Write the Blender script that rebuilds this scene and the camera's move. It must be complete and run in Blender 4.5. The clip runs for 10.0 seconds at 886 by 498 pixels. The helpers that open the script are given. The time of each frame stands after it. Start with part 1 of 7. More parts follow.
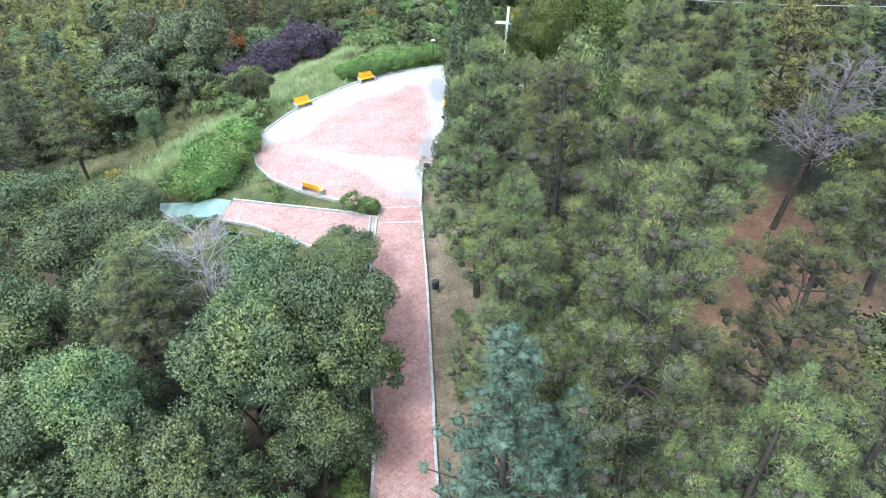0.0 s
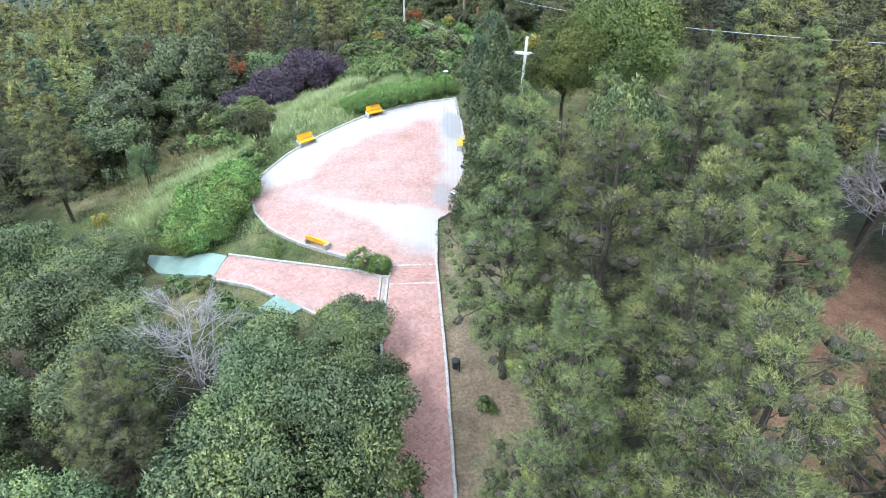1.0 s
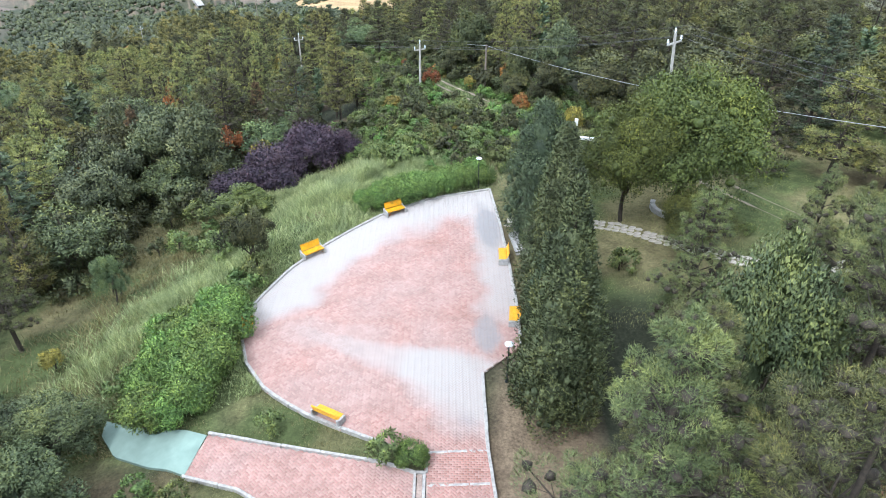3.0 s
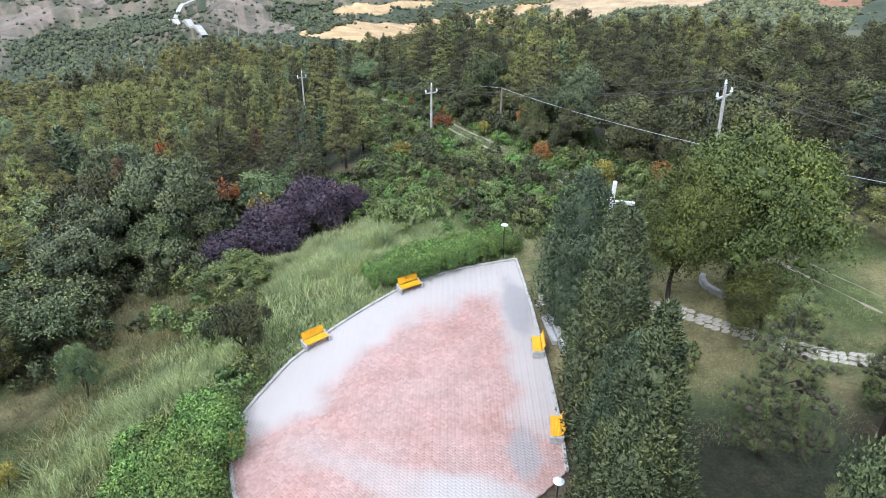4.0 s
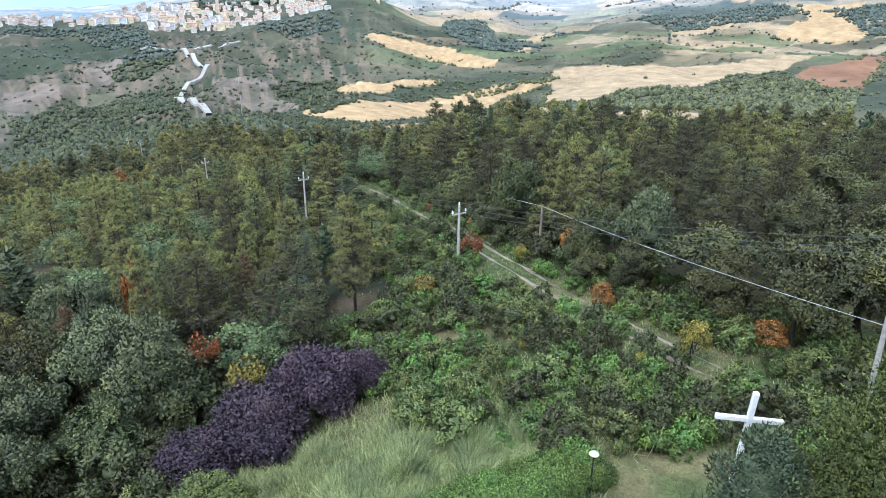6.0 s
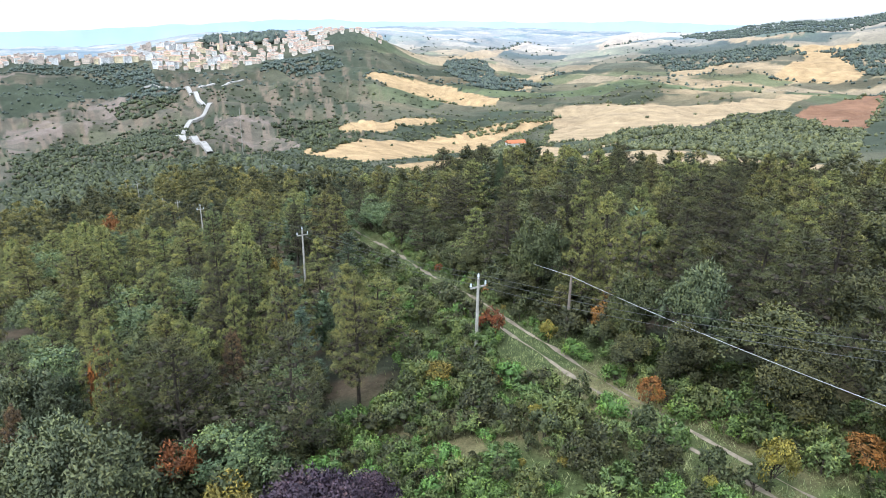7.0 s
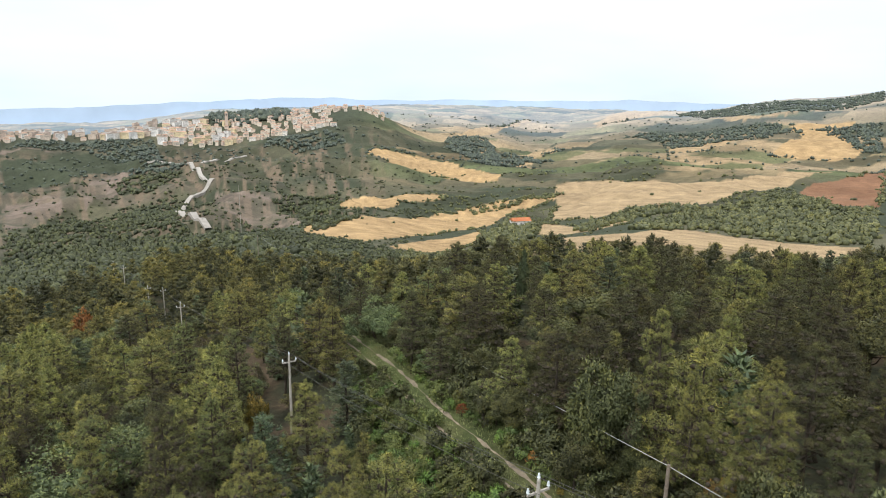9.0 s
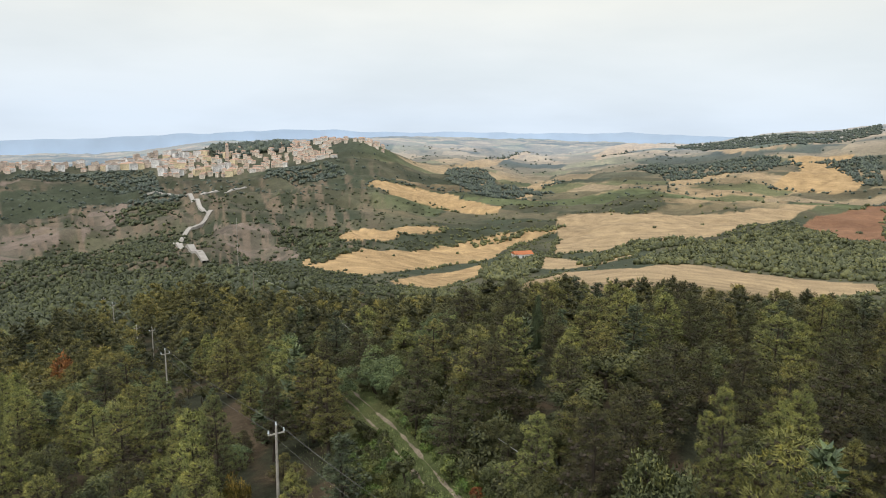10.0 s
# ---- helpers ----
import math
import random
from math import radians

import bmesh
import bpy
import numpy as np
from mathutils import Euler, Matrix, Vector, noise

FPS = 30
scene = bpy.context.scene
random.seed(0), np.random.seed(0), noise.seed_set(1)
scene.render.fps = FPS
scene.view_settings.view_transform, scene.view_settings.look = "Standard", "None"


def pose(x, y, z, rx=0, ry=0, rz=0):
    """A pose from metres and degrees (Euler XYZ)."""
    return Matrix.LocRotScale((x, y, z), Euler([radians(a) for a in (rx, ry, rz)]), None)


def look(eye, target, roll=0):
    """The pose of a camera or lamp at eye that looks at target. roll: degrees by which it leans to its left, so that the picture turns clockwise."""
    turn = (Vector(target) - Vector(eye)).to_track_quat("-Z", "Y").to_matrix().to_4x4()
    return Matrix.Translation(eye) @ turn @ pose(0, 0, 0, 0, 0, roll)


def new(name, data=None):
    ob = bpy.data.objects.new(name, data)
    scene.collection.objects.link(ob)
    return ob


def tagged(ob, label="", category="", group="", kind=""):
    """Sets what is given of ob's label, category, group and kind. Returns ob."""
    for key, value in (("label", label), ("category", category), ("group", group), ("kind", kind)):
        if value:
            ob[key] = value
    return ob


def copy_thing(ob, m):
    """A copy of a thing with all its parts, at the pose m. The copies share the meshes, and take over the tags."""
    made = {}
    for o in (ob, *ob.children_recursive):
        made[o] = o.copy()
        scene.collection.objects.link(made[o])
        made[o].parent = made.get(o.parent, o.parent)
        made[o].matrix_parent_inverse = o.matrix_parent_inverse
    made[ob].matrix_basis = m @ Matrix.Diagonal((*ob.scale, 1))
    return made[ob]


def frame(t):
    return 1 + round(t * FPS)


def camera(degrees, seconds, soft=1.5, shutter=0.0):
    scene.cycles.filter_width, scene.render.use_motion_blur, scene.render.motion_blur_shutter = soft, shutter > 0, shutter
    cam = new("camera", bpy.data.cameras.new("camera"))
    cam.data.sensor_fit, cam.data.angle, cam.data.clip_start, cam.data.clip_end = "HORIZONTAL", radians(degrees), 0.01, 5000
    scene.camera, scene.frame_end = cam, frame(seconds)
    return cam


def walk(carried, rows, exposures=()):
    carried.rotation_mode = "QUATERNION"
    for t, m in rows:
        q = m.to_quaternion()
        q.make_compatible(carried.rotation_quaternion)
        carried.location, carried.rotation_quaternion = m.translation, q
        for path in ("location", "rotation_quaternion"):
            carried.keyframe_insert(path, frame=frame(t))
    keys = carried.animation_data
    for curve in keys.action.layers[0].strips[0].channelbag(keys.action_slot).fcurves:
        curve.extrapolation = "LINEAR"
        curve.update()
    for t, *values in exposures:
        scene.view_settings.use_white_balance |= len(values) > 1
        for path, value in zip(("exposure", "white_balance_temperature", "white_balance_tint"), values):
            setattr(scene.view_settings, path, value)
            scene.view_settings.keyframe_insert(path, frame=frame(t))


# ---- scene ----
cam = camera(67.2, 10.0, 1.0)
METRES, EYE, TILT, LEAN, TURN = 75.0, 22.8, -34.7, 0.0, 0.0
ROWS = [
    (0.0, 0.0, 0.0, 0.0, 0.0, 0.0, -0.0),
    (0.5, -0.0064, 0.0289, 0.0203, 0.02, 0.46, -0.13),
    (1.0, -0.014, 0.0589, 0.0421, 0.07, 0.89, -0.31),
    (1.5, -0.0225, 0.0897, 0.0651, 0.08, 1.51, -0.36),
    (2.0, -0.031, 0.1226, 0.0875, 0.03, 2.17, -0.39),
    (2.5, -0.0397, 0.1563, 0.1098, -0.03, 2.86, -0.41),
    (4.0, -0.0665, 0.2668, 0.1841, -0.04, 5.88, -0.66),
    (4.5, -0.0761, 0.3072, 0.2122, -0.02, 7.34, -0.73),
    (5.0, -0.0853, 0.348, 0.2418, -0.02, 8.8, -0.73),
    (5.5, -0.0952, 0.3896, 0.272, -0.07, 10.34, -0.73),
    (7.0, -0.1231, 0.5201, 0.3671, -0.11, 14.94, -0.87),
    (7.5, -0.1319, 0.5671, 0.4001, -0.12, 16.5, -0.92),
    (8.0, -0.1398, 0.6149, 0.4333, -0.12, 18.06, -0.95),
    (8.5, -0.1477, 0.6634, 0.4667, -0.14, 19.61, -1.0),
    (9.0, -0.1554, 0.7106, 0.5, -0.16, 21.17, -1.03),
    (9.5, -0.163, 0.7577, 0.5334, -0.21, 22.68, -1.09),
    (10.0, -0.1699, 0.8056, 0.5665, -0.24, 23.83, -1.11),
]

# world and sun
EXPOSURES = ((0.0, 1.55, 5150, 5), (1.5, 1.40, 5300, 7), (2.5, 1.26, 5450, 9), (4.0, 1.06, 5400, 12), (4.5, 1.0, 5350, 13), (5.5, 0.95, 5150, 11), (7.0, 0.95, 5500, 10), (7.5, 0.85, 5650, 10), (8.5, 0.6, 6150, 11), (9.0, 0.45, 6450, 11), (9.5, 0.26, 6550, 11), (10.0, 0.13, 6550, 11))
walk(cam, [(t, pose(0, 0, EYE, TILT, LEAN, TURN) @ pose(METRES * x, METRES * y, METRES * z, 90 + pitch, roll, yaw)) for t, x, y, z, yaw, pitch, roll in ROWS], EXPOSURES)

SUN_EL, SUN_AZ = 52.0, 215.0      # degrees; azimuth clockwise from +y
world = bpy.data.worlds.new("overcast_sky")
scene.world = world
world.use_nodes = True
wn, wl = world.node_tree.nodes, world.node_tree.links
wn.clear()
w_out = wn.new("ShaderNodeOutputWorld")
w_bg = wn.new("ShaderNodeBackground")
w_sky = wn.new("ShaderNodeTexSky")
w_sky.sky_type = "NISHITA"
w_sky.sun_disc = False
w_sky.sun_elevation = radians(SUN_EL)
w_sky.sun_rotation = radians(SUN_AZ)
w_sky.altitude = 400
w_sky.air_density, w_sky.dust_density, w_sky.ozone_density = 1.0, 3.0, 1.0
w_geo = wn.new("ShaderNodeTexCoord")
w_map = wn.new("ShaderNodeMapping")
w_map.inputs["Scale"].default_value = (1.2, 1.2, 5.0)
w_noise = wn.new("ShaderNodeTexNoise")
w_noise.inputs["Scale"].default_value = 2.2
w_noise.inputs["Detail"].default_value = 6.0
w_ramp = wn.new("ShaderNodeValToRGB")
w_ramp.color_ramp.elements[0].position = 0.35
w_ramp.color_ramp.elements[0].color = (0.82, 0.82, 0.82, 1)
w_ramp.color_ramp.elements[1].position = 0.62
w_ramp.color_ramp.elements[1].color = (0.95, 0.95, 0.95, 1)
w_mix = wn.new("ShaderNodeMixRGB")
w_mix.inputs["Color2"].default_value = (9.4, 9.6, 9.6, 1)
w_bg.inputs["Strength"].default_value = 0.11
wl.new(w_geo.outputs["Generated"], w_map.inputs["Vector"])
wl.new(w_map.outputs["Vector"], w_noise.inputs["Vector"])
wl.new(w_noise.outputs["Fac"], w_ramp.inputs["Fac"])
wl.new(w_ramp.outputs["Color"], w_mix.inputs["Fac"])
wl.new(w_sky.outputs["Color"], w_mix.inputs["Color1"])
# an overcast sky is brightest overhead and paler, bluer and dimmer towards the horizon
w_sep = wn.new("ShaderNodeSeparateXYZ")
w_up = wn.new("ShaderNodeValToRGB")
w_up.color_ramp.elements[0].color = (0.70, 0.79, 0.90, 1)
w_up.color_ramp.elements[1].color = (1.24, 1.22, 1.20, 1)
w_step = w_up.color_ramp.elements.new(0.16)
w_step.color = (0.82, 0.825, 0.785, 1)
w_mul = wn.new("ShaderNodeMixRGB")
w_mul.blend_type = "MULTIPLY"
w_mul.inputs["Fac"].default_value = 1.0
wl.new(w_geo.outputs["Generated"], w_sep.inputs["Vector"])
wl.new(w_sep.outputs["Z"], w_up.inputs["Fac"])
wl.new(w_mix.outputs["Color"], w_mul.inputs["Color1"])
wl.new(w_up.outputs["Color"], w_mul.inputs["Color2"])
wl.new(w_mul.outputs["Color"], w_bg.inputs["Color"])
wl.new(w_bg.outputs["Background"], w_out.inputs["Surface"])

sun_data = bpy.data.lights.new("sun", "SUN")
sun_data.energy = 1.4
sun_data.angle = radians(14)
sun_data.color = (1.0, 0.95, 0.87)
sun = new("sun", sun_data)
az, el = radians(SUN_AZ), radians(SUN_EL)
sun.matrix_world = look((math.sin(az) * math.cos(el) * 100, math.cos(az) * math.cos(el) * 100, math.sin(el) * 100), (0, 0, 0))

# ---------------------------------------------------------------- helpers
rng = np.random.default_rng(7)


def lattice(ix, iy, seed):
    h = (ix.astype(np.int64) * 374761393 + iy.astype(np.int64) * 668265263 + seed * 974634777) & 0x7FFFFFFF
    h = ((h ^ (h >> 13)) * 1274126177) & 0x7FFFFFFF
    return ((h ^ (h >> 16)) & 0xFFFF) / 65535.0


def vnoise(x, y, seed=0):
    """Smooth value noise in -1..1 over the plane, for arrays."""
    x, y = np.asarray(x, float), np.asarray(y, float)
    ix, iy = np.floor(x), np.floor(y)
    fx, fy = x - ix, y - iy
    fx, fy = fx * fx * (3 - 2 * fx), fy * fy * (3 - 2 * fy)
    a, b = lattice(ix, iy, seed), lattice(ix + 1, iy, seed)
    c, d = lattice(ix, iy + 1, seed), lattice(ix + 1, iy + 1, seed)
    return 2 * ((a * (1 - fx) + b * fx) * (1 - fy) + (c * (1 - fx) + d * fx) * fy) - 1


def fbm(x, y, seed=0, octaves=4):
    return sum(vnoise(x * 2 ** k, y * 2 ** k, seed + k) * 0.5 ** k for k in range(octaves))


def smooth(a, b, v):
    q = np.clip((np.asarray(v, float) - a) / (b - a), 0, 1)
    return q * q * (3 - 2 * q)


def mesh_from(name, verts, faces, material, parent=None, label="", smooth_shade=False):
    """One mesh object from arrays of corners and faces."""
    me = bpy.data.meshes.new(name)
    me.from_pydata([tuple(v) for v in verts], [], [tuple(f) for f in faces])
    if smooth_shade:
        me.polygons.foreach_set("use_smooth", [True] * len(me.polygons))
    me.materials.append(material)
    ob = new(name, me)
    if parent:
        ob.parent = parent
    if label:
        ob["label"] = label
    return ob


def part(name, bm, material, parent, label="", smooth_shade=False):
    """Link a bmesh as one mesh object under a thing."""
    me = bpy.data.meshes.new(name)
    if smooth_shade:
        for f in bm.faces:
            f.smooth = True
    bm.to_mesh(me)
    bm.free()
    me.materials.append(material)
    ob = new(name, me)
    if parent:
        ob.parent = parent
    if label:
        ob["label"] = label
    return ob


# ---------------------------------------------------------------- the lie of the land
# Heights by bearing (degrees right of ahead) and by distance from the hub.
HUB = (-12.0, 74.0)
REACH = (250, 450, 650, 900, 1250, 1600, 1800, 2300, 3200, 4800)
RELIEF = {
    -40: (-50, -92, -125, -135, -135, -114, -90, -165, -195, -235),
    -28: (-48, -84, -112, -127, -127, -112, -88, -165, -190, -225),
    -18: (-42, -74, -99, -97, -105, -106, -24, -165, -100, -140),
    -8: (-42, -72, -90, -107, -98, -58, -14, -165, -72, -110),
    0: (-44, -78, -97, -112, -120, -116, -112, -106, -92, -92),
    8: (-40, -71, -90, -106, -121, -131, -135, -140, -108, -98),
    18: (-34, -60, -76, -90, -100, -101, -100, -85, -62, -110),
    28: (-35, -56, -66, -80, -95, -84, -70, -30, 14, -100),
    40: (-30, -48, -52, -66, -80, -55, -40, 25, 115, -40),
}


def plaza_z(y):
    return 0.0375 * (y - 50)


def local_z(x, y):
    """The hilltop: nearly level along the lane and the plaza, falling away to the north and west."""
    south = np.minimum(y, 63)
    z = 0.0375 * (south - 50) - 0.105 * np.maximum(y - 66, 0)
    west = np.maximum(-x - 15.5 + 0.4 * np.clip(y - 52, 0, 25), 0)
    z = z - 0.33 * np.minimum(west, 16) - 0.16 * np.maximum(west - 16, 0)
    z = z + 0.02 * np.maximum(x - 4, 0)
    return z + 0.25 * fbm(x / 9, y / 9, 3, 3) * smooth(0, 6, west + np.maximum(y - 66, 0) + np.maximum(x - 1, 0))


def bearing(x, y):
    dx, dy = x - HUB[0], y - HUB[1]
    return np.degrees(np.arctan2(dx, dy)), np.hypot(dx, dy)


BEARINGS = np.array(sorted(RELIEF), float)
FINE = np.linspace(math.log(REACH[0]), math.log(REACH[-1]), 240)
SOFT = np.hanning(19) / np.hanning(19).sum()
COLUMNS = np.array([np.convolve(np.pad(np.interp(FINE, np.log(np.array(REACH, float)), RELIEF[int(k)]), 9, mode="edge"), SOFT, "valid") for k in BEARINGS])


def far_z(a, r):
    u = np.clip((np.log(np.maximum(r, REACH[0])) - FINE[0]) / (FINE[1] - FINE[0]), 0, 238.999)
    j = u.astype(int)
    f = u - j
    aa = np.clip(a, BEARINGS[0], BEARINGS[-1] - 1e-6)
    i = np.searchsorted(BEARINGS, aa, side="right") - 1
    q = (aa - BEARINGS[i]) / (BEARINGS[i + 1] - BEARINGS[i])
    q = q * q * (3 - 2 * q)
    lo = COLUMNS[i, j] * (1 - f) + COLUMNS[i, j + 1] * f
    hi = COLUMNS[i + 1, j] * (1 - f) + COLUMNS[i + 1, j + 1] * f
    return lo * (1 - q) + hi * q


def land(x, y):
    """Height of the ground at x, y (arrays)."""
    x, y = np.atleast_1d(np.asarray(x, float)), np.atleast_1d(np.asarray(y, float))
    a, r = bearing(x, y)
    near = local_z(x, y)
    behind = smooth(60, 110, np.abs(a))
    far = far_z(a, r) * (1 - behind) + (-0.08 * r) * behind
    far = np.maximum(far, -400)
    gully = fbm(x / 170, y / 170, 11, 5)
    ridged = 1 - np.abs(fbm(x / 110 + 0.4 * gully, y / 110, 23, 4))
    ribs = 1 - np.abs(fbm((x + 0.5 * y) / 75 + 0.6 * gully, (y - 0.5 * x) / 170, 29, 3))
    hill = smooth(2, -14, a) * smooth(420, 700, r) * smooth(1650, 1350, r)
    far = far + smooth(250, 900, r) * (gully * 7 + (ridged - 0.7) * 9) + hill * (ribs - 0.72) * 16
    t = smooth(90, 250, r)
    return near * (1 - t) + far * t


def land1(x, y):
    return float(land(x, y)[0])



# ---------------------------------------------------------------- materials
def nodes_of(name):
    m = bpy.data.materials.new(name)
    m.use_nodes = True
    nt = m.node_tree
    b = nt.nodes["Principled BSDF"]
    return m, nt, nt.nodes, nt.links, b


def noise_node(nt, scale, detail=4.0, rough=0.55, coord="Object"):
    tc = nt.nodes.new("ShaderNodeTexCoord")
    n = nt.nodes.new("ShaderNodeTexNoise")
    n.inputs["Scale"].default_value = scale
    n.inputs["Detail"].default_value = detail
    n.inputs["Roughness"].default_value = rough
    nt.links.new(tc.outputs[coord], n.inputs["Vector"])
    return n


def ramp_node(nt, source, stops):
    r = nt.nodes.new("ShaderNodeValToRGB")
    e = r.color_ramp.elements
    while len(e) < len(stops):
        e.new(0.5)
    for q, (p, c) in zip(e, stops):
        q.position = p
        q.color = (*c, 1)
    nt.links.new(source, r.inputs["Fac"])
    return r


def mix_node(nt, kind, fac, a, b):
    n = nt.nodes.new("ShaderNodeMixRGB")
    n.blend_type = kind
    for key, v in (("Fac", fac), ("Color1", a), ("Color2", b)):
        if isinstance(v, (int, float)):
            n.inputs[key].default_value = v
        elif isinstance(v, tuple):
            n.inputs[key].default_value = (*v, 1)
        else:
            nt.links.new(v, n.inputs[key])
    return n


def surface(name, light, dark, scale, rough=0.85, bump=0.0, bump_scale=30.0, metal=0.0, coarse=None, specular=0.3):
    """A mottled solid: two colours mixed by noise at two scales, with fine relief."""
    m, nt, nodes, links, b = nodes_of(name)
    n1 = noise_node(nt, scale)
    r1 = ramp_node(nt, n1.outputs["Fac"], ((0.3, dark), (0.7, light)))
    n2 = noise_node(nt, coarse or scale / 7, 3.0)
    r2 = ramp_node(nt, n2.outputs["Fac"], ((0.3, (0.72, 0.72, 0.72)), (0.7, (1.12, 1.12, 1.12))))
    mx = mix_node(nt, "MULTIPLY", 1.0, r1.outputs["Color"], r2.outputs["Color"])
    links.new(mx.outputs["Color"], b.inputs["Base Color"])
    b.inputs["Roughness"].default_value = rough
    b.inputs["Metallic"].default_value = metal
    b.inputs["Specular IOR Level"].default_value = specular
    if bump:
        n3 = noise_node(nt, bump_scale, 5.0)
        bp = nodes.new("ShaderNodeBump")
        bp.inputs["Strength"].default_value = bump
        links.new(n3.outputs["Fac"], bp.inputs["Height"])
        links.new(bp.outputs["Normal"], b.inputs["Normal"])
    return m


def foliage(name, light, dark, spread=0.28, translucent=0.08, gloss=0.3):
    """Leaves: colour varies leaf by leaf, plant by plant and in soft patches."""
    m, nt, nodes, links, b = nodes_of(name)
    geo = nodes.new("ShaderNodeNewGeometry")
    info = nodes.new("ShaderNodeObjectInfo")
    r1 = ramp_node(nt, geo.outputs["Random Per Island"], ((0.0, dark), (1.0, light)))
    n2 = noise_node(nt, 0.55, 3.0)
    r2 = ramp_node(nt, n2.outputs["Fac"], ((0.3, (0.64, 0.68, 0.66)), (0.7, (1.24, 1.19, 1.04))))
    mx = mix_node(nt, "MULTIPLY", 1.0, r1.outputs["Color"], r2.outputs["Color"])
    n4 = noise_node(nt, 6.5, 5.0, 0.7)
    r4 = ramp_node(nt, n4.outputs["Fac"], ((0.34, (0.70, 0.72, 0.70)), (0.64, (1.34, 1.32, 1.25))))
    mx = mix_node(nt, "MULTIPLY", 1.0, mx.outputs["Color"], r4.outputs["Color"])
    bp = nodes.new("ShaderNodeBump")
    bp.inputs["Strength"].default_value = 0.5
    bp.inputs["Distance"].default_value = 0.12
    links.new(n4.outputs["Fac"], bp.inputs["Height"])
    links.new(bp.outputs["Normal"], b.inputs["Normal"])
    hsv = nodes.new("ShaderNodeHueSaturation")
    hue = nodes.new("ShaderNodeMapRange")
    hue.inputs["To Min"].default_value, hue.inputs["To Max"].default_value = 0.480, 0.518
    val = nodes.new("ShaderNodeMapRange")
    val.inputs["To Min"].default_value, val.inputs["To Max"].default_value = 1 - spread, 1 + spread
    links.new(info.outputs["Random"], hue.inputs["Value"])
    links.new(info.outputs["Random"], val.inputs["Value"])
    links.new(hue.outputs["Result"], hsv.inputs["Hue"])
    links.new(val.outputs["Result"], hsv.inputs["Value"])
    links.new(mx.outputs["Color"], hsv.inputs["Color"])
    # tint holds random tone plus painted light on tips and shade inside
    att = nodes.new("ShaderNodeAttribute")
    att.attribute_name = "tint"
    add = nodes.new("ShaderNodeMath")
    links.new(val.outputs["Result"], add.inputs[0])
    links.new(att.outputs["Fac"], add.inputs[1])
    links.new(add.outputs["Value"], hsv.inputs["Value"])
    tip_range = nodes.new("ShaderNodeMapRange")
    tip_range.inputs["From Min"].default_value, tip_range.inputs["From Max"].default_value = -0.35, 0.55
    links.new(att.outputs["Fac"], tip_range.inputs["Value"])
    lightened = ramp_node(nt, tip_range.outputs["Result"], ((0.0, (0.96, 1.0, 1.02)), (0.4, (1.0, 1.0, 1.0)), (1.0, (1.20, 1.06, 0.72))))
    hsv = mix_node(nt, "MULTIPLY", 1.0, hsv.outputs["Color"], lightened.outputs["Color"])
    links.new(hsv.outputs["Color"], b.inputs["Base Color"])
    b.inputs["Roughness"].default_value = 0.55
    b.inputs["Specular IOR Level"].default_value = gloss
    tr = nodes.new("ShaderNodeBsdfTranslucent")
    links.new(hsv.outputs["Color"], tr.inputs["Color"])
    mixer = nodes.new("ShaderNodeMixShader")
    mixer.inputs["Fac"].default_value = translucent
    out = nodes["Material Output"]
    links.new(b.outputs["BSDF"], mixer.inputs[1])
    links.new(tr.outputs["BSDF"], mixer.inputs[2])
    links.new(mixer.outputs["Shader"], out.inputs["Surface"])
    return m


M_OAK = foliage("oak_leaves", (0.140, 0.178, 0.094), (0.060, 0.084, 0.047))
M_GREYOAK = foliage("grey_oak_leaves", (0.116, 0.134, 0.080), (0.052, 0.066, 0.042))
M_CEDAR = foliage("cedar_sprays", (0.155, 0.182, 0.092), (0.062, 0.080, 0.042))
M_HOLM = foliage("holm_oak_leaves", (0.096, 0.105, 0.049), (0.042, 0.050, 0.027))
M_PINE = foliage("pine_needles", (0.200, 0.225, 0.094), (0.070, 0.090, 0.045))
# lighter and darker pine tones, partly to put the wood's light and shade into colour
M_LIGHTPINE = foliage("light_pine_needles", (0.255, 0.258, 0.090), (0.104, 0.114, 0.047))
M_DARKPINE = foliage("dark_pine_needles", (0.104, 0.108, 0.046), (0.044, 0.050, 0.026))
M_CYPRESS = foliage("cypress_sprays", (0.112, 0.146, 0.086), (0.050, 0.070, 0.045))
M_BLUE = foliage("blue_conifer_needles", (0.150, 0.200, 0.150), (0.070, 0.100, 0.080))
M_RUST = foliage("rust_brown_needles", (0.160, 0.095, 0.060), (0.078, 0.050, 0.035))
M_PLUM = foliage("plum_leaves", (0.078, 0.054, 0.090), (0.030, 0.022, 0.040))
M_ORANGE = foliage("autumn_leaves", (0.38, 0.165, 0.055), (0.18, 0.085, 0.035))
M_YELLOW = foliage("yellow_leaves", (0.34, 0.285, 0.065), (0.16, 0.145, 0.04))
M_SHRUB = foliage("shrub_leaves", (0.138, 0.190, 0.066), (0.070, 0.105, 0.040))
M_SHRUB2 = foliage("olive_shrub_leaves", (0.170, 0.205, 0.075), (0.095, 0.120, 0.050))
M_SHRUB3 = foliage("fresh_shrub_leaves", (0.165, 0.260, 0.070), (0.090, 0.155, 0.048))
M_HEDGE = foliage("hedge_leaves", (0.185, 0.270, 0.078), (0.048, 0.088, 0.028))
M_ROUND = foliage("evergreen_leaves", (0.108, 0.126, 0.035), (0.050, 0.066, 0.021))
M_GRASS = foliage("tall_grass", (0.420, 0.450, 0.245), (0.140, 0.182, 0.080))
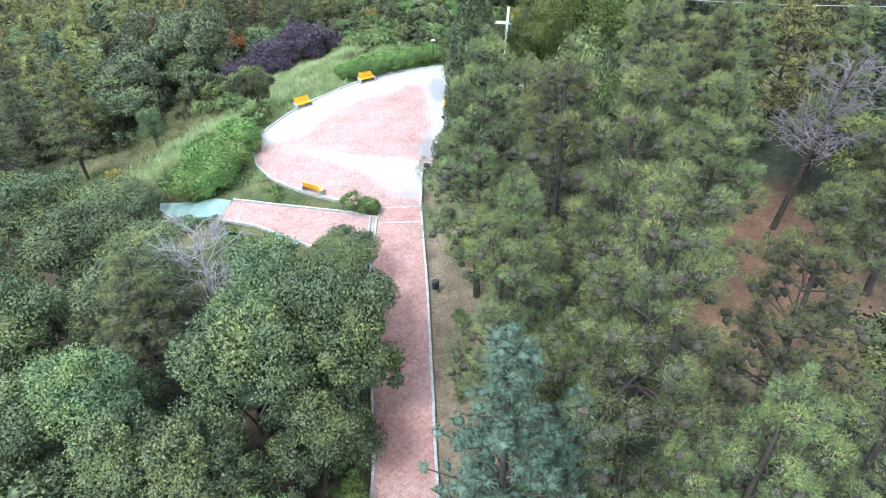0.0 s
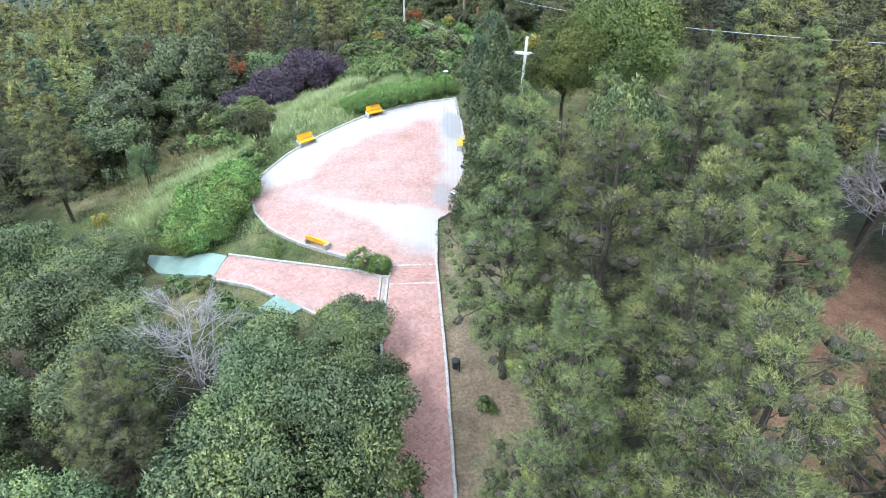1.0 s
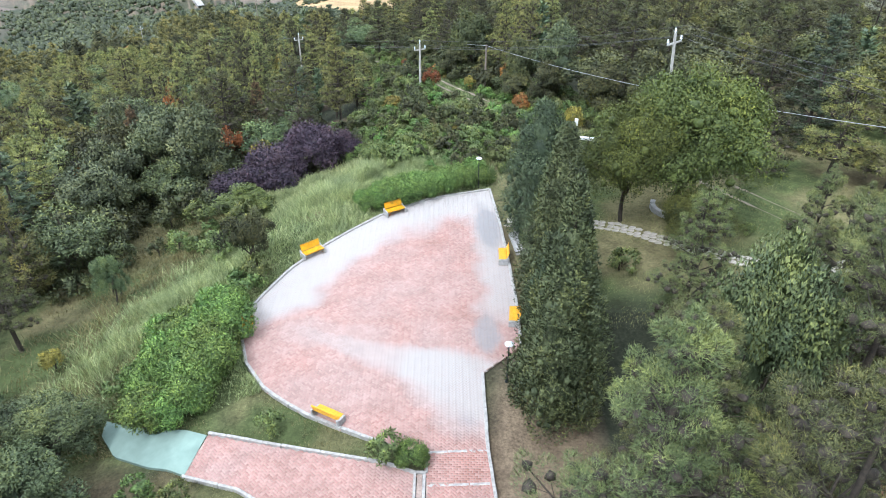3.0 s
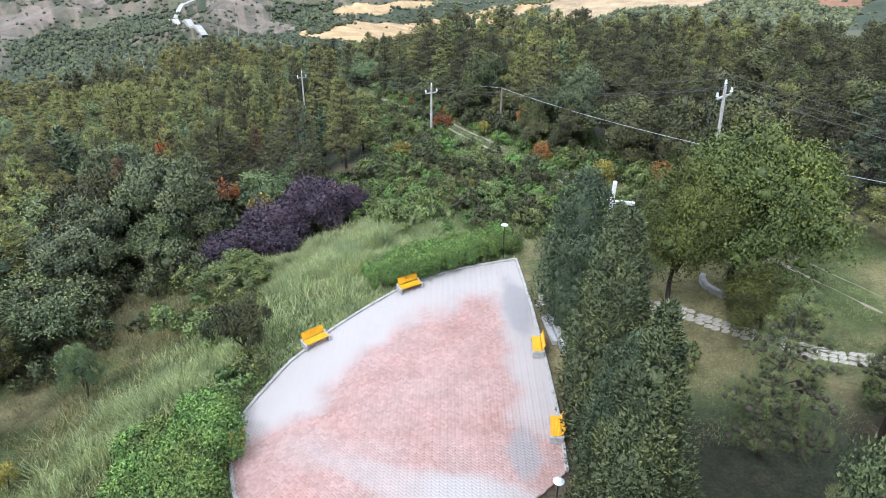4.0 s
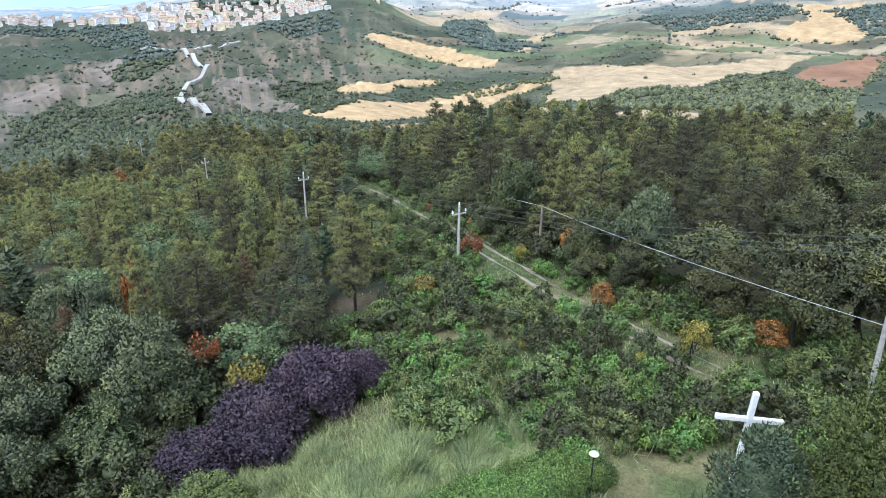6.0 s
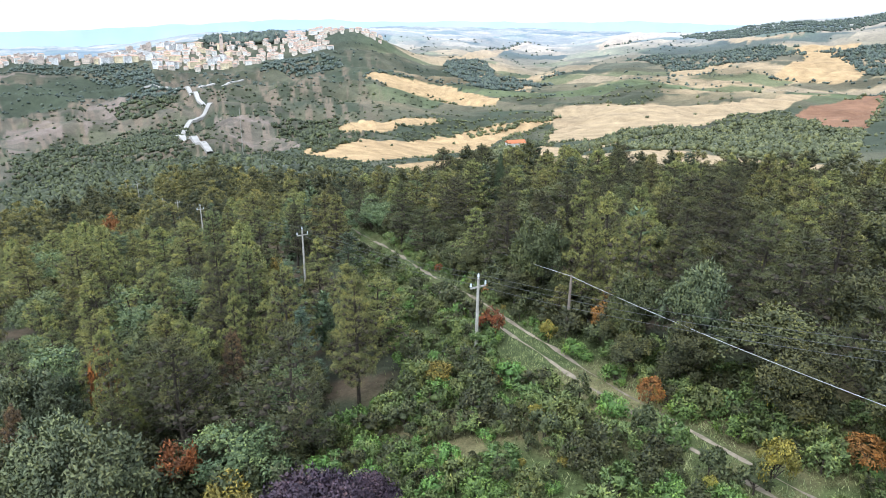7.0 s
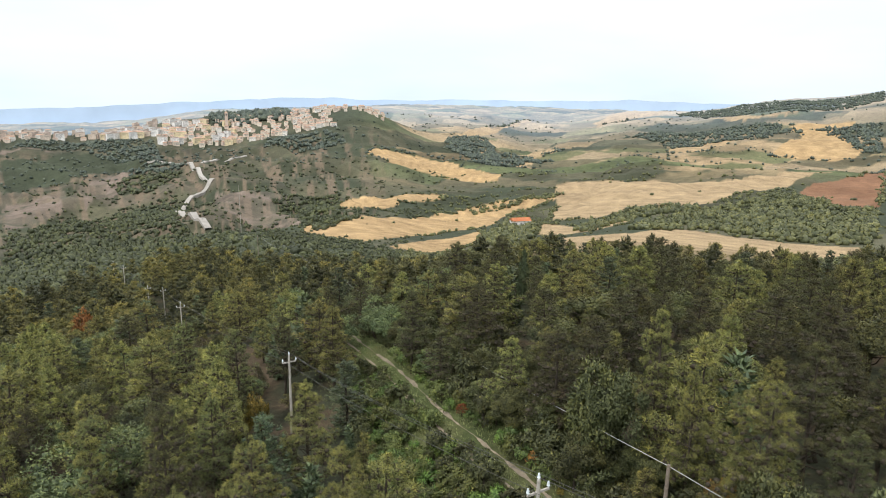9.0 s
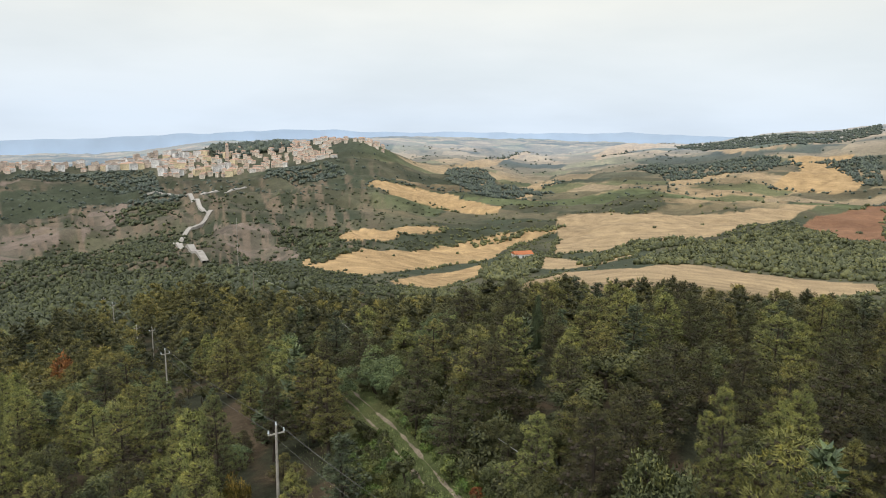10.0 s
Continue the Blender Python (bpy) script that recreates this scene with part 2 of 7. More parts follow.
M_DRYGRASS = foliage("dry_grass", (0.300, 0.275, 0.140), (0.140, 0.140, 0.070))
M_FARLEAF = foliage("valley_scrub_leaves", (0.088, 0.100, 0.056), (0.044, 0.053, 0.034), 0.0)
M_FIELDLEAF = foliage("field_wood_leaves", (0.142, 0.152, 0.080), (0.070, 0.080, 0.046), 0.0)
# remote leaves are paler and bluer, with the haze of distance in their colour
M_HAZEDLEAF = foliage("hazed_wood_leaves", (0.098, 0.124, 0.120), (0.064, 0.086, 0.084), 0.0)
M_BARK = surface("bark", (0.085, 0.068, 0.052), (0.035, 0.030, 0.024), 9, 0.9, 0.5, 40)
M_DEADWOOD = surface("bleached_dead_wood", (0.38, 0.35, 0.34), (0.20, 0.18, 0.18), 9, 0.9, 0.3, 40)
M_DULLWOOD = surface("grey_brown_dead_wood", (0.23, 0.19, 0.20), (0.12, 0.10, 0.105), 9, 0.9, 0.3, 40)
M_KERB = surface("white_stone_kerb", (0.50, 0.48, 0.455), (0.30, 0.285, 0.265), 6, 0.8, 0.25, 60)
M_JOINT = surface("sandy_joint_bed", (0.42, 0.33, 0.28), (0.27, 0.20, 0.17), 12, 0.9, 0.3, 80)
M_CONCRETE = surface("grey_concrete", (0.46, 0.45, 0.43), (0.30, 0.29, 0.28), 8, 0.85, 0.25, 70)
M_YELLOWPAINT = surface("yellow_paint", (0.86, 0.47, 0.012), (0.72, 0.36, 0.010), 5, 0.38, 0.05, 60, 0.0, None, 0.5)
M_DARKMETAL = surface("dark_painted_metal", (0.035, 0.045, 0.045), (0.02, 0.025, 0.025), 9, 0.45, 0.05, 60, 0.3)
M_LAMPWHITE = surface("white_lamp_disc", (0.75, 0.78, 0.80), (0.62, 0.65, 0.68), 4, 0.35)
M_GREENPAINT = surface("worn_green_court_paint", (0.235, 0.315, 0.27), (0.18, 0.25, 0.215), 1.6, 0.8, 0.15, 60, 0.0, 0.35)
M_POLE = surface("weathered_concrete_pole", (0.50, 0.48, 0.44), (0.34, 0.32, 0.29), 5, 0.85, 0.2, 50)
M_WOODPOLE = surface("grey_timber_pole", (0.27, 0.23, 0.19), (0.16, 0.13, 0.11), 8, 0.9, 0.3, 40)
M_INSULATOR = surface("porcelain_insulator", (0.72, 0.78, 0.82), (0.58, 0.66, 0.72), 6, 0.2)
M_CABLE = surface("pale_cable_sheath", (0.52, 0.53, 0.55), (0.40, 0.41, 0.43), 3, 0.5)
M_WIRE = surface("bare_wire", (0.16, 0.16, 0.16), (0.10, 0.10, 0.10), 3, 0.5, metal=0.5)
M_WHITE = surface("white_painted_steel", (0.82, 0.82, 0.80), (0.68, 0.68, 0.66), 3, 0.5)
M_TRACK = surface("pale_packed_earth", (0.32, 0.265, 0.20), (0.17, 0.145, 0.105), 2.5, 0.95, 0.4, 30)
M_STONE = surface("pale_flagstone", (0.52, 0.48, 0.41), (0.34, 0.31, 0.27), 5, 0.85, 0.3, 40)


def paver_material(single=False):
    """Clay pavers: red-pink, varied brick by brick, bleached white where the mask says."""
    m, nt, nodes, links, b = nodes_of("clay_brick" if single else "clay_paver")
    geo = nodes.new("ShaderNodeObjectInfo" if single else "ShaderNodeNewGeometry")
    r1 = ramp_node(nt, geo.outputs["Random" if single else "Random Per Island"], ((0.0, (0.30, 0.145, 0.118)), (0.5, (0.36, 0.188, 0.156)), (1.0, (0.41, 0.235, 0.20))))
    n = noise_node(nt, 0.8, 5.0)
    r2 = ramp_node(nt, n.outputs["Fac"], ((0.3, (0.80, 0.78, 0.77)), (0.7, (1.12, 1.12, 1.12))))
    mx = mix_node(nt, "MULTIPLY", 1.0, r1.outputs["Color"], r2.outputs["Color"])
    att = nodes.new("ShaderNodeAttribute")
    att.attribute_name = "bleach"
    sep = nodes.new("ShaderNodeSeparateColor")
    links.new(att.outputs["Color"], sep.inputs["Color"])
    white = mix_node(nt, "MIX", sep.outputs["Red"], mx.outputs["Color"], (0.405, 0.395, 0.380))
    grey = mix_node(nt, "MIX", sep.outputs["Green"], white.outputs["Color"], (0.25, 0.245, 0.25))
    links.new(grey.outputs["Color"], b.inputs["Base Color"])
    b.inputs["Roughness"].default_value = 0.85
    b.inputs["Specular IOR Level"].default_value = 0.25
    n3 = noise_node(nt, 60, 4.0)
    bp = nodes.new("ShaderNodeBump")
    bp.inputs["Strength"].default_value = 0.15
    links.new(n3.outputs["Fac"], bp.inputs["Height"])
    links.new(bp.outputs["Normal"], b.inputs["Normal"])
    return m


M_PAVER = paver_material()
M_BRICK = paver_material(True)


def ground_material(glow=False):
    """The land: cover colours come with the mesh, broken up by tufts, furrows and grain."""
    m, nt, nodes, links, b = nodes_of("far_hills" if glow else "land_cover")
    att = nodes.new("ShaderNodeAttribute")
    att.attribute_name = "cover"
    tc = nodes.new("ShaderNodeTexCoord")
    out = att.outputs["Color"]
    for scale, lo, hi in ((0.012, 0.82, 1.14), (0.09, 0.80, 1.18), (1.1, 0.70, 1.25), (7.0, 0.65, 1.3)):
        n = nodes.new("ShaderNodeTexNoise")
        n.inputs["Scale"].default_value = scale
        n.inputs["Detail"].default_value = 5.0
        n.inputs["Roughness"].default_value = 0.6
        links.new(tc.outputs["Object"], n.inputs["Vector"])
        r = ramp_node(nt, n.outputs["Fac"], ((0.3, (lo, lo, lo)), (0.7, (hi, hi, hi * 0.97))))
        out = mix_node(nt, "MULTIPLY", 1.0, out, r.outputs["Color"]).outputs["Color"]
    links.new(out, b.inputs["Base Color"])
    # blue glow, growing with distance, stands in for haze over the far hills
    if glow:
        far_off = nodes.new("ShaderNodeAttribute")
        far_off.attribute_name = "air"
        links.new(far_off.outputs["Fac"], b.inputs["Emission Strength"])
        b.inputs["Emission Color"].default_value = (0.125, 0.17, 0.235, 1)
    b.inputs["Roughness"].default_value = 0.95
    b.inputs["Specular IOR Level"].default_value = 0.1
    n3 = noise_node(nt, 2.5, 6.0)
    bp = nodes.new("ShaderNodeBump")
    bp.inputs["Strength"].default_value = 0.6
    bp.inputs["Distance"].default_value = 0.3
    links.new(n3.outputs["Fac"], bp.inputs["Height"])
    links.new(bp.outputs["Normal"], b.inputs["Normal"])
    return m


M_LAND = ground_material()
M_HORIZON = ground_material(True)

# ---------------------------------------------------------------- land cover
COVER = {
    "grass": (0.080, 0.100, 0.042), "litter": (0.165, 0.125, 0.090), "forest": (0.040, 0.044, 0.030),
    "wheat": (0.45, 0.315, 0.180), "straw": (0.40, 0.300, 0.195), "soil": (0.235, 0.130, 0.085),
    "clay": (0.205, 0.165, 0.150), "scrub": (0.058, 0.070, 0.050), "track": (0.40, 0.33, 0.26),
    "far_haze": (0.135, 0.160, 0.165), "hazy_stubble": (0.36, 0.33, 0.29),
    "dry": (0.170, 0.152, 0.082), "meadow": (0.125, 0.150, 0.080), "stubble": (0.31, 0.25, 0.18), "olive": (0.112, 0.110, 0.078),
}
FIELDS = []


def field(cover, *outline):
    FIELDS.append((cover, np.array(outline, float)))


field("wheat", (-12.7, 455), (-12.0, 515), (-7.4, 568), (-3.0, 580), (2.0, 719), (9.5, 766), (9.5, 744), (5.4, 657), (3.5, 522), (0.0, 503), (-3.5, 430), (-7.5, 356), (-11.3, 418))
field("wheat", (-5.0, 338), (-1.5, 428), (3.0, 499), (3.6, 454), (2.5, 382), (-1.5, 301), (-4.5, 315))
field("wheat", (-9.7, 667), (-8.3, 765), (-4.9, 814), (-0.0, 847), (-0.5, 751), (-4.4, 703), (-7.4, 630))
field("straw", (9.4, 1010), (10.1, 1017), (17.5, 986), (23.4, 918), (30.3, 1126), (26.7, 877), (23.5, 665), (21.1, 583), (18.9, 557), (16.2, 565), (13.1, 514), (9.3, 541), (9.5, 722))
field("straw", (5.5, 244), (6.7, 317), (10.3, 393), (16.4, 354), (19.1, 400), (21.2, 398), (23.8, 368), (27.9, 352), (33.7, 336), (34.1, 301), (28.0, 247), (19.7, 216), (10.4, 230))
field("straw", (8.1, 445), (8.4, 534), (12.2, 472), (15.9, 488), (16.1, 445), (13.1, 407))
field("soil", (28.1, 744), (28.6, 938), (31.1, 1034), (33.4, 1235), (33.7, 594), (31.3, 589), (28.7, 680))
field("wheat", (-6.9, 1249), (-6.4, 1295), (-2.0, 1317), (4.8, 1085), (4.4, 1031), (1.4, 1026), (-1.5, 1137), (-4.9, 1133))
field("straw", (5.3, 1487), (6.0, 1545), (9.3, 1898), (9.5, 1741), (8.1, 1554), (5.5, 1488))
field("wheat", (25.6, 1428), (27.8, 1772), (26.8, 1933), (27.3, 2018), (31.0, 2100), (31.2, 1935), (28.9, 1980), (30.8, 1729), (31.5, 1568), (32.3, 1693), (32.5, 1683), (31.4, 1423), (27.2, 1468))
field("straw", (18.2, 1586), (24.3, 1860), (23.9, 1738), (21.2, 1578), (18.6, 1471))
field("straw", (0.4, 1951), (2.8, 2456), (4.2, 2474), (6.6, 3155), (7.1, 3047), (3.8, 2253), (1.4, 1917))
field("straw", (12.2, 2771), (13.3, 3051), (17.1, 5667), (18.4, 3225), (15.3, 2851), (12.7, 2562))
field("straw", (20.5, 2547), (24.6, 2319), (27.6, 2348), (31.8, 2819), (32.2, 2556), (29.4, 2484), (26.9, 2314), (23.0, 2242))
field("straw", (1.9, 1487), (3.8, 1651), (4.3, 1502), (2.4, 1347))
field("straw", (4.8, 1327), (6.7, 1453), (7.4, 1351), (5.3, 1264))
field("clay", (-34.4, 1024), (-31.8, 1036), (-30.3, 1078), (-30.6, 925), (-32.0, 874), (-33.8, 840), (-34.5, 835))
field("clay", (-29.6, 1076), (-28.0, 1167), (-26.8, 1228), (-25.4, 1159), (-25.9, 1045), (-27.4, 1011), (-28.9, 955))
field("clay", (-19.4, 890), (-17.2, 787), (-15.0, 749), (-13.1, 628), (-12.5, 489), (-15.0, 578), (-17.3, 642), (-19.5, 671))
field("clay", (-34.0, 1563), (-31.9, 1599), (-28.2, 1566), (-28.2, 1558), (-31.9, 1552), (-34.0, 1537))
field("scrub", (-34.0, 1443), (-28.2, 1534), (-24.3, 1395), (-25.2, 1318), (-29.5, 1175), (-34.3, 1068))


def inside(px, py, poly):
    hit = np.zeros(px.shape, bool)
    x0, y0 = poly[:, 0], poly[:, 1]
    x1, y1 = np.roll(x0, -1), np.roll(y0, -1)
    for a, b, c, d in zip(x0, y0, x1, y1):
        cross = (b > py) != (d > py)
        hit ^= cross & (px < (c - a) * (py - b) / (d - b + 1e-12) + a)
    return hit


# plan of the hilltop: lane, junction, plaza
ARC = ((-4.25, 38.45), (-6.4, 38.95), (-8.2, 39.7), (-10.4, 40.75), (-12.4, 42.2), (-13.8, 44.1), (-14.5, 46.0), (-14.55, 49.2),
       (-13.2, 52.6), (-11.4, 55.4), (-10.1, 57.1), (-7.7, 59.75), (-4.6, 61.9), (-0.1, 63.4))
EAST = ((-0.1, 63.4), (0.35, 58.5), (0.62, 53.2), (0.75, 49.0), (0.65, 45.6), (-1.55, 43.5), (-1.5, 38.6))
PLAZA = np.array(ARC + EAST[1:])
LANE = np.array(((-2.55, -30), (0.55, -30), (-0.2, 16.5), (-0.86, 29.5), (-1.5, 38.6), (-4.25, 38.45), (-4.25, 32.5), (-2.88, 18)))
BRANCH = np.array(((-4.75, 37.25), (-6.3, 37.75), (-10.85, 38.6), (-14.35, 39.3), (-14.75, 37.05), (-12.25, 36.4), (-10.75, 35.6), (-7.1, 33.3), (-4.9, 31.4)))
GREEN_A = np.array(((-14.4, 39.28), (-14.7, 37.05), (-16.7, 37.8), (-18.8, 38.95), (-20.2, 40.6), (-20.5, 41.7), (-18.6, 40.7), (-16.6, 39.9)))
GREEN_B = np.array(((-10.6, 35.55), (-8.9, 34.5), (-10.2, 33.0), (-12.2, 33.2)))
# the dirt track beyond the plaza, centre line
TRACK = ((22.0, 58.0), (13.7, 70.5), (8.2, 78.0), (6.0, 82.5), (2.2, 88.8), (-0.8, 95.5), (-6.3, 108.0), (-11.2, 122.0), (-15.0, 134.0), (-19.0, 147.0), (-27.0, 166.0), (-40, 195))


def near_line(x, y, line):
    best = np.full(np.shape(x), 1e9)
    for (a, b), (c, d) in zip(line, line[1:]):
        t = np.clip(((x - a) * (c - a) + (y - b) * (d - b)) / ((c - a) ** 2 + (d - b) ** 2), 0, 1)
        best = np.minimum(best, np.hypot(x - a - t * (c - a), y - b - t * (d - b)))
    return best


def paved(x, y):
    return inside(x, y, PLAZA) | inside(x, y, LANE) | inside(x, y, BRANCH) | inside(x, y, GREEN_A) | inside(x, y, GREEN_B)


def wooded(x, y):
    """Where far woods and scrub grow, 0 to 1."""
    n = fbm(x / 230, y / 230, 41, 4) + 0.5 * fbm(x / 60, y / 60, 47, 3)
    return smooth(0.05, 0.35, n)


def patchwork(x, y):
    """Which small field a place lies in, as a number from 0 to 1, and how far it is from the field's edge."""
    u, v = (x + 0.35 * y) / 190, y / 150
    u, v = u + 0.3 * fbm(x / 260, y / 260, 141, 2), v + 0.3 * fbm(x / 260, y / 260, 143, 2)
    iu, iv = np.floor(u), np.floor(v)
    best, second, kind = np.full(u.shape, 9.0), np.full(u.shape, 9.0), np.zeros(u.shape)
    for du in (-1, 0, 1):
        for dv in (-1, 0, 1):
            cu, cv = iu + du, iv + dv
            d = np.hypot(cu + lattice(cu, cv, 151) - u, cv + lattice(cu, cv, 152) - v)
            nearer = d < best
            second = np.where(nearer, best, np.minimum(second, d))
            kind = np.where(nearer, lattice(cu, cv, 153), kind)
            best = np.where(nearer, d, best)
    return kind, second - best


def cover_at(x, y):
    a, r = bearing(x, y)
    col = np.empty((len(x), 3))
    base = {k: np.array(v) for k, v in COVER.items()}
    n = fbm(x / 6, y / 6, 61, 4)
    # forest floor darkened: shade between the trees put into its colour
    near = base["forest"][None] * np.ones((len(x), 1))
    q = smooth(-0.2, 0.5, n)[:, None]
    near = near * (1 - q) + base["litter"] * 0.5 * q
    # open grass: west bank, clearing along the track, shrubbery behind the hedge
    d_track = near_line(x, y, TRACK)
    west = smooth(-13.5, -15, x) * smooth(-40, -30, x) * smooth(36, 40, y) * smooth(78, 66, y)
    clear = smooth(9, 4, d_track)
    east = smooth(0, 2, x) * smooth(48, 52, y) * smooth(66, 62, y)
    strip = smooth(-15, -13, x) * smooth(-4.2, -4.8, x) * smooth(37, 38, y) * smooth(46, 43, y)
    below = smooth(-19, -16, x) * smooth(-7, -8.5, x) * smooth(28, 31, y) * smooth(37.5, 36, y)
    strip = np.maximum(strip, below)
    rim = smooth(7, 4, near_line(x, y, ARC)) * smooth(40, 46, y)
    g = np.clip(west + clear + east + strip + rim + smooth(64, 68, y) * smooth(100, 80, y) * smooth(-22, -10, x), 0, 1)[:, None]
    parch = q * (1 - 0.75 * smooth(84, 100, y)[:, None])
    parch = np.clip(parch + (0.6 * strip * smooth(-0.4, 0.4, fbm(x / 1.7, y / 1.7, 63, 3)))[:, None], 0, 1)
    lawn = base["grass"] * (1 - parch) + base["dry"] * parch
    near = near * (1 - g) + lawn * g
    side = (smooth(3.0, 1.8, np.abs(x + 0.012 * y - 1.7)) * smooth(46, 40, y))[:, None]
    near = near * (1 - side) + (base["litter"] * 1.15) * side
    red = (smooth(11, 15, x) * smooth(26, 22, x) * smooth(20, 25, y) * smooth(43, 38, y))[:, None]
    near = near * (1 - red) + np.array((0.20, 0.115, 0.080)) * (0.75 + 0.4 * q) * red
    # far land
    n1 = fbm(x / 90, y / 90, 71, 4)
    far = base["scrub"] + (base["olive"] - base["scrub"]) * smooth(-0.3, 0.5, n1)[:, None]
    plots = smooth(0.10, 0.16, fbm(x / 300, y / 300, 77, 3)) * smooth(900, 1300, r) * smooth(-9, 2, a)
    plots = np.maximum(plots, smooth(0.0, 0.08, fbm(x / 280, y / 280, 87, 3)) * smooth(2000, 2300, r))
    far = far + (base["straw"] - far) * (0.85 * plots)[:, None]
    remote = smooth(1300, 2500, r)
    # a patchwork of small fields on the farther slopes
    kind, edge = patchwork(x, y)
    patch = np.select((kind < 0.22, kind < 0.36, kind < 0.56, kind < 0.78), (0, 1, 2, 3), 4)
    tones = np.array((base["straw"], base["stubble"], base["meadow"], base["olive"], base["scrub"]))
    quilt = 0.85 * np.maximum(smooth(900, 1150, r) * smooth(-9, -4, a), smooth(1950, 2150, r)) * smooth(0.0, 0.05, edge)
    far = far + (tones[patch] * (0.9 + 0.2 * n1[:, None]) - far) * quilt[:, None]
    # far covers shift to blue-grey: distance haze painted into the ground colour
    far = far + (base["far_haze"] * (1 - plots[:, None]) + base["hazy_stubble"] * plots[:, None] - far) * (0.40 * remote)[:, None]
    w = wooded(x, y) * (1 - 0.25 * plots) * (1 - 0.6 * remote)
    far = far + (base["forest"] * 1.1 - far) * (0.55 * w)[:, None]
    bare = smooth(0.62, 0.85, 1 - np.abs(fbm(x / 110, y / 110, 23, 4))) * smooth(-12, -20, a + 6 * n1) * smooth(550, 650, r) * smooth(1500, 1300, r)
    far = far + (base["clay"] * 0.8 - far) * (0.45 * bare)[:, None]
    ribs = smooth(0.05, 0.45, fbm(a * 2.6 + r / 160, r / 140, 171, 5)) * smooth(-3, -10, a) * smooth(480, 600, r) * smooth(1600, 1400, r)
    far = far + (np.array((0.185, 0.145, 0.115)) - far) * (0.8 * ribs)[:, None]
    wob = 0.5 * fbm(x / 60, y / 60, 91, 3)
    for cover, poly in FIELDS:
        m = inside(a + 0.25 * wob, r * (1 + 0.02 * wob), poly)
        c = base[cover]
        if cover in ("wheat", "straw"):
            rows = 0.92 + 0.12 * np.sin((x * 0.8 + y * 0.6 + 30 * n1) / 3.2)
            far[m] = c[None] * rows[m][:, None]
        elif cover == "clay":
            k = (0.35 + 0.6 * smooth(-0.3, 0.4, fbm(x / 35, y / 35, 55, 4)))[m][:, None]
            far[m] = far[m] * (1 - k) + c[None] * k
        else:
            far[m] = c[None] * (1 + 0.1 * n1[m])[:, None]
    t = smooth(200, 300, r)[:, None]
    return near * (1 - t) + far * t


def build_ground():
    xs, ys = np.arange(-72, 72.01, 0.6), np.arange(-40, 170.01, 0.6)
    gx, gy = np.meshgrid(xs, ys)
    nx, ny = len(xs), len(ys)
    i = np.arange((ny - 1) * (nx - 1))
    i = i + i // (nx - 1)
    inner = np.stack((i, i + 1, i + nx + 1, i + nx), 1)
    bear = np.concatenate((np.arange(-180, -40, 3.0), np.arange(-40, 40, 0.15), np.arange(40, 180, 3.0)))
    ring = np.geomspace(60, 4900, 370)
    A, R = np.meshgrid(np.radians(bear), ring)
    px, py = HUB[0] + R * np.sin(A), HUB[1] + R * np.cos(A)
    nb, nr = len(bear), len(ring)
    j = np.arange((nr - 1) * nb)
    k = np.where(j % nb == nb - 1, j - nb + 1, j + 1)
    outer = np.stack((j, j + nb, k + nb, k), 1)
    cx, cy = px.ravel()[outer].mean(1), py.ravel()[outer].mean(1)
    keep = ~((cx > -66) & (cx < 66) & (cy > -34) & (cy < 164))
    outer = outer[keep] + gx.size
    x = np.concatenate((gx.ravel(), px.ravel()))
    y = np.concatenate((gy.ravel(), py.ravel()))
    z = land(x, y)
    # the paving sits in a shallow bed
    dip = np.zeros_like(x)
    m = (np.abs(x) < 40) & (np.abs(y - 20) < 60)
    bed = paved(x[m], y[m])
    for dx, dy in ((0.6, 0), (-0.6, 0), (0, 0.6), (0, -0.6)):
        bed |= paved(x[m] + dx, y[m] + dy)
    dip[m] = bed * 0.12
    z = z - dip
    z[gx.size:] -= 0.02
    faces = np.concatenate((inner, outer)).astype(np.int32)
    col = np.ones((len(x), 4), np.float32)
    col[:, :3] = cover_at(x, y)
    off = bearing(x, y)[1]
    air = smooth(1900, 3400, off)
    beyond = off[faces].mean(1) > 1900
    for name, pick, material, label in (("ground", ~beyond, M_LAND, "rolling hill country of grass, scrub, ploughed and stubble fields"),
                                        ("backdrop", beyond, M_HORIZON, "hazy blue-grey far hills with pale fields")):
        used, f = np.unique(faces[pick], return_inverse=True)
        f = f.reshape(-1, 4).astype(np.int32)
        me = bpy.data.meshes.new(name)
        me.vertices.add(len(used))
        me.vertices.foreach_set("co", np.stack((x, y, z), 1)[used].ravel())
        me.loops.add(f.size)
        me.loops.foreach_set("vertex_index", f.ravel())
        me.polygons.add(len(f))
        me.polygons.foreach_set("loop_start", np.arange(0, f.size, 4, dtype=np.int32))
        me.polygons.foreach_set("use_smooth", np.ones(len(f), bool))
        me.update(calc_edges=True)
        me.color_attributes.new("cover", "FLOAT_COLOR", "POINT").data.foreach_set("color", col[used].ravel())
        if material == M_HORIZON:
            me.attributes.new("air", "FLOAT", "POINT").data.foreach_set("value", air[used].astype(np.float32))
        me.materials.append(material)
        me.validate()
        tagged(new(name, me), label, "ground", kind="structure")


build_ground()



# ---------------------------------------------------------------- plants: builders
ICO_V, ICO_F = None, None


def ico():
    global ICO_V, ICO_F
    if ICO_V is None:
        bm = bmesh.new()
        bmesh.ops.create_icosphere(bm, subdivisions=1, radius=1)
        ICO_V = np.array([v.co[:] for v in bm.verts])
        ICO_F = np.array([[v.index for v in f.verts] for f in bm.faces])
        bm.free()
    return ICO_V, ICO_F


